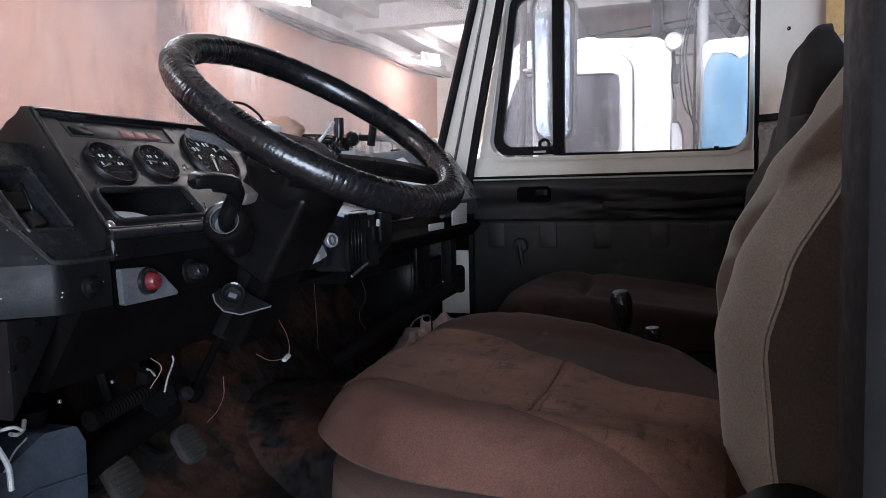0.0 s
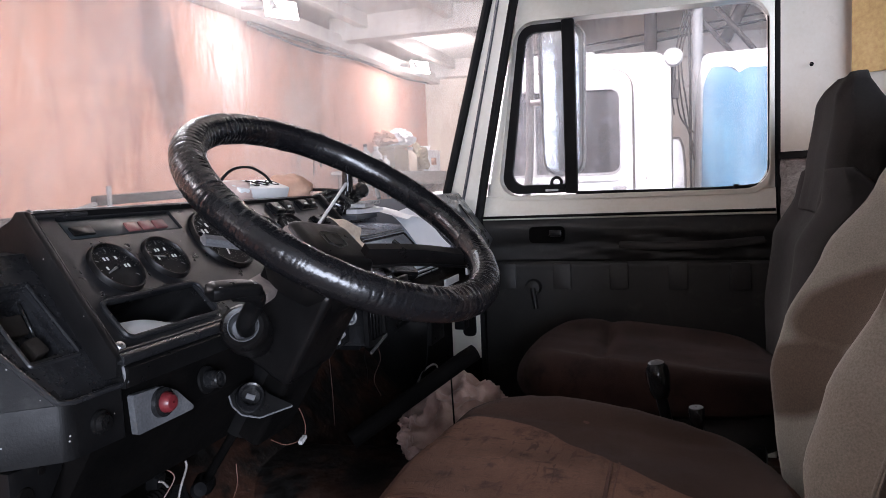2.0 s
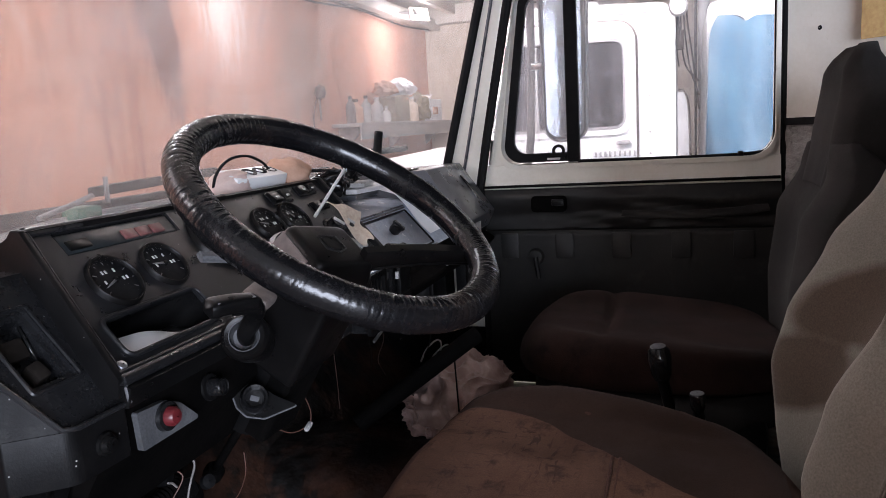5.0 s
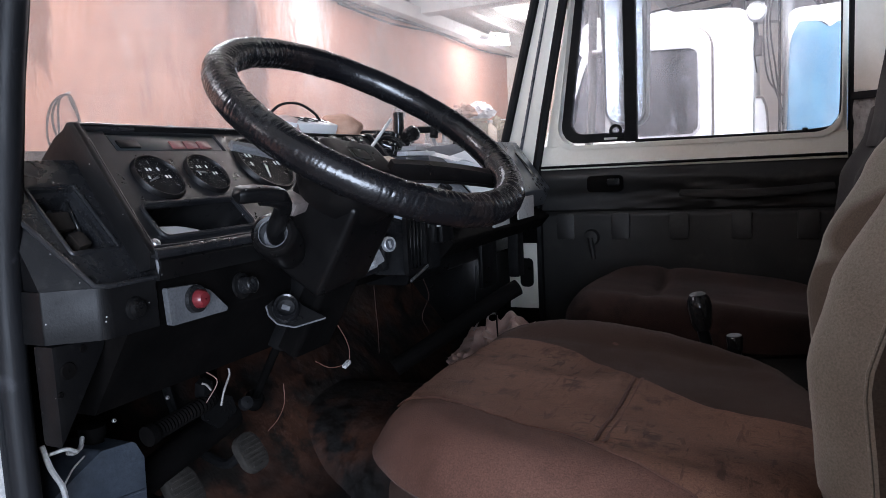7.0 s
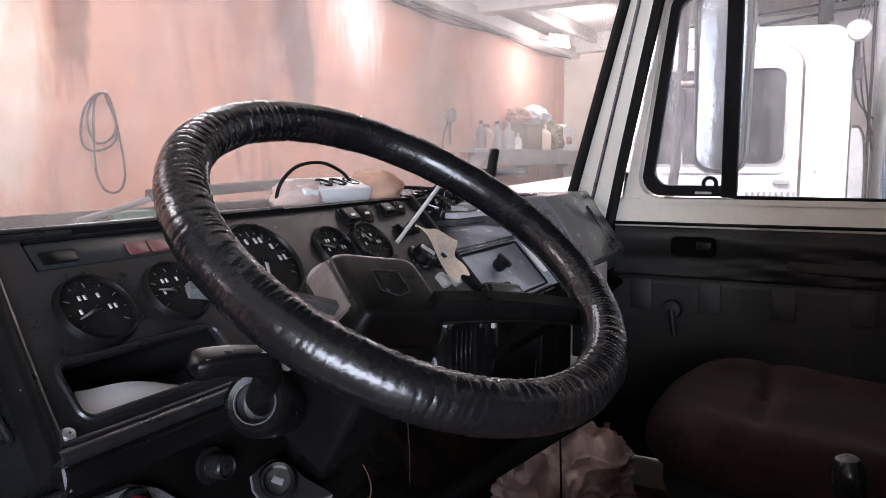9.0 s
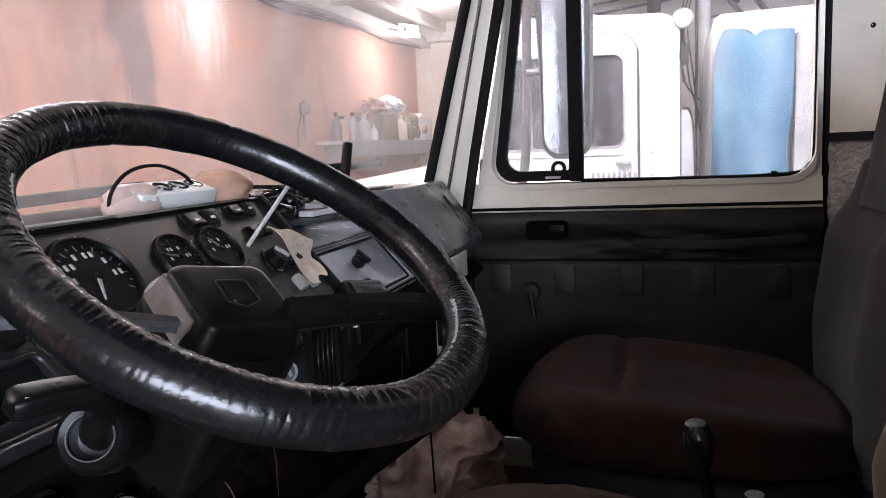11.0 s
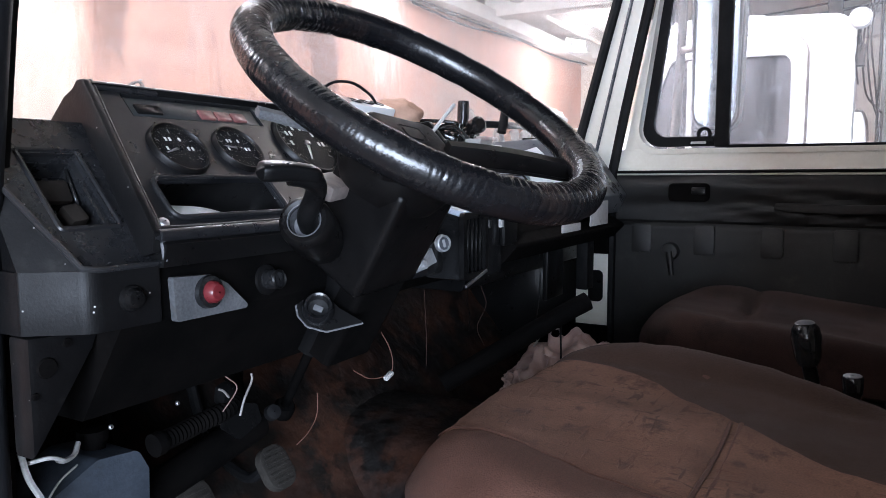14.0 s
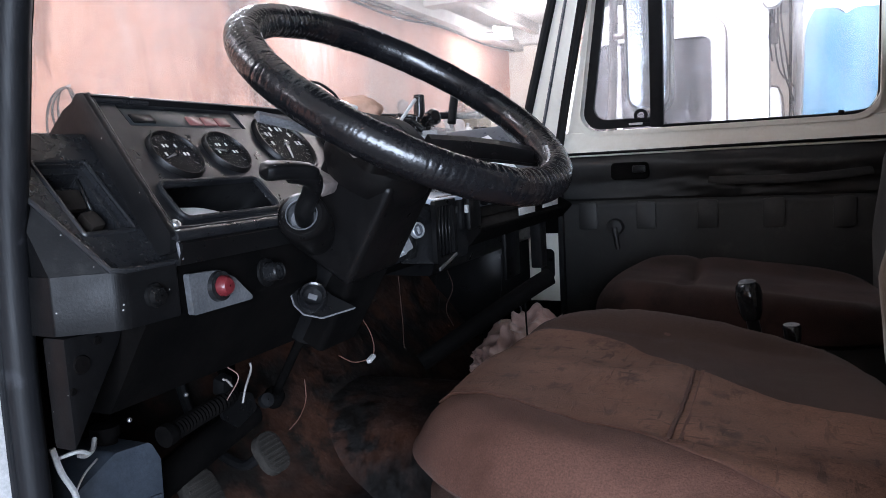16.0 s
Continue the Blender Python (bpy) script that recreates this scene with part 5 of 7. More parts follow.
# grey bead paints the glint on the worn corner
part("corner_glint", tube(B(), smooth_path([(-0.5045, 0.7865, 1.738), (-0.5005, 0.7855, 1.727), (-0.5005, 0.7870, 1.714)], 4), 0.0028, 8), GREY_METAL, inst, "worn corner, its glint painted grey")
part("screw", lathe(B(), [(0.001, 0.004), (0.005, 0.003), (0.0065, 0)], face(0.800, 0.195, 0.002), DN, 12), STEEL, inst, "bright screw head")
part("dash_top", sheet(B(), lambda u, v: (-0.700 + (screen_x(0.800 + 1.408 * u, 1.855) + 0.004 + 0.700) * v, 0.800 + 1.408 * u, 1.836 + 0.004 * v), 40, 6, 0.012), BLACK_PLASTIC, dash, "dusty black dashboard top")
# paper slip in the tray
tagged(finish("paper_slip", sheet(B(), lambda u, v: face(0.823 + 0.104 * u + 0.016 * v * (1 - u) ** 4, 0.1850 - (0.0325 - 0.019 * u ** 2.4) * v + 0.0012 * math.sin(7 * u) * v, -0.005 - 0.016 * v - 0.003 * u), 18, 6, 0.0012), PAPER), "folded white paper slip lying in the dashboard tray", "paper")
# warning lamp strip
strip = part("warning_strip", face_slab(B(), 0.196, 0.030, 0.003, 0.951, 0.027, -0.007, -0.003), TEAL_STRIP, inst, "dark glass warning strip")
for k in range(3):
    part("warning_lamp", face_slab(B(), 0.0235, 0.015, 0.002, 0.962 + 0.0265 * k, 0.031, -0.003, -0.0005), LAMP_RED, strip, "unlit red warning lamp")
part("blank_lamp", face_slab(B(), 0.035, 0.014, 0.002, 0.878, 0.030, -0.003, -0.001), DARK_PLASTIC, strip)


def gauge(y, s, r, needle, ticks=12, sweep=250, digits=True):
    c = face(y, s, 0.0)
    fr = (Vector((0, 1, 0)), -DD, DN)
    g = part("gauge", lathe(B(), [(r * 0.90, 0.001), (r * 0.91, 0.0045), (r * 0.945, 0.0070), (r * 0.985, 0.0070), (r * 1.03, 0.0035), (r * 1.045, 0.0)], c, DN, 40, fr), COLUMN_BLACK, inst, "round gauge with a black bezel")
    part("dial", lathe(B(), [(0.0, 0.0022), (r * 0.94, 0.002)], c, DN, 40, fr), DIAL, g, "dark dial with white marks")
    bm = B()
    for k in range(ticks + 1):
        a = radians(90 + sweep / 2 - sweep * k / ticks)
        d = Vector((0, 1, 0)) * math.cos(a) - DD * math.sin(a)
        long = 0.14 if k % 2 == 0 else 0.07
        rot = Matrix((d, DN.cross(d), DN)).transposed()
        box(bm, c + d * r * (0.80 - long / 2) + DN * 0.0027, (r * long, r * 0.022, 0.0006), rot)
    part("scale", bm, MARK_GREY, g, "faint grey scale")
    bm = B()
    count = 6 if ticks > 10 else 4
    for k in range(count):
        a = radians(90 + (0.36 - 0.72 * k / (count - 1)) * sweep)
        d = Vector((0, 1, 0)) * math.cos(a) - DD * math.sin(a)
        at = c + d * r * (0.56 if ticks > 10 else 0.44) + DN * 0.0027
        for q in ((-0.06, 0.06) if k % 2 else (0.0,)):
            box(bm, at + Vector((0, 1, 0)) * r * q * 1.3, (r * 0.14, r * 0.075, 0.0006), TILT_FACE)
    part("numerals", bm, MARK_WHITE, g, "white bars of the dial numbers")
    a = radians(needle)
    d = Vector((0, 1, 0)) * math.cos(a) - DD * math.sin(a)
    e = DN.cross(d)
    bm = B()
    tip = [c + d * r * q + e * r * w + DN * h for h in (0.0035, 0.0045) for q, w in ((0.0, 0.05), (0.0, -0.05), (0.62, -0.018), (0.62, 0.018))]
    v = [bm.verts.new(p) for p in tip]
    for f in ((0, 1, 2, 3), (7, 6, 5, 4), (0, 4, 5, 1), (1, 5, 6, 2), (2, 6, 7, 3), (3, 7, 4, 0)):
        bm.faces.new([v[k] for k in f])
    part("needle", bm, MARK_WHITE if ticks > 10 else MARK_GREY, g, "tapered needle")
    part("needle_hub", lathe(B(), [(0.001, 0.0056), (r * 0.09, 0.0054), (r * 0.11, 0.002)], c, DN, 16, fr), GLOSS_BLACK, g)
    part("glass", lathe(B(), [(0.0, 0.0062), (r * 0.93, 0.0058)], c, DN, 32, fr), GAUGE_GLASS, g).visible_shadow = False


gauge(0.881, 0.093, 0.036, 200, 8)
gauge(0.972, 0.090, 0.034, 170, 8)
gauge(1.112, 0.074, 0.054, 245, 16)
gauge(1.250, 0.075, 0.036, 160, 8)
gauge(1.335, 0.076, 0.036, 120, 8)


def switch(y, s, w, h, n):
    p = part("switch_frame", face_slab(B(), w, h, 0.003, y, s, -0.001, 0.003), GLOSS_BLACK, inst, "black switch block")
    for k in range(n):
        yy = y - w / 2 + w * (k + 0.5) / n
        bm = B()
        box(bm, face(yy, s, 0.006), (h * 0.78, w / n * 0.78, 0.008), TILT_FACE @ Euler((0, radians(9 if k % 2 else -9), 0)).to_matrix(), 0.0015)
        part("rocker", bm, DARK_PLASTIC, p)
        part("symbol", box(B(), face(yy, s + h * 0.12, 0.0108), (h * 0.14, w / n * 0.30, 0.0006), TILT_FACE @ Euler((0, radians(9 if k % 2 else -9), 0)).to_matrix()), MARK_WHITE, p)


switch(1.342, 0.026, 0.070, 0.030, 2)
switch(1.443, 0.022, 0.066, 0.024, 2)
switch(1.447, 0.063, 0.058, 0.022, 2)
for y, s, r in ((1.424, 0.117, 0.019), (1.462, 0.124, 0.015)):
    k = part("heater_knob", lathe(B(), [(0.001, 0.020), (r * 0.8, 0.019), (r * 0.86, 0.004), (r * 1.2, 0.003), (r * 1.25, 0)], face(y, s), DN, 24), GLOSS_BLACK, inst)
    part("pointer", box(B(), face(y, s, 0.021), (r * 1.3, r * 0.3, 0.004), TILT_FACE @ Euler((0, 0, radians(40))).to_matrix(), 0.001), PALE_PLASTIC, k)
for y, s in ((1.435, 0.165), (1.468, 0.168)):
    part("slide_switch", face_slab(B(), 0.018, 0.024, 0.003, y, s, 0, 0.008), PALE_PLASTIC, inst)
part("radio_blank", face_slab(B(), 0.12, 0.045, 0.004, 1.29, 0.165, 0.0, 0.006), DARK_PLASTIC, inst)

# left wing with a recessed vent
def wing(y, s, o=0.0):
    return face(y, s + 0.039, o - 0.020)


def wing_face(bm):
    """The sloping wing: a plate with a stepped recess, its outer side and its top."""
    yl = lambda s: max(0.676, 0.655 + 0.30 * s)
    ss, hole, step = [0.0, 0.045, 0.135, 0.187], (0.7155, 0.770), 0.006
    V = {}

    def v(y, s, d=0.0):
        k = (round(y, 4), round(s, 4), d)
        if k not in V:
            V[k] = bm.verts.new(wing(y, s, -d))
        return V[k]
    for a, b in zip(ss, ss[1:]):
        yr = lambda q: 0.812 - 0.12 * q
        cols_a, cols_b = [yl(a), hole[0], hole[1], yr(a)], [yl(b), hole[0], hole[1], yr(b)]
        for i in range(3):
            if i == 1 and a == 0.045:
                continue
            bm.faces.new([v(cols_a[i], a), v(cols_b[i], b), v(cols_b[i + 1], b), v(cols_a[i + 1], a)])
    q = [(hole[0], 0.045), (hole[0], 0.135), (hole[1], 0.135), (hole[1], 0.045)]
    r = [(hole[0] + step, 0.045 + step), (hole[0] + step, 0.135 - step), (hole[1] - step, 0.135 - step), (hole[1] - step, 0.045 + step)]
    for i in range(4):
        j = (i + 1) % 4
        bm.faces.new((v(*q[i]), v(*q[j]), v(*q[j], 0.006), v(*q[i], 0.006)))
        bm.faces.new((v(*q[i], 0.006), v(*q[j], 0.006), v(*r[j], 0.008), v(*r[i], 0.008)))
        bm.faces.new((v(*r[i], 0.008), v(*r[j], 0.008), v(*r[j], 0.030), v(*r[i], 0.030)))
    bm.faces.new([v(*a, 0.030) for a in r])
    tops = [v(yl(0), 0), v(hole[0], 0), v(hole[1], 0), v(0.812, 0)]
    rear = [bm.verts.new(p.co + Vector((-0.045, 0, 0.002))) for p in tops]
    for i in range(3):
        bm.faces.new((tops[i], tops[i + 1], rear[i + 1], rear[i]))
    bmesh.ops.bevel(bm, geom=[e for e in bm.edges if len(e.link_faces) == 2 and e.calc_face_angle(0) > 0.5], offset=0.0022, segments=2, affect="EDGES", clamp_overlap=True)
    return bm


sidep = part("side_panel", wing_face(B()), BLACK_PLASTIC, dash, "black side panel with a recessed vent")
part("vent_rim", tube(B(), [wing(0.7428 + a, 0.090 + b, 0.000) for a, b in round_rect(0.062, 0.098, 0.004)], 0.0024, 6, closed=True), DUSTY_BLACK, sidep)
part("vent_flap", box(B(), wing(0.7405, 0.078, -0.020), (0.024, 0.034, 0.010), TILT_FACE @ Euler((0, radians(14), 0)).to_matrix(), 0.004), VENT_BROWN, sidep)
part("vent_flap", box(B(), wing(0.7440, 0.062, -0.026), (0.014, 0.040, 0.006), TILT_FACE @ Euler((0, radians(-10), 0)).to_matrix(), 0.002), BLACK_PLASTIC, sidep)
part("vent_knob", box(B(), wing(0.7440, 0.112, -0.016), (0.022, 0.020, 0.016), TILT_FACE @ Euler((0, 0, radians(10))).to_matrix(), 0.005), VENT_BROWN, sidep)
part("vent_pin", tube(B(), [wing(0.762, 0.056, -0.012), wing(0.758, 0.100, -0.020)], 0.002, 6), GLOSS_BLACK, sidep)
for y, s in ((0.682, 0.070), (0.786, 0.162)):
    part("panel_screw", lathe(B(), [(0.001, 0.002), (0.004, 0.0015), (0.005, 0)], wing(y, s, 0.0), DN, 12), DARK_PLASTIC, sidep)

# box under the wing, kick panel and lower cover
plan = round_poly([(-0.62, 0.676), (-0.556, 0.676), (-0.508, 0.714), (-0.505, 0.786), (-0.62, 0.786)], [0.002, 0.006, 0.024, 0.004, 0.002], 10)
part("corner_box", prism(B(), plan, "z", 1.656, 1.712, 0.004), MATTE_BLACK, dash, "black corner box with a rounded worn edge")
bm = B()
T, K, L, R = wing(0.676, 0.035), wing(0.712, 0.188), Vector((-0.556, 0.677, 1.711)), Vector((-0.64, 0.690, 1.711))
q = [bm.verts.new(p) for p in (T, K, L, R)]
for f in ((0, 1, 2), (0, 2, 3), (1, 3, 2), (0, 3, 1)):
    bm.faces.new([q[k] for k in f])
finish("corner_flank", bm, MATTE_BLACK, dash, smooth=False)
part("flank_ridge", tube(B(), [wing(max(0.676, 0.655 + 0.30 * q), q, 0.0005) for q in (0.02, 0.045, 0.07, 0.095, 0.12, 0.145, 0.17, 0.184)] + [Vector((-0.5065, 0.722, 1.7125)), Vector((-0.5058, 0.784, 1.7125))], 0.0030, 8), DUSTY_BLACK, dash, "rounded worn ridge")
part("blank_button", lathe(B(), [(0.001, 0.010), (0.008, 0.009), (0.010, 0.004), (0.012, 0.003), (0.013, 0)], (-0.505, 0.751, 1.683), (1, 0, 0), 20), DARK_PLASTIC, dash, "round black button")
kick = part("kick_panel", prism(B(), [(0.676, 1.655), (0.745, 1.652), (0.738, 1.635), (0.688, 1.562), (0.676, 1.545)], "x", -0.575, -0.545, 0.004), MATTE_BLACK, dash, "black kick panel with holes")
for y, z, r in ((0.692, 1.626, 0.0085), (0.712, 1.645, 0.004), (0.680, 1.603, 0.003)):
    part("hole", lathe(B(), [(0.001, 0.0022), (r, 0.002), (r * 1.15, 0.0)], (-0.545, y, z), (1, 0, 0), 18), FLAT_BLACK, kick)
part("lower_cover", prism(B(), round_poly([(-0.512, 1.712), (-0.512, 1.655), (-0.576, 1.556), (-0.66, 1.556), (-0.80, 1.72)], [0.006, 0.01, 0.004, 0.01, 0.01]), "y", 0.744, 1.24), FLAT_BLACK, dash, "black lower dashboard cover")
part("lower_cover", prism(B(), round_poly([(-0.515, 1.712), (-0.53, 1.655), (-0.60, 1.60), (-0.66, 1.60), (-0.80, 1.72)], 0.006), "y", 1.24, 1.50), FLAT_BLACK, dash)
part("lower_cover", prism(B(), round_poly([(-0.53, 1.69), (-0.56, 1.58), (-0.80, 1.58), (-0.80, 1.70)], 0.01), "y", 1.50, 2.18), DARK_PLASTIC, dash)
plate = part("button_plate", prism(B(), round_poly([(0.797, 1.697), (0.800, 1.652), (0.900, 1.652), (0.868, 1.682), (0.845, 1.694)], 0.003), "x", -0.511, -0.503), GREY_METAL, dash, "bare grey metal plate")
part("push_button", lathe(B(), [(0.001, 0.014), (0.008, 0.013), (0.0112, 0.009), (0.0118, 0.0)], (-0.500, 0.840, 1.677), (1, 0, 0.05), 24), RED_PLASTIC, plate, "red push button")
part("button_collar", lathe(B(), [(0.0120, 0.007), (0.0165, 0.006), (0.0175, 0.0)], (-0.5035, 0.840, 1.677), (1, 0, 0.05), 24), GLOSS_BLACK, plate)
for y, z, q in ((0.930, 1.678, 0.88),):
    k = part("rotary_switch", lathe(B(), [(0.001, 0.018), (0.011 * q, 0.017), (0.013 * q, 0.012), (0.0135 * q, 0.0)], (-0.506, y, z), (1, 0, 0.1), 22), GLOSS_BLACK, dash, "round black rotary switch")
    part("switch_ring", lathe(B(), [(0.0095 * q, 0.0185), (0.0112 * q, 0.0198), (0.0128 * q, 0.0180)], (-0.506, y, z), (1, 0, 0.1), 22), DARK_PLASTIC, k, "worn grey ring")
    part("switch_collar", lathe(B(), [(0.014 * q, 0.004), (0.019 * q, 0.003), (0.020 * q, 0.0)], (-0.508, y, z), (1, 0, 0.1), 22), DARK_PLASTIC, k)

# passenger half: shelf, glovebox, end block
part("dash_shelf", prism(B(), round_poly([(-0.578, 1.806), (-0.566, 1.800), (-0.62, 1.775), (-0.86, 1.775), (-0.86, 1.835)], 0.004), "y", 1.525, 1.894), LID_PLASTIC, dash, "grey plastic dashboard shelf")
part("glovebox_surround", pierced(B(), 1.500, 1.896, 0.115, 0.240, [(1.512, 1.780, 0.130, 0.232, 0.012)], 0.0), LID_PLASTIC, dash)
part("lower_fascia", pierced(B(), 1.500, 1.896, 0.2405, 0.272, [], -0.001), FLAT_BLACK, dash, "black strip below the glovebox")
part("lid_gap", tube(B(), face_rect(0.268, 0.102, 0.006, 1.646, 0.181, 0.000), 0.0022, 6, closed=True), RUBBER, dash, "black gap round the lid")
lid = part("glovebox_lid", face_slab(B(), 0.262, 0.096, 0.006, 1.646, 0.181, -0.010, -0.002), LID_PLASTIC, dash, "pale blue-grey glovebox lid")
part("lid_knob", lathe(B(), [(0.001, 0.020), (0.012, 0.018), (0.013, 0.006), (0.010, 0.0)], face(1.634, 0.170, -0.001), DN, 18), GLOSS_BLACK, lid, "black turn knob")
part("lid_knob_wing", box(B(), face(1.634, 0.170, 0.020), (0.030, 0.009, 0.010), TILT_FACE @ Euler((0, 0, radians(25))).to_matrix(), 0.003), GLOSS_BLACK, lid)
for s in (0.118, 0.124, 0.239, 0.246):
    part("ridge", tube(B(), [face(1.512, s, 0.001), face(1.785, s, 0.001)], 0.0022, 6), GREY_PLASTIC, dash)
part("lower_tray", prism(B(), round_poly([(-0.475, 1.692), (-0.44, 1.672), (-0.47, 1.640), (-0.62, 1.65)], 0.006), "y", 1.48, 2.15), FLAT_BLACK, dash)
eb = part("end_block", prism(B(), round_poly([(-0.545, 1.880), (-0.448, 1.745), (-0.470, 1.70), (-0.86, 1.70), (-0.86, 1.865)], [0.008, 0.006, 0.006, 0.004, 0.004]), "y", 1.892, 2.185, 0.006), GREY_PLASTIC, dash, "glossy grey end block of the dashboard")
part("defroster_slot", box(B(), (-0.605, 1.940, 1.8795), (0.026, 0.075, 0.006), bevel=0.002), GLOSS_BLACK, eb)
part("defroster_slot", box(B(), (-0.500, 2.115, 1.818), (0.075, 0.020, 0.006), Euler((0, radians(54), 0)).to_matrix(), 0.002), GLOSS_BLACK, eb)
part("end_label", box(B(), (-0.4435, 1.945, 1.709), (0.004, 0.125, 0.054), bevel=0.001), PALE_PLASTIC, dash, "pale sticker under the end block")
part("end_label", box(B(), (-0.4380, 1.745, 1.688), (0.004, 0.105, 0.016), bevel=0.001), PALE_PLASTIC, dash, "small pale label")
part("lower_rail", tube(B(), [(-0.325, 1.515, 1.580), (-0.345, 1.495, 1.568), (-0.470, 1.395, 1.482), (-0.520, 1.355, 1.447)], 0.0165, 14), FLAT_BLACK, dash, "thick black support bar")
part("vertical_stay", box(B(), (-0.50, 2.02, 1.60), (0.03, 0.05, 0.16), bevel=0.006), RUBBER, dash)
part("vertical_stay", box(B(), (-0.52, 1.86, 1.60), (0.012, 0.10, 0.16), bevel=0.004), DARK_PLASTIC, dash)

# lock and heater box under the dashboard
hb = thing("heater_box", (-0.50, 1.40, 1.58), "black heater control box with a bright top plate", "heater")
part("body", box(B(), (-0.50, 1.395, 1.685), (0.08, 0.13, 0.115), bevel=0.008), GLOSS_BLACK, hb)
part("top_plate", box(B(), (-0.488, 1.375, 1.742), (0.060, 0.130, 0.010), Euler((0, radians(14), 0)).to_matrix(), 0.003), LID_PLASTIC, hb, "bright metal top plate")
part("front_frame", ring_plate(B(), [(1.345 + a, 1.685 + b) for a, b in round_rect(0.085, 0.105, 0.006)], [(1.345 + a, 1.685 + b) for a, b in round_rect(0.065, 0.085, 0.004)], "x", -0.460, -0.452), DARK_PLASTIC, hb)
for k in range(4):
    part("grille_bar", box(B(), (-0.457, 1.325 + 0.014 * k, 1.685), (0.004, 0.004, 0.085)), DARK_PLASTIC, hb)
part("lower_strip", box(B(), (-0.452, 1.345, 1.632), (0.004, 0.075, 0.005), Euler((radians(14), 0, 0)).to_matrix(), 0.001), STEEL, hb)
part("side_plate", box(B(), (-0.455, 1.475, 1.705), (0.010, 0.055, 0.06), bevel=0.004), DARK_PLASTIC, hb)
part("bright_clip", box(B(), (-0.450, 1.432, 1.715), (0.006, 0.008, 0.014), bevel=0.001), PALE_PLASTIC, hb)
lk = thing("lock_bracket", (-0.49, 1.25, 1.64), "bright steel bracket with a round lock cap", "bracket")
cap = part("lock_cap", lathe(B(), [(0.0095, 0.005), (0.0105, 0.008), (0.0125, 0.0065), (0.0135, 0.0)], (-0.468, 1.262, 1.694), (1, -0.45, 0.1), 26), BRIGHT_METAL, lk, "round bright lock ring")
part("lock_face", lathe(B(), [(0.001, 0.005), (0.0098, 0.0045)], (-0.468, 1.262, 1.694), (1, -0.45, 0.1), 22), GREY_PLASTIC, cap)
part("key_slot", box(B(), (-0.4625, 1.2595, 1.6945), (0.003, 0.004, 0.012), Euler((radians(15), 0, radians(-24))).to_matrix(), 0.001), BRIGHT_METAL, cap)
part("bracket_plate", prism(B(), round_poly([(1.175, 1.656), (1.245, 1.668), (1.228, 1.690), (1.210, 1.682), (1.205, 1.70), (1.196, 1.672)], 0.002), "x", -0.478, -0.466), BRIGHT_METAL, lk, "bent bright plate")
part("stud", lathe(B(), [(0.001, 0.014), (0.006, 0.013), (0.0075, 0.006), (0.009, 0.0)], (-0.466, 1.192, 1.668), (1, 0, 0.2), 14), BRIGHT_METAL, lk)
part("holder", box(B(), (-0.505, 1.235, 1.672), (0.06, 0.09, 0.05), bevel=0.006), GLOSS_BLACK, lk)

# ---- steering wheel and column ----
WC = Vector((-0.3587, 1.0423, 1.8808))
WN = Vector((0.5491, -0.0952, 0.8303)).normalized()
WA = Vector((0.829, 0, -0.559)).normalized()
WA = (WA - WN * WA.dot(WN)).normalized()
WB = WN.cross(WA)
if WB.y < 0:
    WB = -WB
WR, Wr = 0.2059, 0.0209


sw = thing("steering_wheel", tuple(WC - WN * 0.05), "black two-spoke steering wheel wrapped in wrinkled leather", "steering wheel")
bm = B()
NS, NT = 1500, 24
rings = []
for i in range(NS):
    th = 2 * math.pi * i / NS
    d = WA * math.cos(th) + WB * math.sin(th)
    tight = max(0.0, 0.45 + 0.9 * noise.noise(Vector((math.cos(th) * 1.7, math.sin(th) * 1.7, 4))))
    drawn = 0.34 - 0.24 * max(0.0, math.cos(th - radians(105))) + 0.95 * max(0.0, math.cos(th - radians(208))) ** 2 + 1.1 * max(0.0, math.cos(th - radians(8))) ** 5
    smooth_arc = 1 - 0.82 * max(0.0, math.cos(th - radians(100))) ** 0.5
    ring = []
    for j in range(NT):
        ph = 2 * math.pi * j / NT
        inner = 0.5 - 0.5 * math.cos(ph)
        seam = max(0.0, math.cos(ph - 2.45)) ** 3
        warp = 1.6 * noise.noise(Vector((th * 7, math.cos(ph) * 0.7, math.sin(ph) * 0.7)))
        pleat = abs(math.sin(th * 62 + 2.2 * warp)) ** 0.55 - 0.75
        fine = abs(math.sin(th * 118 + 3.5 * warp + 1)) ** 0.6 - 0.72
        cr = 0.0021 * pleat * (0.35 + 0.65 * inner) * drawn * (0.5 + tight) + 0.0009 * fine * (0.3 + seam) * (0.3 + drawn)
        cr *= smooth_arc
        cr += noise.noise(Vector((th * 9, math.cos(ph) * 0.8, 9))) * 0.0008
        r = Wr + cr
        ring.append(bm.verts.new(WC + d * (WR + r * math.cos(ph)) + WN * r * math.sin(ph)))
    rings.append(ring)
for i in range(NS):
    A, C = rings[i], rings[(i + 1) % NS]
    for j in range(NT):
        bm.faces.new((A[j], A[(j + 1) % NT], C[(j + 1) % NT], C[j]))
part("rim", bm, LEATHER, sw, "rim wrapped in wrinkled black leather")
# laced seam round the inside of the rim
bm = B()
random.seed(11)
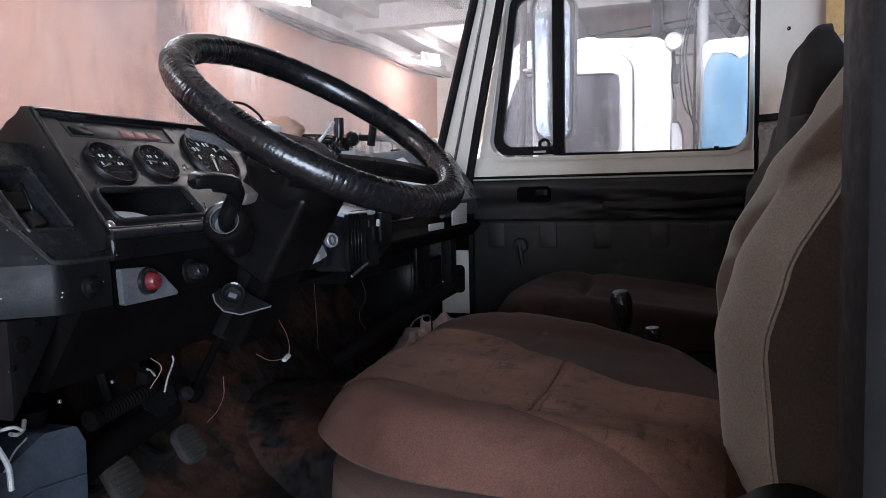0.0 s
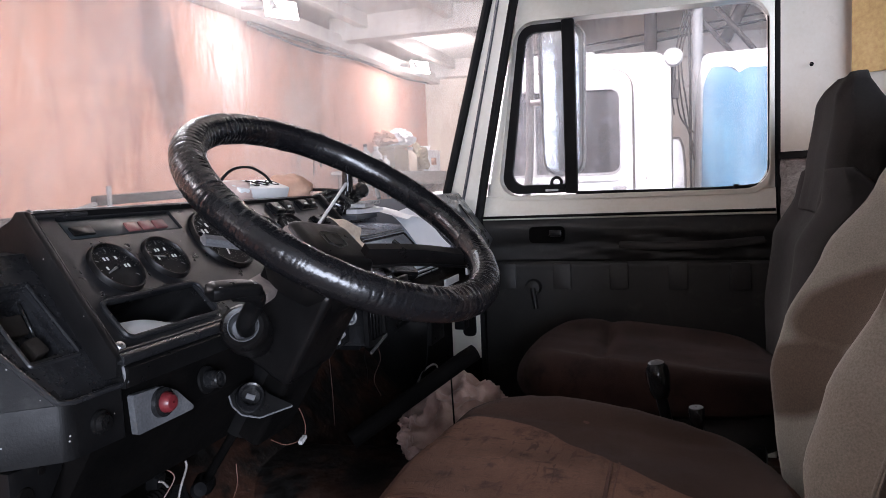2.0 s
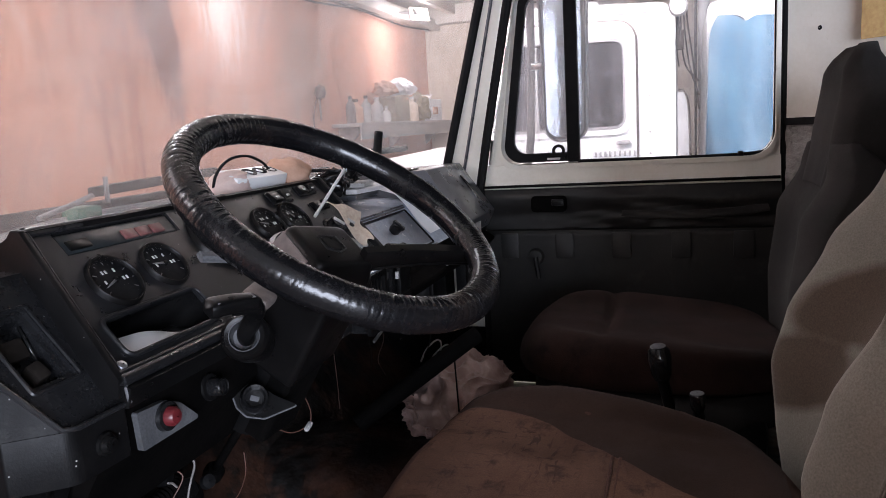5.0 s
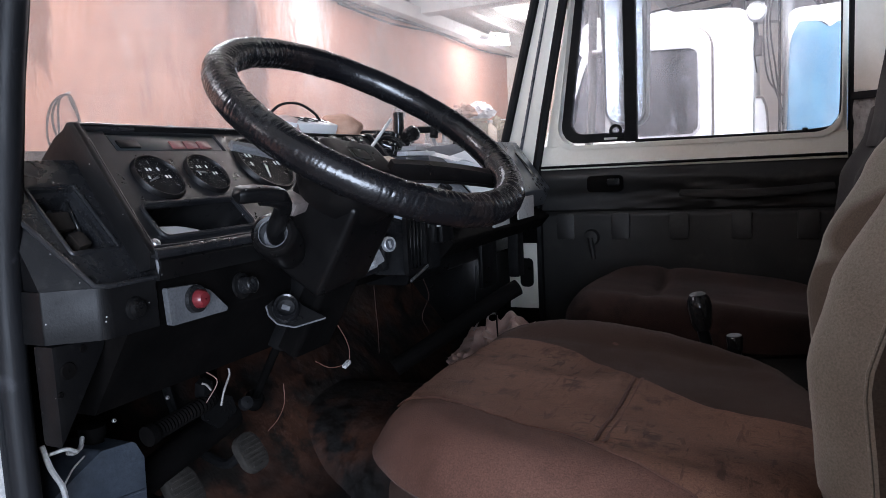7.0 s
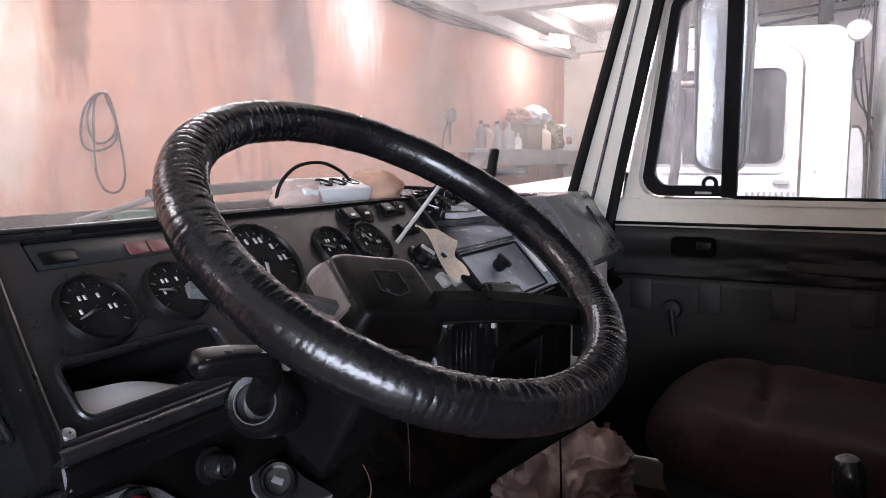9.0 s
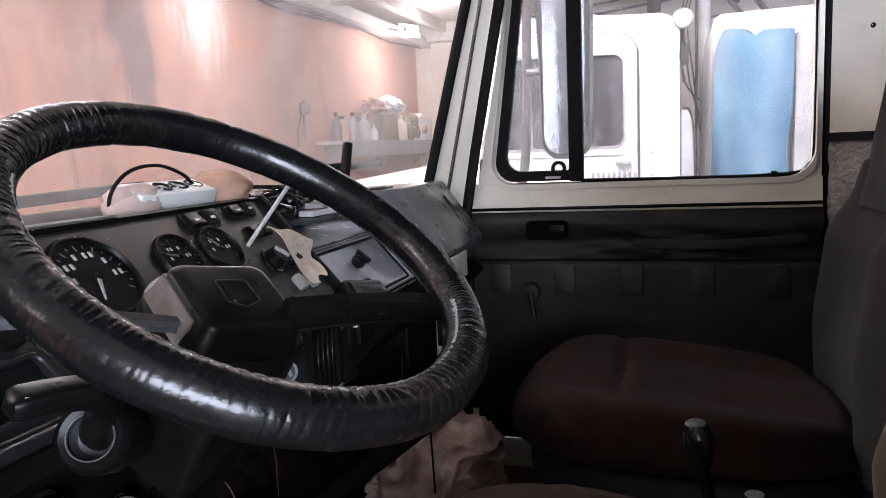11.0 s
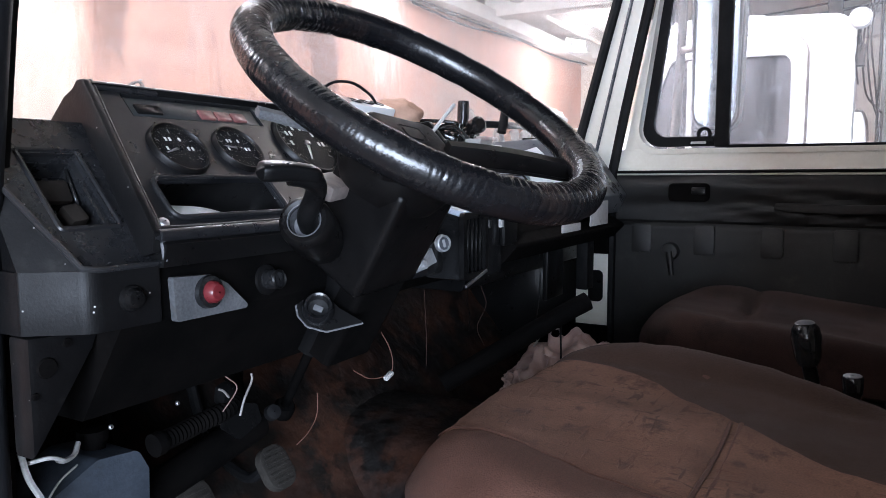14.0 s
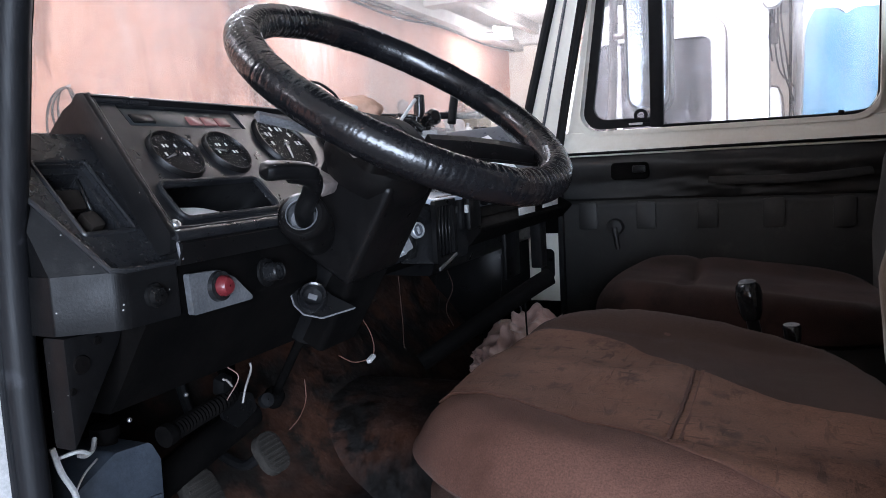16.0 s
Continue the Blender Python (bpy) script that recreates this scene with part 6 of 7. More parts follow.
for i in range(210):
    th = 2 * math.pi * (i + 0.5 + random.uniform(-0.2, 0.2)) / 210
    if 0.6 < th < 3.95:
        continue
    d, e = WA * math.cos(th) + WB * math.sin(th), -WA * math.sin(th) + WB * math.cos(th)
    c = WC + d * (WR - Wr * 0.78) + WN * Wr * 0.625
    u = (WN * 0.64 - d * 0.77).normalized()
    rot = Matrix((e, u.cross(e), u)).transposed()
    box(bm, c, (0.0012, random.uniform(0.003, 0.0048), 0.0014), rot @ Euler((0, 0, radians(random.uniform(15, 35)))).to_matrix())
pts = []
for i in range(300):
    th = 3.95 + (2 * math.pi - 3.35) * i / 299
    d = WA * math.cos(th) + WB * math.sin(th)
    pts.append(WC + d * (WR - Wr * 0.775) + WN * (Wr * 0.625 + 0.0006 * math.sin(th * 105)))
tube(bm, pts, 0.0011, 5)
part("lacing", bm, PIPE_GREY, sw, "dark lacing along the inner seam")
TURN = radians(-25)  # the wheel stands a little off straight ahead
UA, UB = WA * math.cos(TURN) + WB * math.sin(TURN), WB * math.cos(TURN) - WA * math.sin(TURN)
HC = WC + WA * 0.010 - WB * 0.017  # middle of the horn pad


def on_hub(a, b, n=0.0):
    return HC + UA * a + UB * b + WN * n


def hub_shell(bm, levels):
    """Rounded four-sided shells stacked along the wheel's axis: (half length, half width, corner, height)."""
    rings = [[bm.verts.new(on_hub(a, b, n)) for a, b in round_rect(2 * ha, 2 * hb, r, 6)] for ha, hb, r, n in levels]
    for A, C in zip(rings, rings[1:]):
        for k in range(len(A)):
            bm.faces.new((A[k], A[(k + 1) % len(A)], C[(k + 1) % len(A)], C[k]))
    bm.faces.new(rings[0])
    bm.faces.new(rings[-1][::-1])
    return bm


hub = part("hub", lathe(B(), [(0.001, -0.075), (0.036, -0.077), (0.042, -0.085), (0.044, -0.105), (0.001, -0.11)], WC, WN, 28), DARK_PLASTIC, sw)
part("horn_pad", hub_shell(B(), [(0.036, 0.040, 0.010, -0.038), (0.041, 0.045, 0.012, -0.040), (0.0435, 0.0475, 0.012, -0.044), (0.047, 0.052, 0.012, -0.070), (0.046, 0.051, 0.012, -0.080)]), COLUMN_BLACK, hub, "square black horn pad")
shield = round_poly([(-0.016, -0.015), (0.012, -0.016), (0.020, 0.0), (0.012, 0.016), (-0.016, 0.015)], 0.003)
part("emblem", hub_shell(B(), [(0.013, 0.011, 0.006, -0.0365), (0.014, 0.012, 0.006, -0.0385)]), DARK_PLASTIC, hub, "raised shield emblem")
part("emblem_rim", tube(B(), [tuple(on_hub(a, b, -0.0372)) for a, b in shield], 0.0009, 6, closed=True), DUSTY_BLACK, hub)
CHEEK = [(-0.040, -0.0478, -0.046), (0.026, -0.0478, -0.046), (0.020, -0.0560, -0.076), (-0.044, -0.0560, -0.076)]
bm = B()
outer_q, inner_q = [bm.verts.new(on_hub(a, b - 0.0015, n)) for a, b, n in CHEEK], [bm.verts.new(on_hub(a, b + 0.006, n)) for a, b, n in CHEEK]
bm.faces.new(outer_q)
bm.faces.new(inner_q[::-1])
for k in range(4):
    bm.faces.new((outer_q[k], inner_q[k], inner_q[(k + 1) % 4], outer_q[(k + 1) % 4]))
bmesh.ops.bevel(bm, geom=bm.edges[:], offset=0.002, segments=2, affect="EDGES")
part("hub_cheek", bm, TRUSS_PAINT, hub, "pale worn side of the hub")


def spoke_bar(ang, a0, half, height, mtl, lab, n_root=-0.046, n_tip=-0.030):
    """A deep pressed bar from the pad to the rim: flat top, upright sides."""
    tip = WA * math.cos(ang) * (WR - 0.006) + WB * math.sin(ang) * (WR - 0.006) + WN * n_tip + WC
    root = on_hub(*a0, n_root)
    way = (tip - root).normalized()
    across = WN.cross(way).normalized()

    def ring(u):
        c = root.lerp(tip, u) + WN * 0.004 * math.sin(math.pi * u)
        h = height * (1 - 0.35 * u)
        w = half * (1 + 0.25 * u)
        return [c + across * w * k + WN * -d for k, d in ((-0.86, 0.0), (0.86, 0.0), (1.0, 0.004), (1.0, h), (0.9, h + 0.003), (-0.9, h + 0.003), (-1.0, h), (-1.0, 0.004))]
    bm = B()
    rows = [[bm.verts.new(p) for p in ring(k / 16)] for k in range(17)]
    for A, C in zip(rows, rows[1:]):
        for k in range(8):
            bm.faces.new((A[k], A[(k + 1) % 8], C[(k + 1) % 8], C[k]))
    bm.faces.new(rows[0])
    bm.faces.new(rows[-1][::-1])
    sp = part("spoke", bm, mtl, sw, lab)
    for side in (-1, 1):
        part("spoke_edge", tube(B(), [root.lerp(tip, k / 12) - WN * (-0.004 * math.sin(math.pi * k / 12) + height * (1 - 0.35 * k / 12)) + across * side * half * (1.02 + 0.25 * k / 12) for k in range(13)], 0.0022, 6), mtl, sp)


spoke_bar(radians(43), (0.030, 0.030), 0.0075, 0.028, COLUMN_BLACK, "worn black spoke", -0.026, -0.004)
spoke_bar(radians(253), (0.010, -0.035), 0.0045, 0.009, GREY_METAL, "worn grey spoke", -0.060, -0.044)

HUBROT = Matrix((WA, WB, WA.cross(WB))).transposed()
col = thing("steering_column", tuple(WC - WN * 0.42), "black steering column with stalk and ignition lock", "steering column")
part("shaft", tube(B(), [WC - WN * 0.06, WC - WN * 0.38], 0.026, 16), DARK_PLASTIC, col)
part("lower_shaft", tube(B(), [WC - WN * 0.36, (-0.70, 1.165, 1.43)], 0.007, 14), FLAT_BLACK, col)
part("joint", lathe(B(), [(0.001, 0.016), (0.013, 0.014), (0.017, 0.006), (0.017, -0.010), (0.012, -0.016), (0.001, -0.018)], (-0.70, 1.165, 1.43), (0.6, -0.3, 0.7), 18), FLAT_BLACK, col)


def along(d, a=0.0, b=0.0):
    return WC - WN * d + WA * a + WB * b


part("shroud", box(B(), tuple(along(0.165, 0.005, 0.008)), (0.105, 0.125, 0.150), HUBROT, 0.010, 3), COLUMN_BLACK, col, "black column shroud")
part("shroud_top", lathe(B(), [(0.040, -0.004), (0.066, 0.0), (0.072, -0.006), (0.073, -0.026), (0.064, -0.046)], tuple(along(0.074)), WN, 32), COLUMN_BLACK, col)
part("shroud_low", placed(prism(B(), round_poly([(-0.05, -0.030), (0.045, -0.025), (0.050, 0.065), (-0.05, 0.075)], 0.01), "z", -0.15, 0.0, 0.006), Matrix.Translation(along(0.225, 0.0, 0.005)) @ HUBROT.to_4x4()), FLAT_BLACK, col, "black lower shroud")
# stalk: mount with a bright ring, bent stem, grip
RC = Vector((-0.4496, 0.9310, 1.7453))
AX = Vector((0.40, -0.84, 0.36)).normalized()
mount = part("stalk_mount", lathe(B(), [(0.0, -0.020), (0.0165, -0.018), (0.0175, 0.004), (0.0240, 0.006), (0.0285, 0.002), (0.0300, -0.006), (0.0300, -0.040), (0.026, -0.085)], RC, AX, 36), COLUMN_BLACK, col, "round black stalk mount")
part("bright_ring", lathe(B(), [(0.0174, 0.0040), (0.0178, 0.0066), (0.0185, 0.0069), (0.0191, 0.0060)], RC, AX, 36), GREY_METAL, mount, "bright steel ring")
part("inner_sleeve", lathe(B(), [(0.0168, 0.003), (0.0160, -0.014), (0.006, -0.017)], RC, AX, 28), GREY_METAL, mount, "scratched grey sleeve")
stem = [RC - AX * 0.016, RC + AX * 0.004 + Vector((0.004, 0, 0.006)), Vector((-0.428, 0.921, 1.772)), Vector((-0.4165, 0.910, 1.786)), Vector((-0.4185, 0.897, 1.793)), Vector((-0.427, 0.882, 1.796))]
stalk = part("stalk", tube(B(), smooth_path(stem, 6), 0.0112, 16), DARK_PLASTIC, col, "bent black control stalk")
GA, GB = Vector((-0.409, 0.912, 1.7945)), Vector((-0.4425, 0.850, 1.7990))
gd = (GB - GA).normalized()
gu = (Vector((0.30, -0.10, 1.0)) - gd * Vector((0.30, -0.10, 1.0)).dot(gd)).normalized()
gs = gd.cross(gu)
bm = B()
rings = []
for k in range(15):
    u = k / 14
    cap = max(0.0, 1 - ((u - 0.86) / 0.14) ** 2) ** 0.5 if u > 0.86 else max(0.05, 1 - ((0.14 - u) / 0.14) ** 2) ** 0.5 if u < 0.14 else 1.0
    w, h = (0.0105 + 0.0035 * u) * max(cap, 0.08), (0.0085 + 0.0012 * u) * max(cap, 0.08)
    p = GA.lerp(GB, u) + gu * 0.003 * math.sin(math.pi * u)
    rings.append([bm.verts.new(p + gs * w * math.copysign(abs(math.cos(q)) ** 0.55, math.cos(q)) + gu * h * math.copysign(abs(math.sin(q)) ** 0.55, math.sin(q))) for q in (2 * math.pi * (j + 0.5) / 20 for j in range(20))])
for A, C in zip(rings, rings[1:]):
    for j in range(20):
        bm.faces.new((A[j], A[(j + 1) % 20], C[(j + 1) % 20], C[j]))
bm.faces.new(rings[0])
bm.faces.new(rings[-1][::-1])
part("stalk_grip", bm, DARK_PLASTIC, stalk, "glossy black tapered grip")
# pale top plate paints the sheen on the black grip
top = [GA.lerp(GB, 0.16) + gs * 0.006, GA.lerp(GB, 0.16) - gs * 0.006, GA.lerp(GB, 0.84) - gs * 0.0095, GA.lerp(GB, 0.84) + gs * 0.0095]
bm = B()
lo, hi = [bm.verts.new(p + gu * 0.0080) for p in top], [bm.verts.new(p + gu * 0.0104) for p in top]
bm.faces.new(lo)
bm.faces.new(hi[::-1])
for i in range(4):
    bm.faces.new((lo[i], hi[i], hi[(i + 1) % 4], lo[(i + 1) % 4]))
part("grip_top", bm, PIPE_GREY, stalk, "flat top, pale grey for its sheen")
# reflection on the lever end is put into its grey colour
part("stalk_sleeve", box(B(), (-0.458, 0.990, 1.783), (0.036, 0.064, 0.020), Euler((radians(6), radians(26), radians(12))).to_matrix(), 0.006), TRUSS_PAINT, col, "lever end, grey to hold its glint")
LC = Vector((-0.5016, 1.0127, 1.6300))
LN, LU = Vector((0.55, -0.65, 0.52)).normalized(), Vector((0.763, 0.646, 0)).normalized()
LOCK = Matrix.Translation(LC) @ Matrix((LU, LN.cross(LU), LN)).transposed().to_4x4()
plate_shape = [(-0.0273, 0.0085), (-0.0247, -0.0072), (-0.0141, -0.0214), (0.0094, -0.0290), (0.0568, -0.0192), (0.0257, 0.0020), (0.0163, 0.0130), (-0.0042, 0.0240)]
lock = part("ignition_plate", placed(prism(B(), round_poly(plate_shape, [0.004, 0.006, 0.008, 0.008, 0.002, 0.006, 0.004, 0.008], 4), "z", -0.003, 0.0), LOCK), DARK_PLASTIC, col, "scuffed dark metal ignition plate")
bare = round_poly(plate_shape, [0.004, 0.006, 0.008, 0.008, 0.002, 0.006, 0.004, 0.008], 4)
# grey line paints the highlight on the left and lower edge
part("plate_rim", placed(tube(B(), [(x, y, 0.0) for x, y in bare[1:23]], 0.0013, 6), LOCK), GREY_METAL, lock, "grey highlight along the left and lower edge")
barrel = part("lock_barrel", placed(lathe(B(), [(0.001, 0.004), (0.0125, 0.005), (0.0140, 0.015), (0.0165, 0.0165), (0.0195, 0.010), (0.0205, 0.0)], (0, 0, 0), (0, 0, 1), 30), LOCK), GLOSS_BLACK, lock, "black ignition lock barrel")
part("key_slot", placed(box(B(), (0, 0, 0.004), (0.012, 0.007, 0.006), Euler((0, 0, radians(-25))).to_matrix(), 0.001), LOCK), GREY_METAL, lock)

# ---- seats ----
def cushion(bm, cx, cy, hx, hy, z_at, z_low, power=3.6, nr=26, nt=96, edge=0.07, taper=0.0):
    """A stuffed seat cushion with soft edges, closed below."""
    def outline(t):
        c, s = math.cos(t), math.sin(t)
        x, y = math.copysign(abs(c) ** (2 / power), c), math.copysign(abs(s) ** (2 / power), s)
        if x < 0 and y < 0:
            y *= 1 - taper * x * x
        return Vector((hx * x, hy * y))
    rings = []
    for i in range(nr + 1):
        q = i / nr
        ring = []
        for k in range(nt):
            o = outline(2 * math.pi * k / nt) * (q ** 0.8)
            x, y = cx + o.x, cy + o.y
            drop = edge * max(0, (q - 0.72) / 0.28) ** 2.4
            ring.append(bm.verts.new((x, y, z_at(x, y) - drop)))
        rings.append(ring)
    for f, z in ((1.012, 0.30), (1.015, 0.60), (0.995, 0.88), (0.94, 1.0), (0.5, 1.02)):
        ring = []
        for k in range(nt):
            o = outline(2 * math.pi * k / nt)
            x, y = cx + o.x * f, cy + o.y * f
            top = z_at(cx + o.x, cy + o.y) - edge
            ring.append(bm.verts.new((x, y, top + (z_low - top) * z)))
        rings.append(ring)
    for A, C in zip(rings, rings[1:]):
        for k in range(nt):
            bm.faces.new((A[k], A[(k + 1) % nt], C[(k + 1) % nt], C[k]))
    bm.faces.new(rings[-1])
    bmesh.ops.remove_doubles(bm, verts=rings[0], dist=0.002)
    return bm


def bell(v, c, w):
    return math.exp(-((v - c) / w) ** 2)


SY = 1.085


def driver_top(x, y):
    z = 1.5177 - 0.05 * (x + 0.03) - 1.3 * max(0, -x - 0.22) ** 2
    z += 0.062 * bell(y, SY + 0.215, 0.085) * (1 - 0.5 * max(0, x + 0.1) / 0.3) + 0.017 * bell(y, SY - 0.215, 0.085)
    z += 0.012 * bell(y, SY, 0.12) * (x < 0.2)
    z -= 0.004 * bell(y, 0.895 - 0.30 * x, 0.012) + 0.004 * bell(y, SY + 0.140, 0.010)
    z -= 0.006 * bell(x, -0.034, 0.008) * bell(y, SY - 0.06, 0.11)
    z += 0.0055 * noise.noise(Vector((x * 9, y * 9, 1))) + 0.0018 * noise.noise(Vector((x * 44, y * 44, 3)))
    return z


ds = thing("driver_seat", (-0.05, SY, CF), "brown velour driver's seat with a grey-beige backrest, worn", "seat")
part("seat_cushion", cushion(B(), -0.0585, SY - 0.031, 0.281, 0.252, driver_top, 1.468, power=3.1, edge=0.048, taper=0.24), VELOUR, ds, "worn brown velour cushion with creases")
part("seat_skirt", cushion(B(), -0.05, SY - 0.031, 0.268, 0.244, lambda x, y: 1.450 + 0.004 * noise.noise(Vector((x * 9, y * 9, 0))), 1.30, edge=0.02, taper=0.24), VELOUR_SKIRT, ds, "paler brown skirt under the cushion")
part("seat_box", box(B(), (-0.02, SY, 1.225), (0.40, 0.40, 0.17), bevel=0.02), DARK_PLASTIC, ds)
# seams sewn into the cushion, and the paler panel between them
def cushion_z(x, y):
    u, v = (x + 0.0585) / 0.281, (y - SY + 0.031) / 0.252
    if u < 0 and v < 0:
        v /= 1 - 0.24 * min(1.0, u * u)
    r = (abs(u) ** 3.1 + abs(v) ** 3.1) ** (1 / 3.1)
    return driver_top(x, y) - 0.048 * max(0, (min(1, r ** 1.25) - 0.72) / 0.28) ** 2.4


seam_near = smooth_path([(-0.300, 0.962, 0), (-0.250, 0.955, 0), (-0.175, 0.945, 0), (-0.110, 0.925, 0), (-0.040, 0.884, 0), (0.05, 0.840, 0), (0.17, 0.815, 0)], 8)
seam_far = smooth_path([(-0.290, 1.215, 0), (-0.232, 1.217, 0), (-0.148, 1.203, 0), (-0.091, 1.173, 0), (-0.030, 1.131, 0), (0.07, 1.059, 0), (0.18, 1.03, 0)], 8)
part("centre_panel", sheet(B(), lambda u, v: (lambda p: (p.x, p.y, cushion_z(p.x, p.y) + 0.0022))(seam_near[round(u * 48)].lerp(seam_far[round(u * 48)], v)), 48, 24, 0.003), VELOUR_MID, ds, "paler worn centre panel")
def far_edge(x):
    """Where the far bolster turns over towards the tunnel."""
    u = min(0.985, abs((x + 0.0585) / 0.281))
    return SY - 0.031 + 0.252 * 0.93 * (1 - u ** 3.1) ** (1 / 3.1)


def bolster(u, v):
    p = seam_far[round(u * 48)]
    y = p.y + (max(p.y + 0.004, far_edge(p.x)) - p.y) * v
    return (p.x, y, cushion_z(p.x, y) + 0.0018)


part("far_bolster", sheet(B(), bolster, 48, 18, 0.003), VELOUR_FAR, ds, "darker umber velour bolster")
for line in (seam_near, seam_far):
    part("seam", tube(B(), [(p.x, p.y, cushion_z(p.x, p.y) + 0.001) for p in line], 0.0013, 6), VELOUR, ds)
for dx in (-0.0055, 0.0055):
    part("seam", tube(B(), [(-0.030 + dx, y, cushion_z(-0.030, y) + 0.0016) for y in [0.885 + 0.245 * k / 24 for k in range(25)]], 0.0030, 6), VELOUR, ds)


def spine(knots, z):
    for (z0, x0), (z1, x1) in zip(knots, knots[1:]):
        if z <= z1:
            t = max(0, (z - z0) / (z1 - z0))
            t = t * t * (3 - 2 * t) * 0.5 + t * 0.5
            return x0 + (x1 - x0) * t
    return knots[-1][1]


NEAR = [(1.46, 0.172), (1.54, 0.162), (1.63, 0.155), (1.70, 0.173), (1.80, 0.223), (1.88, 0.282), (1.96, 0.328), (2.05, 0.372), (2.20, 0.440)]


def backrest(bm, cy, half, knots, z0, z1, bolster, thick, top_round=0.10, nz=46, far_lag=0.0):
    """Front with two bolsters, rounded sides and top, flat back."""
    def section(z, k, n):
        """A point of the outline of one level, k of n going round."""
        top = max(0, (z - (z1 - top_round)) / top_round)
        h = half * (1 - 0.22 * top ** 2.2)
        a = 2 * math.pi * k / n
        c, s = math.cos(a), math.sin(a)
        p = 4.2
        y = h * math.copysign(abs(s) ** (2 / p), s)
        d = math.copysign(abs(c) ** (2 / p), c)
        xf = spine(knots, z)
        th = thick * (1 - 0.55 * top ** 2)
        front = bolster * (1 - bell(abs(y) / h, 0.72, 0.26))
        x = xf + th / 2 - d * th / 2 + (front if d > 0 else 0) * max(0, d) + far_lag * max(0, d) * min(1.0, max(0.0, y / (0.5 * h)))
        return (x, cy + y, z)
    n = 72
    rings = []
    for i in range(nz + 1):
        z = z0 + (z1 - z0) * i / nz
        rings.append([bm.verts.new(section(z, k, n)) for k in range(n)])
    for A, C in zip(rings, rings[1:]):
        for k in range(n):
            bm.faces.new((A[k], A[(k + 1) % n], C[(k + 1) % n], C[k]))
    bm.faces.new(rings[0][::-1])
    top = [bm.verts.new(Vector(v.co).lerp(Vector((spine(knots, z1) + thick / 2, cy, z1)), 0.35) + Vector((0, 0, 0.02))) for v in rings[-1]]
    for k in range(n):
        bm.faces.new((rings[-1][k], rings[-1][(k + 1) % n], top[(k + 1) % n], top[k]))
    bm.faces.new(top)
    return bm


part("backrest", backrest(B(), SY, 0.255, NEAR, 1.44, 2.16, 0.090, 0.17, far_lag=0.013), VELOUR_PALE, ds, "grey-beige velour backrest")
part("side_cover", sheet(B(), lambda u, v: (spine(NEAR, 1.46 + 0.66 * v) + 0.050 + 0.113 * u, SY - 0.2570 - 0.002 * math.sin(math.pi * u), 1.46 + 0.66 * v), 8, 40, 0.004), VELOUR_SIDE, ds, "dark brown rear edge of the backrest")
for off, dy in ((0.045, -0.2575), (0.052, 0.2575)):
    part("side_seam", tube(B(), [(spine(NEAR, 1.47 + 0.64 * k / 30) + off, SY + dy, 1.47 + 0.64 * k / 30) for k in range(31)], 0.0016, 6), VELOUR_PALE, ds)
part("recliner_cover", lathe(B(), [(0.001, 0.025), (0.045, 0.022), (0.055, 0.0)], (0.225, SY - 0.262, 1.452), (0, -1, 0), 24), DARK_PLASTIC, ds, "round black recliner cover")

PY = 1.83


def passenger_top(x, y):
    z = 1.520 - 0.10 * (x + 0.05) + 0.020 * bell(y, PY - 0.19, 0.07) + 0.022 * bell(y, PY + 0.20, 0.07)
    z -= 0.016 * bell(x, -0.107, 0.014) * bell(y, PY + 0.05, 0.17)
    z += 0.010 * (x > -0.107) * min(1.0, (x + 0.107) / 0.03) * bell(y, PY, 0.15)
    return z + 0.003 * noise.noise(Vector((x * 12, y * 12, 7)))


ps = thing("passenger_seat", (0.0, PY, CF), "brown passenger seat, darkened for shade, with a tall dark backrest", "seat")
part("seat_cushion", cushion(B(), 0.00, PY + 0.01, 0.297, 0.250, passenger_top, 1.445, power=2.8, edge=0.052), VELOUR_SHADED, ps, "brown velour cushion, darkened for its shade")
part("seat_skirt", cushion(B(), 0.01, PY + 0.01, 0.275, 0.235, lambda x, y: 1.450, 1.36, power=2.8, edge=0.01), VELOUR_BLACK, ps, "black cloth skirt")
part("seat_box", box(B(), (0.0, PY, 1.265), (0.42, 0.42, 0.25), bevel=0.02), DARK_PLASTIC, ps)
PK = [(1.44, 0.245), (1.60, 0.240), (1.76, 0.258), (1.85, 0.305), (1.95, 0.325), (2.04, 0.335), (2.08, 0.355)]
part("backrest", backrest(B(), PY + 0.02, 0.240, PK, 1.43, 1.90, 0.030, 0.13), VELOUR_BLACK, ps, "dark grey-brown backrest")
part("headrest", backrest(B(), PY + 0.02, 0.165, [(1.80, 0.300), (1.90, 0.318), (2.04, 0.338), (2.10, 0.37)], 1.82, 2.07, 0.012, 0.11, 0.09), VELOUR_BLACK, ps, "dark headrest")

# ---- levers ----
gl = thing("gear_lever", (0.02, 1.47, CF + 0.2), "black gear lever, a grey highlight painted on its knob", "gear lever")
part("shaft", tube(B(), smooth_path([(0.05, 1.50, CF + 0.19), (0.035, 1.48, 1.45), (0.020, 1.466, 1.53)]), 0.010, 12), DARK_PLASTIC, gl)
part("knob", lathe(B(), [(0.001, 0.064), (0.012, 0.062), (0.0185, 0.054), (0.021, 0.040), (0.018, 0.012), (0.013, 0.0)], (0.021, 1.466, 1.524), (-0.12, -0.06, 1), 24), GLOSS_BLACK, gl, "black knob")
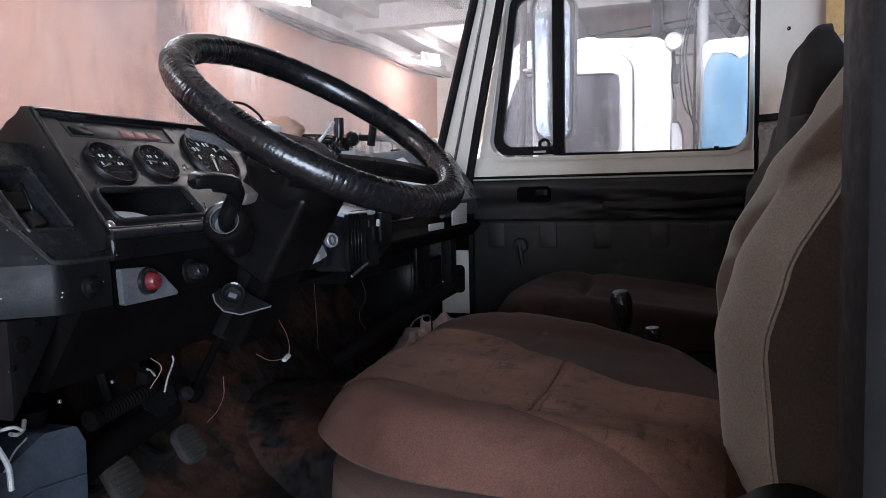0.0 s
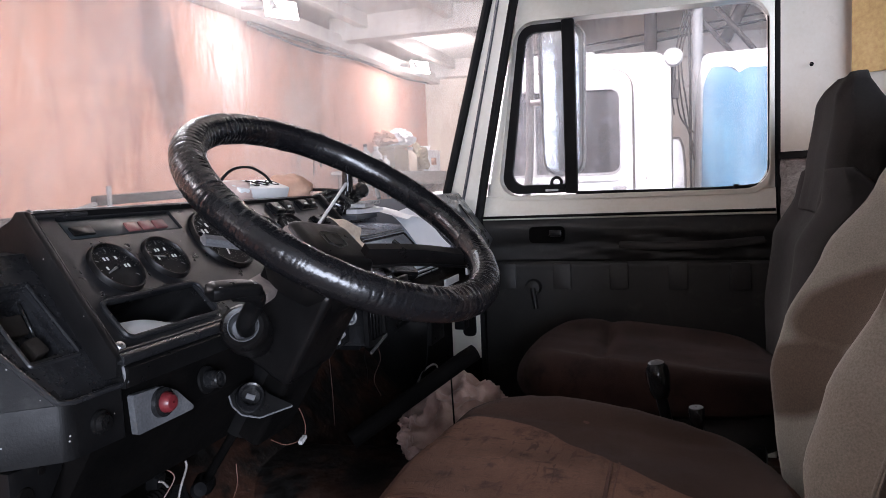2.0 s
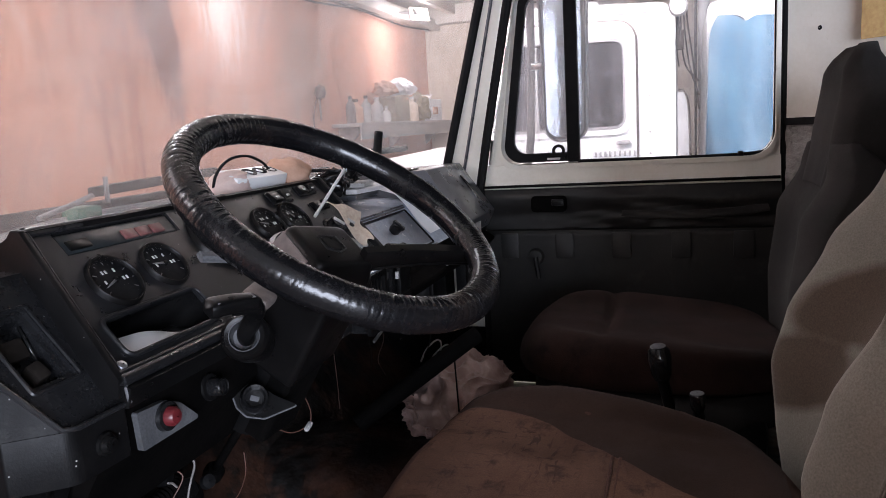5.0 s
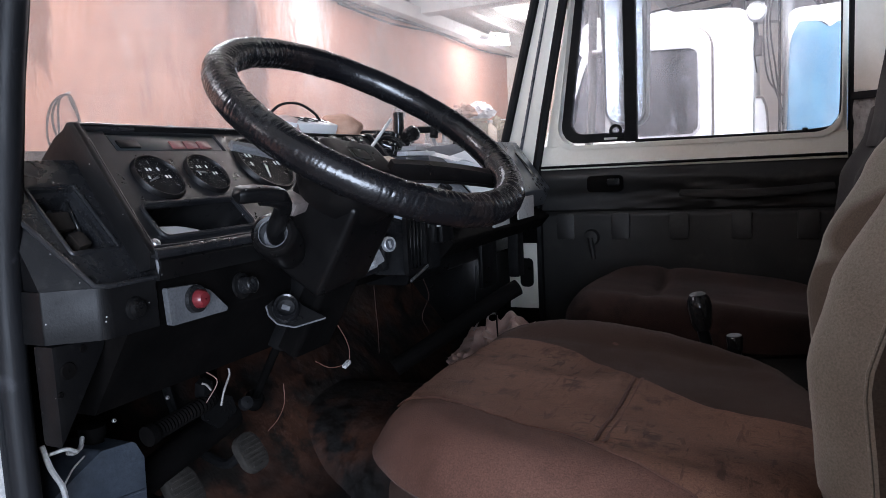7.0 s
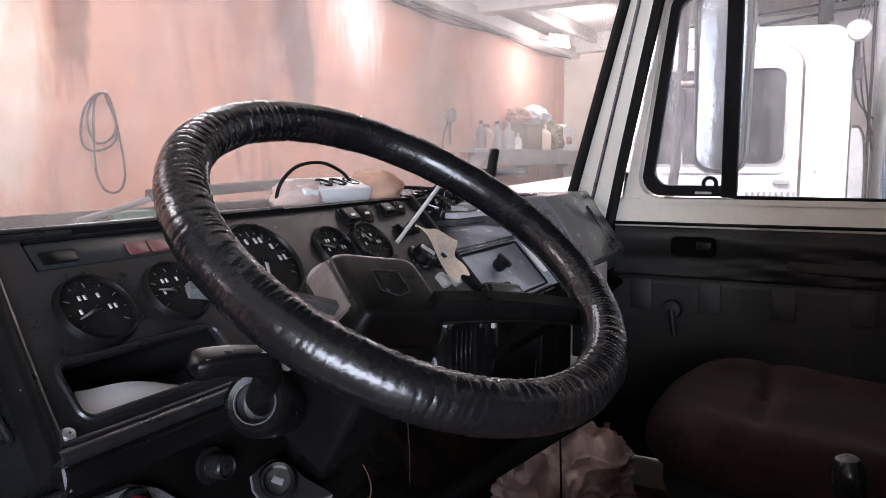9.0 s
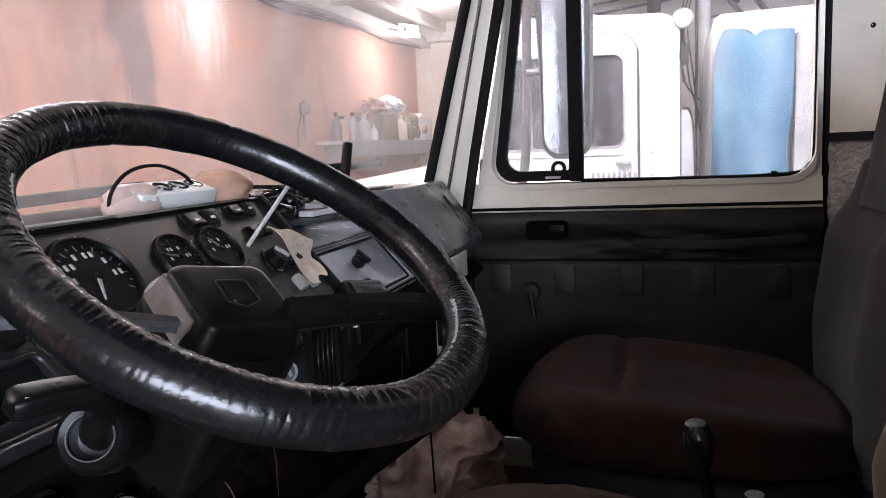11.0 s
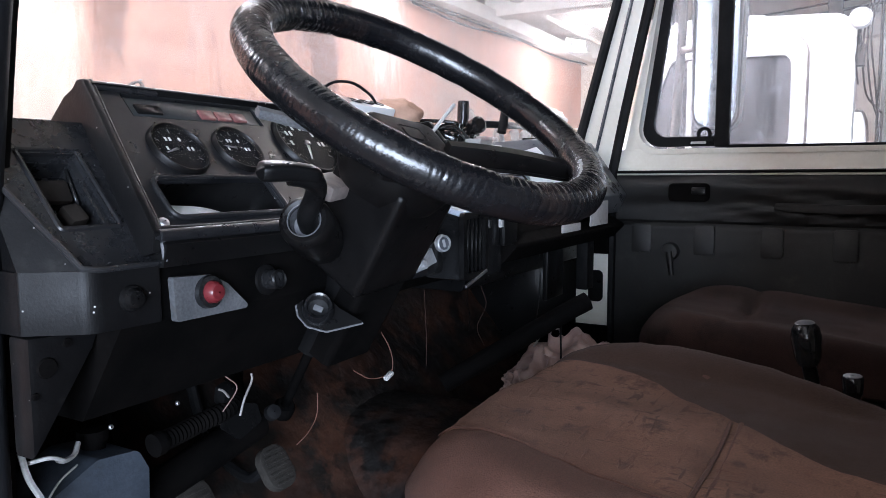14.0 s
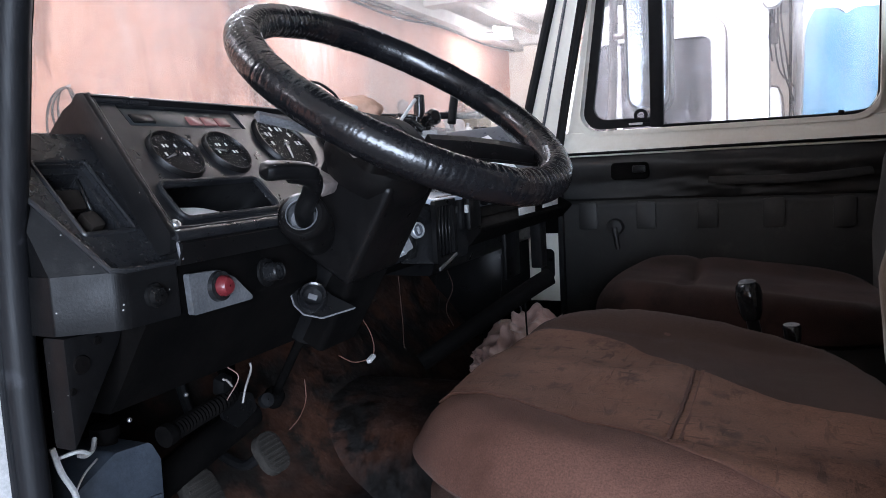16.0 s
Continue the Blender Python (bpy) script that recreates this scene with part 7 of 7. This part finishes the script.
# grey cap paints the slight highlight on the black knob
part("knob_glint", lathe(B(), [(0.001, 0.0655), (0.010, 0.0640), (0.0135, 0.0615)], (0.021, 1.466, 1.524), (-0.12, -0.06, 1), 24), GREY_METAL, gl, "grey cap painted as the knob's highlight")
part("gaiter", lathe(B(), [(0.07, 0.0), (0.06, 0.02), (0.062, 0.035), (0.045, 0.05), (0.046, 0.065), (0.028, 0.085), (0.012, 0.10)], (0.045, 1.495, CF + 0.198), (0, 0, 1), 28), RUBBER, gl)
bl = thing("brake_lever", (0.08, 1.365, CF + 0.2), "parking brake lever with a worn grey knob", "brake lever")
part("shaft", tube(B(), [(0.10, 1.385, CF + 0.19), (0.078, 1.364, 1.515)], 0.009, 12), DARK_PLASTIC, bl)
part("knob", lathe(B(), [(0.0112, 0.0285), (0.0128, 0.026), (0.012, 0.008), (0.009, 0.0)], (0.078, 1.364, 1.512), (-0.06, -0.05, 1), 22), GLOSS_BLACK, bl, "black knob")
part("knob_top", lathe(B(), [(0.001, 0.0295), (0.0105, 0.0292), (0.0115, 0.028)], (0.078, 1.364, 1.512), (-0.06, -0.05, 1), 22), GREY_METAL, bl, "worn grey top")

# ---- pedals and floor ----
def pedal(x, y, z, w, h, label, lean=-34):
    t = thing("pedal", (x - 0.05, y, z - 0.12), label, "pedal")
    rot = Euler((0, radians(lean), 0)).to_matrix()
    m = Matrix.Translation((x, y, z)) @ Euler((0, radians(lean + 90), 0)).to_matrix().to_4x4()
    p = part("pad", placed(prism(B(), round_rect(h, w, min(w, h) * 0.42, 6), "z", -0.008, 0.008, 0.004), m), DUSTY_RUBBER, t, "worn dusty rubber pad")
    for k in range(7):
        part("tread", placed(box(B(), (-h * 0.36 + h * 0.12 * k, 0, 0.0085), (0.0035, w * (0.55 + 0.3 * math.sin(math.pi * (k + 0.5) / 7)), 0.0022), bevel=0.0008), m), DUSTY_RUBBER, p)
    part("arm", tube(B(), smooth_path([(x - 0.012, y, z), (x - 0.07, y + 0.005, z - 0.03), (x - 0.16, y + 0.01, z + 0.02), (x - 0.21, y + 0.01, z + 0.16)]), 0.009, 8), RUBBER, t)


pedal(-0.688, 1.130, 1.348, 0.056, 0.070, "worn oval brake pedal above the rusty floor")
pedal(-0.690, 0.975, 1.348, 0.060, 0.075, "worn oval clutch pedal above the rusty floor")

# ribbed hose, brackets and wires below the dashboard
hose = thing("ribbed_hose", (-0.68, 0.97, 1.46), "black ribbed air hose under the dashboard", "hose")
pts = smooth_path([(-0.66, 0.895, 1.468), (-0.665, 0.96, 1.472), (-0.67, 1.03, 1.480), (-0.73, 1.09, 1.50)], 20)
part("hose", tube(B(), pts, [0.0115 + (0.0016 if i % 2 else 0.0) for i in range(len(pts))], 16), FLAT_BLACK, hose)
for p in (pts[0], pts[-1]):
    part("hose_clip", tube(B(), [p - Vector((0, 0.006, 0)), p + Vector((0, 0.006, 0.001))], 0.0150, 16), FLAT_BLACK, hose)
cr = thing("crossbar", (-0.74, 1.0, 1.42), "dark metal pedal crossbar", "bracket")
part("bar", tube(B(), [(-0.715, 0.90, 1.378), (-0.715, 1.12, 1.418)], 0.025, 18), FLAT_BLACK, cr)
part("bracket", prism(B(), round_poly([(1.005, 1.490), (1.075, 1.468), (1.085, 1.440), (1.040, 1.425), (1.010, 1.450)], 0.006), "x", -0.675, -0.669), DARK_PLASTIC, cr)
part("clamp", box(B(), (-0.67, 1.015, 1.498), (0.02, 0.022, 0.028), Euler((0.2, 0.3, 0.1)).to_matrix(), 0.005), DARK_PLASTIC, cr)
part("clamp", lathe(B(), [(0.001, 0.012), (0.011, 0.010), (0.012, 0.0)], (-0.67, 1.105, 1.445), (1, -0.4, 0.5), 16), RUBBER, cr)


def wire(name, pts, r, m, label, cat="wire"):
    return tagged(finish(name, tube(B(), smooth_path(pts, 8), r, 6), m), label, cat)


wire("loose_wire", [(-0.602, 0.998, 1.540), (-0.600, 0.9956, 1.530), (-0.600, 0.982, 1.510), (-0.602, 0.976, 1.490)], 0.0016, WIRE_PALE, "thin pale wire hanging under the dashboard")
wire("loose_wire", [(-0.60, 0.940, 1.534), (-0.60, 0.9475, 1.530), (-0.60, 0.956, 1.520)], 0.0016, WIRE_PALE, "short pale wire end under the dashboard")
wire("loose_wire", [(-0.61, 0.96, 1.545), (-0.60, 0.970, 1.528), (-0.61, 0.955, 1.500)], 0.0010, WIRE_BROWN, "thin reddish wire hanging under the dashboard")
wire("loose_wire", [(-0.66, 1.147, 1.384), (-0.655, 1.17, 1.398), (-0.66, 1.197, 1.418), (-0.665, 1.205, 1.45)], 0.0009, WIRE_BROWN, "thin grey wire end by the pedals")
lead = thing("wire_lead", (-0.58, 1.28, 1.47), "thin wire lead with a white connector under the dashboard", "wire")
part("cable", tube(B(), smooth_path([(-0.585, 1.270, 1.545), (-0.580, 1.2853, 1.517), (-0.578, 1.292, 1.49), (-0.580, 1.283, 1.473), (-0.59, 1.245, 1.474), (-0.60, 1.214, 1.493)]), 0.0010, 6), WIRE_BROWN, lead)
part("connector", box(B(), (-0.578, 1.2796, 1.4717), (0.008, 0.020, 0.007), Euler((radians(18), 0, 0)).to_matrix(), 0.0015), PALE_PLASTIC, lead, "white connector")
for y, z, x in ((0.894, 1.5263, -0.62), (0.8047, 1.5247, -0.62)):
    tagged(finish("bolt", lathe(B(), [(0.001, 0.003), (0.0022, 0.0026), (0.003, 0)], (x, y, z), (0.9, -0.3, 0.2), 10), STEEL), "small bright bolt head below the dashboard", "bolt")
for y, z0, z1, bow, tint in ((1.372, 1.60, 1.47, -0.006, WIRE_DIM), (1.530, 1.58, 1.50, -0.010, FLAT_BLACK), (1.585, 1.58, 1.46, 0.014, WIRE_DIM)):
    wire("loose_wire", [(-0.565, y, z0), (-0.560, y + bow, (z0 * 2 + z1) / 3), (-0.565, y - bow, (z0 + z1 * 2) / 3), (-0.560, y + bow * 0.5, z1)], 0.0008, tint, "thin reddish wire hanging under the dashboard" if tint is WIRE_DIM else "thin black wire hanging under the dashboard")
wire("thin_rod", [(-0.47, 1.66, 1.60), (-0.475, 1.655, 1.52), (-0.485, 1.64, 1.49)], 0.0016, RUBBER, "thin dark rod standing in the footwell", "rod")

# plastic tank and pale straps by the door sill
tank = thing("plastic_tank", (-0.70, 0.815, 1.37), "grimy blue-grey plastic tank standing in the footwell", "tank")
bm = prism(B(), round_poly([(0.738, 1.330), (0.882, 1.320), (0.886, 1.440), (0.872, 1.468), (0.818, 1.474), (0.740, 1.440)], [0.012, 0.012, 0.010, 0.014, 0.016, 0.012]), "x", -0.755, -0.665, 0.008)
part("body", bm, RAG_BLUE, tank)
part("seam", tube(B(), [(-0.6635, 0.748, 1.40), (-0.6635, 0.80, 1.405), (-0.6635, 0.878, 1.395)], 0.002, 6), RAG_BLUE, tank)
part("neck", lathe(B(), [(0.014, 0.0), (0.014, 0.012), (0.018, 0.013), (0.018, 0.026), (0.001, 0.028)], (-0.712, 0.845, 1.468), (0, 0, 1), 20), FLAT_BLACK, tank, "black screw cap")
for pts, r in (([(-0.671, 0.774, 1.488), (-0.672, 0.784, 1.484), (-0.680, 0.800, 1.484), (-0.690, 0.812, 1.492)], 0.0030), ([(-0.625, 0.709, 1.527), (-0.62, 0.713, 1.500), (-0.62, 0.726, 1.470), (-0.62, 0.728, 1.44)], 0.0034), ([(-0.65, 0.745, 1.452), (-0.655, 0.765, 1.470), (-0.668, 0.795, 1.476)], 0.0013), ([(-0.63, 0.715, 1.512), (-0.62, 0.735, 1.514), (-0.625, 0.752, 1.505)], 0.0022)):
    wire("plastic_strap", pts, r, PALE_PLASTIC, "pale plastic strap lying by the door sill", "strap")

# ---- carrier bag on the tunnel ----
bm = B()
made = bmesh.ops.create_icosphere(bm, subdivisions=6, radius=1.0)["verts"]
for v in made:
    d = v.co.normalized()
    w = d + 0.35 * Vector((noise.noise(d * 2.3), noise.noise(d * 2.3 + Vector((9, 0, 0))), noise.noise(d * 2.3 + Vector((0, 9, 0)))))
    ridge = (1 - abs(noise.noise(w * 1.6 + Vector((4, 1, 0))))) ** 3 * 0.42 + (1 - abs(noise.noise(w * 3.0 + Vector((0, 7, 2))))) ** 5 * 0.16 + (1 - abs(noise.noise(w * 6.0))) ** 6 * 0.035
    k = 0.80 + 0.48 * ridge
    peak = 0.30 * max(0, d.z) ** 3 * (0.4 + noise.noise(d * 3))
    p = Vector((-0.432 + d.x * 0.125 * k, 1.735 + d.y * 0.190 * k, 1.352 + d.z * 0.100 * (k + peak)))
    p.z = max(p.z, CF + 0.12)
    v.co = p
tagged(finish("plastic_bag", bm, BAG, sharp=1.3), "crumpled pinkish plastic bag lying on the floor tunnel", "bag")
wire("thin_wire", [(-0.396, 1.577, 1.535), (-0.394, 1.577, 1.46), (-0.392, 1.578, 1.38)], 0.0019, RUBBER, "thin dark rod standing before the plastic bag")
clip = thing("wire_clip", (-0.50, 1.76, 1.43), "bent bright wire clip under the dashboard", "clip")
part("loop", tube(B(), smooth_path([(-0.50, 1.656, 1.470), (-0.50, 1.70, 1.486), (-0.50, 1.765, 1.486), (-0.50, 1.80, 1.470), (-0.50, 1.79, 1.44)]), 0.0022, 6), STEEL, clip)
part("loop", tube(B(), smooth_path([(-0.495, 1.69, 1.445), (-0.495, 1.74, 1.462), (-0.495, 1.83, 1.456), (-0.495, 1.85, 1.43)]), 0.0022, 6), STEEL, clip)

# ---- clutter on the dashboard ----
ss_ = thing("socket_block", (-0.70, 1.36, 1.885), "white socket block with three black sockets", "socket")
part("block", box(B(), (-0.690, 1.355, 1.908), (0.050, 0.150, 0.030), Euler((0, radians(20), radians(-4))).to_matrix(), 0.004), WHITE_PAINT, ss_, "white socket block")
for k in range(3):
    s = part("socket", lathe(B(), [(0.007, 0.0006), (0.0115, 0.0008), (0.0122, 0.0022), (0.0140, 0.0022), (0.0145, 0.0)], (-0.6845, 1.340 + 0.034 * k, 1.9222), (0.342, 0, 0.94), 20), GLOSS_BLACK, ss_, "round black socket")
    part("contact", lathe(B(), [(0.001, 0.0012), (0.004, 0.0010), (0.0045, 0.0)], (-0.6845, 1.340 + 0.034 * k, 1.9222), (0.342, 0, 0.94), 14), STEEL, s)
wire("power_cord", [(-0.71, 1.262, 1.876), (-0.70, 1.258, 1.918), (-0.69, 1.284, 1.946), (-0.685, 1.335, 1.952), (-0.685, 1.385, 1.938), (-0.685, 1.408, 1.922)], 0.0026, RUBBER, "black power cord arching over the dashboard", "cable")
tagged(finish("rag", lump(B(), (-0.70, 1.30, 1.902), (0.035, 0.045, 0.026), 0.22, 6, 3.0, floor=1.872), RAG_PINK, sharp=2.5), "crumpled pale pink rag on the dashboard", "rag")
tagged(finish("glove", lump(B(), (-0.70, 1.492, 1.905), (0.05, 0.052, 0.032), 0.25, 6, 8.0, floor=1.872), RAG_ORANGE, sharp=2.5), "rust-coloured work glove lying on the dashboard", "glove")
tagged(finish("pen", tube(B(), [(-0.577, 1.369, 1.835), (-0.537, 1.4265, 1.916)], 0.0031, 10), PALE_PLASTIC), "white pen leaning on the dashboard switches", "pen")
tagged(finish("torn_paper", sheet(B(), lambda u, v: face(1.450 + (0.048 - 0.030 * v) * u - 0.006 * v + 0.002 * math.sin(11 * v), 0.067 + 0.112 * v + 0.050 * u * (1 - v) ** 1.5 + 0.004 * math.sin(9 * u), 0.016 + 0.012 * u + 0.006 * math.sin(6 * v + 2 * u)), 12, 22, 0.0015), PAPER_TAN), "torn tan cardboard leaning on the dashboard", "cardboard")
tagged(finish("sheet_of_paper", sheet(B(), lambda u, v: (-0.640 + 0.110 * v, 1.742 + 0.115 * u - 0.02 * v, 1.858 - 0.028 * v + 0.004 * math.sin(5 * u)), 12, 8, 0.0012), PAPER), "white sheet of paper lying on the dashboard shelf", "paper")
tagged(finish("paper_strip", sheet(B(), lambda u, v: face(1.784 + 0.070 * u + 0.004 * v, 0.074 + 0.137 * v + 0.010 * u, 0.005 + 0.036 * u ** 1.2 + 0.003 * math.sin(6 * v)), 10, 16, 0.0012), PAPER), "white sheet of paper lying between glovebox and end block", "paper")
nb = thing("notebook_stack", (-0.68, 1.68, 1.835), "stack of worn notebooks on the dashboard shelf", "notebook")
for k, (dx, dy, a, m) in enumerate(((0.0, 0.0, 4, GREY_PLASTIC), (0.008, 0.012, -6, PAPER), (-0.004, 0.02, 12, PALE_PLASTIC))):
    part("notebook", box(B(), (-0.665 + dx, 1.690 + dy, 1.842 + 0.012 * k), (0.10, 0.14 - 0.02 * k, 0.010), Euler((0, 0, radians(a))).to_matrix(), 0.0015), m, nb)
bm = B()
for k in range(12):
    lathe(bm, [(0.0035, -0.001), (0.0045, 0), (0.0035, 0.001)], (-0.613, 1.655 + 0.009 * k, 1.872), (0, 1, 0.1), 10)
part("ring_binding", bm, STEEL, nb, "wire ring binding")
# black tangle of leads with two small stands
tg = thing("cable_tangle", (-0.70, 1.62, 1.84), "black tangle of leads and adapters on the dashboard", "cable")
random.seed(5)
for k in range(9):
    c = Vector((-0.69, 1.60 + 0.012 * k, 1.872))
    pts = [c + Vector((random.uniform(-0.04, 0.05), random.uniform(-0.06, 0.06), random.uniform(-0.022, 0.034))) for _ in range(7)]
    part("lead", tube(B(), smooth_path(pts, 7), 0.0036, 7), GLOSS_BLACK, tg)
part("adapter", box(B(), (-0.66, 1.628, 1.868), (0.035, 0.06, 0.028), Euler((0.2, 0.3, 0.5)).to_matrix(), 0.006), GLOSS_BLACK, tg)
part("adapter", lathe(B(), [(0.001, 0.022), (0.012, 0.022), (0.018, 0.016), (0.018, -0.012), (0.001, -0.014)], (-0.640, 1.706, 1.898), (0.8, -0.5, 0.2), 20), GLOSS_BLACK, tg, "round black adapter")
st = thing("phone_mount", (-0.66, 1.64, 1.85), "small black upright mount on the dashboard", "mount")
part("stem", tube(B(), [(-0.650, 1.640, 1.85), (-0.642, 1.642, 1.90)], 0.008, 10), GLOSS_BLACK, st)
part("head", tube(B(), [(-0.640, 1.647, 1.896), (-0.640, 1.651, 1.912), (-0.640, 1.653, 1.946)], [0.009, 0.0125, 0.0115], 14), GLOSS_BLACK, st)
cs = thing("spectacle_case", tuple(face(1.545, 0.232, 0.004)), "small black case lying below the glovebox", "case")
part("case", box(B(), tuple(face(1.545, 0.226, 0.018)), (0.036, 0.105, 0.026), TILT_FACE @ Euler((0, 0, radians(-14))).to_matrix(), 0.010, 3), GLOSS_BLACK, cs)
part("case_edge", tube(B(), [tuple(face(1.545 + a, 0.226 + b, 0.019)) for a, b in round_rect(0.100, 0.034, 0.012)], 0.0016, 6, closed=True), DARK_PLASTIC, cs)
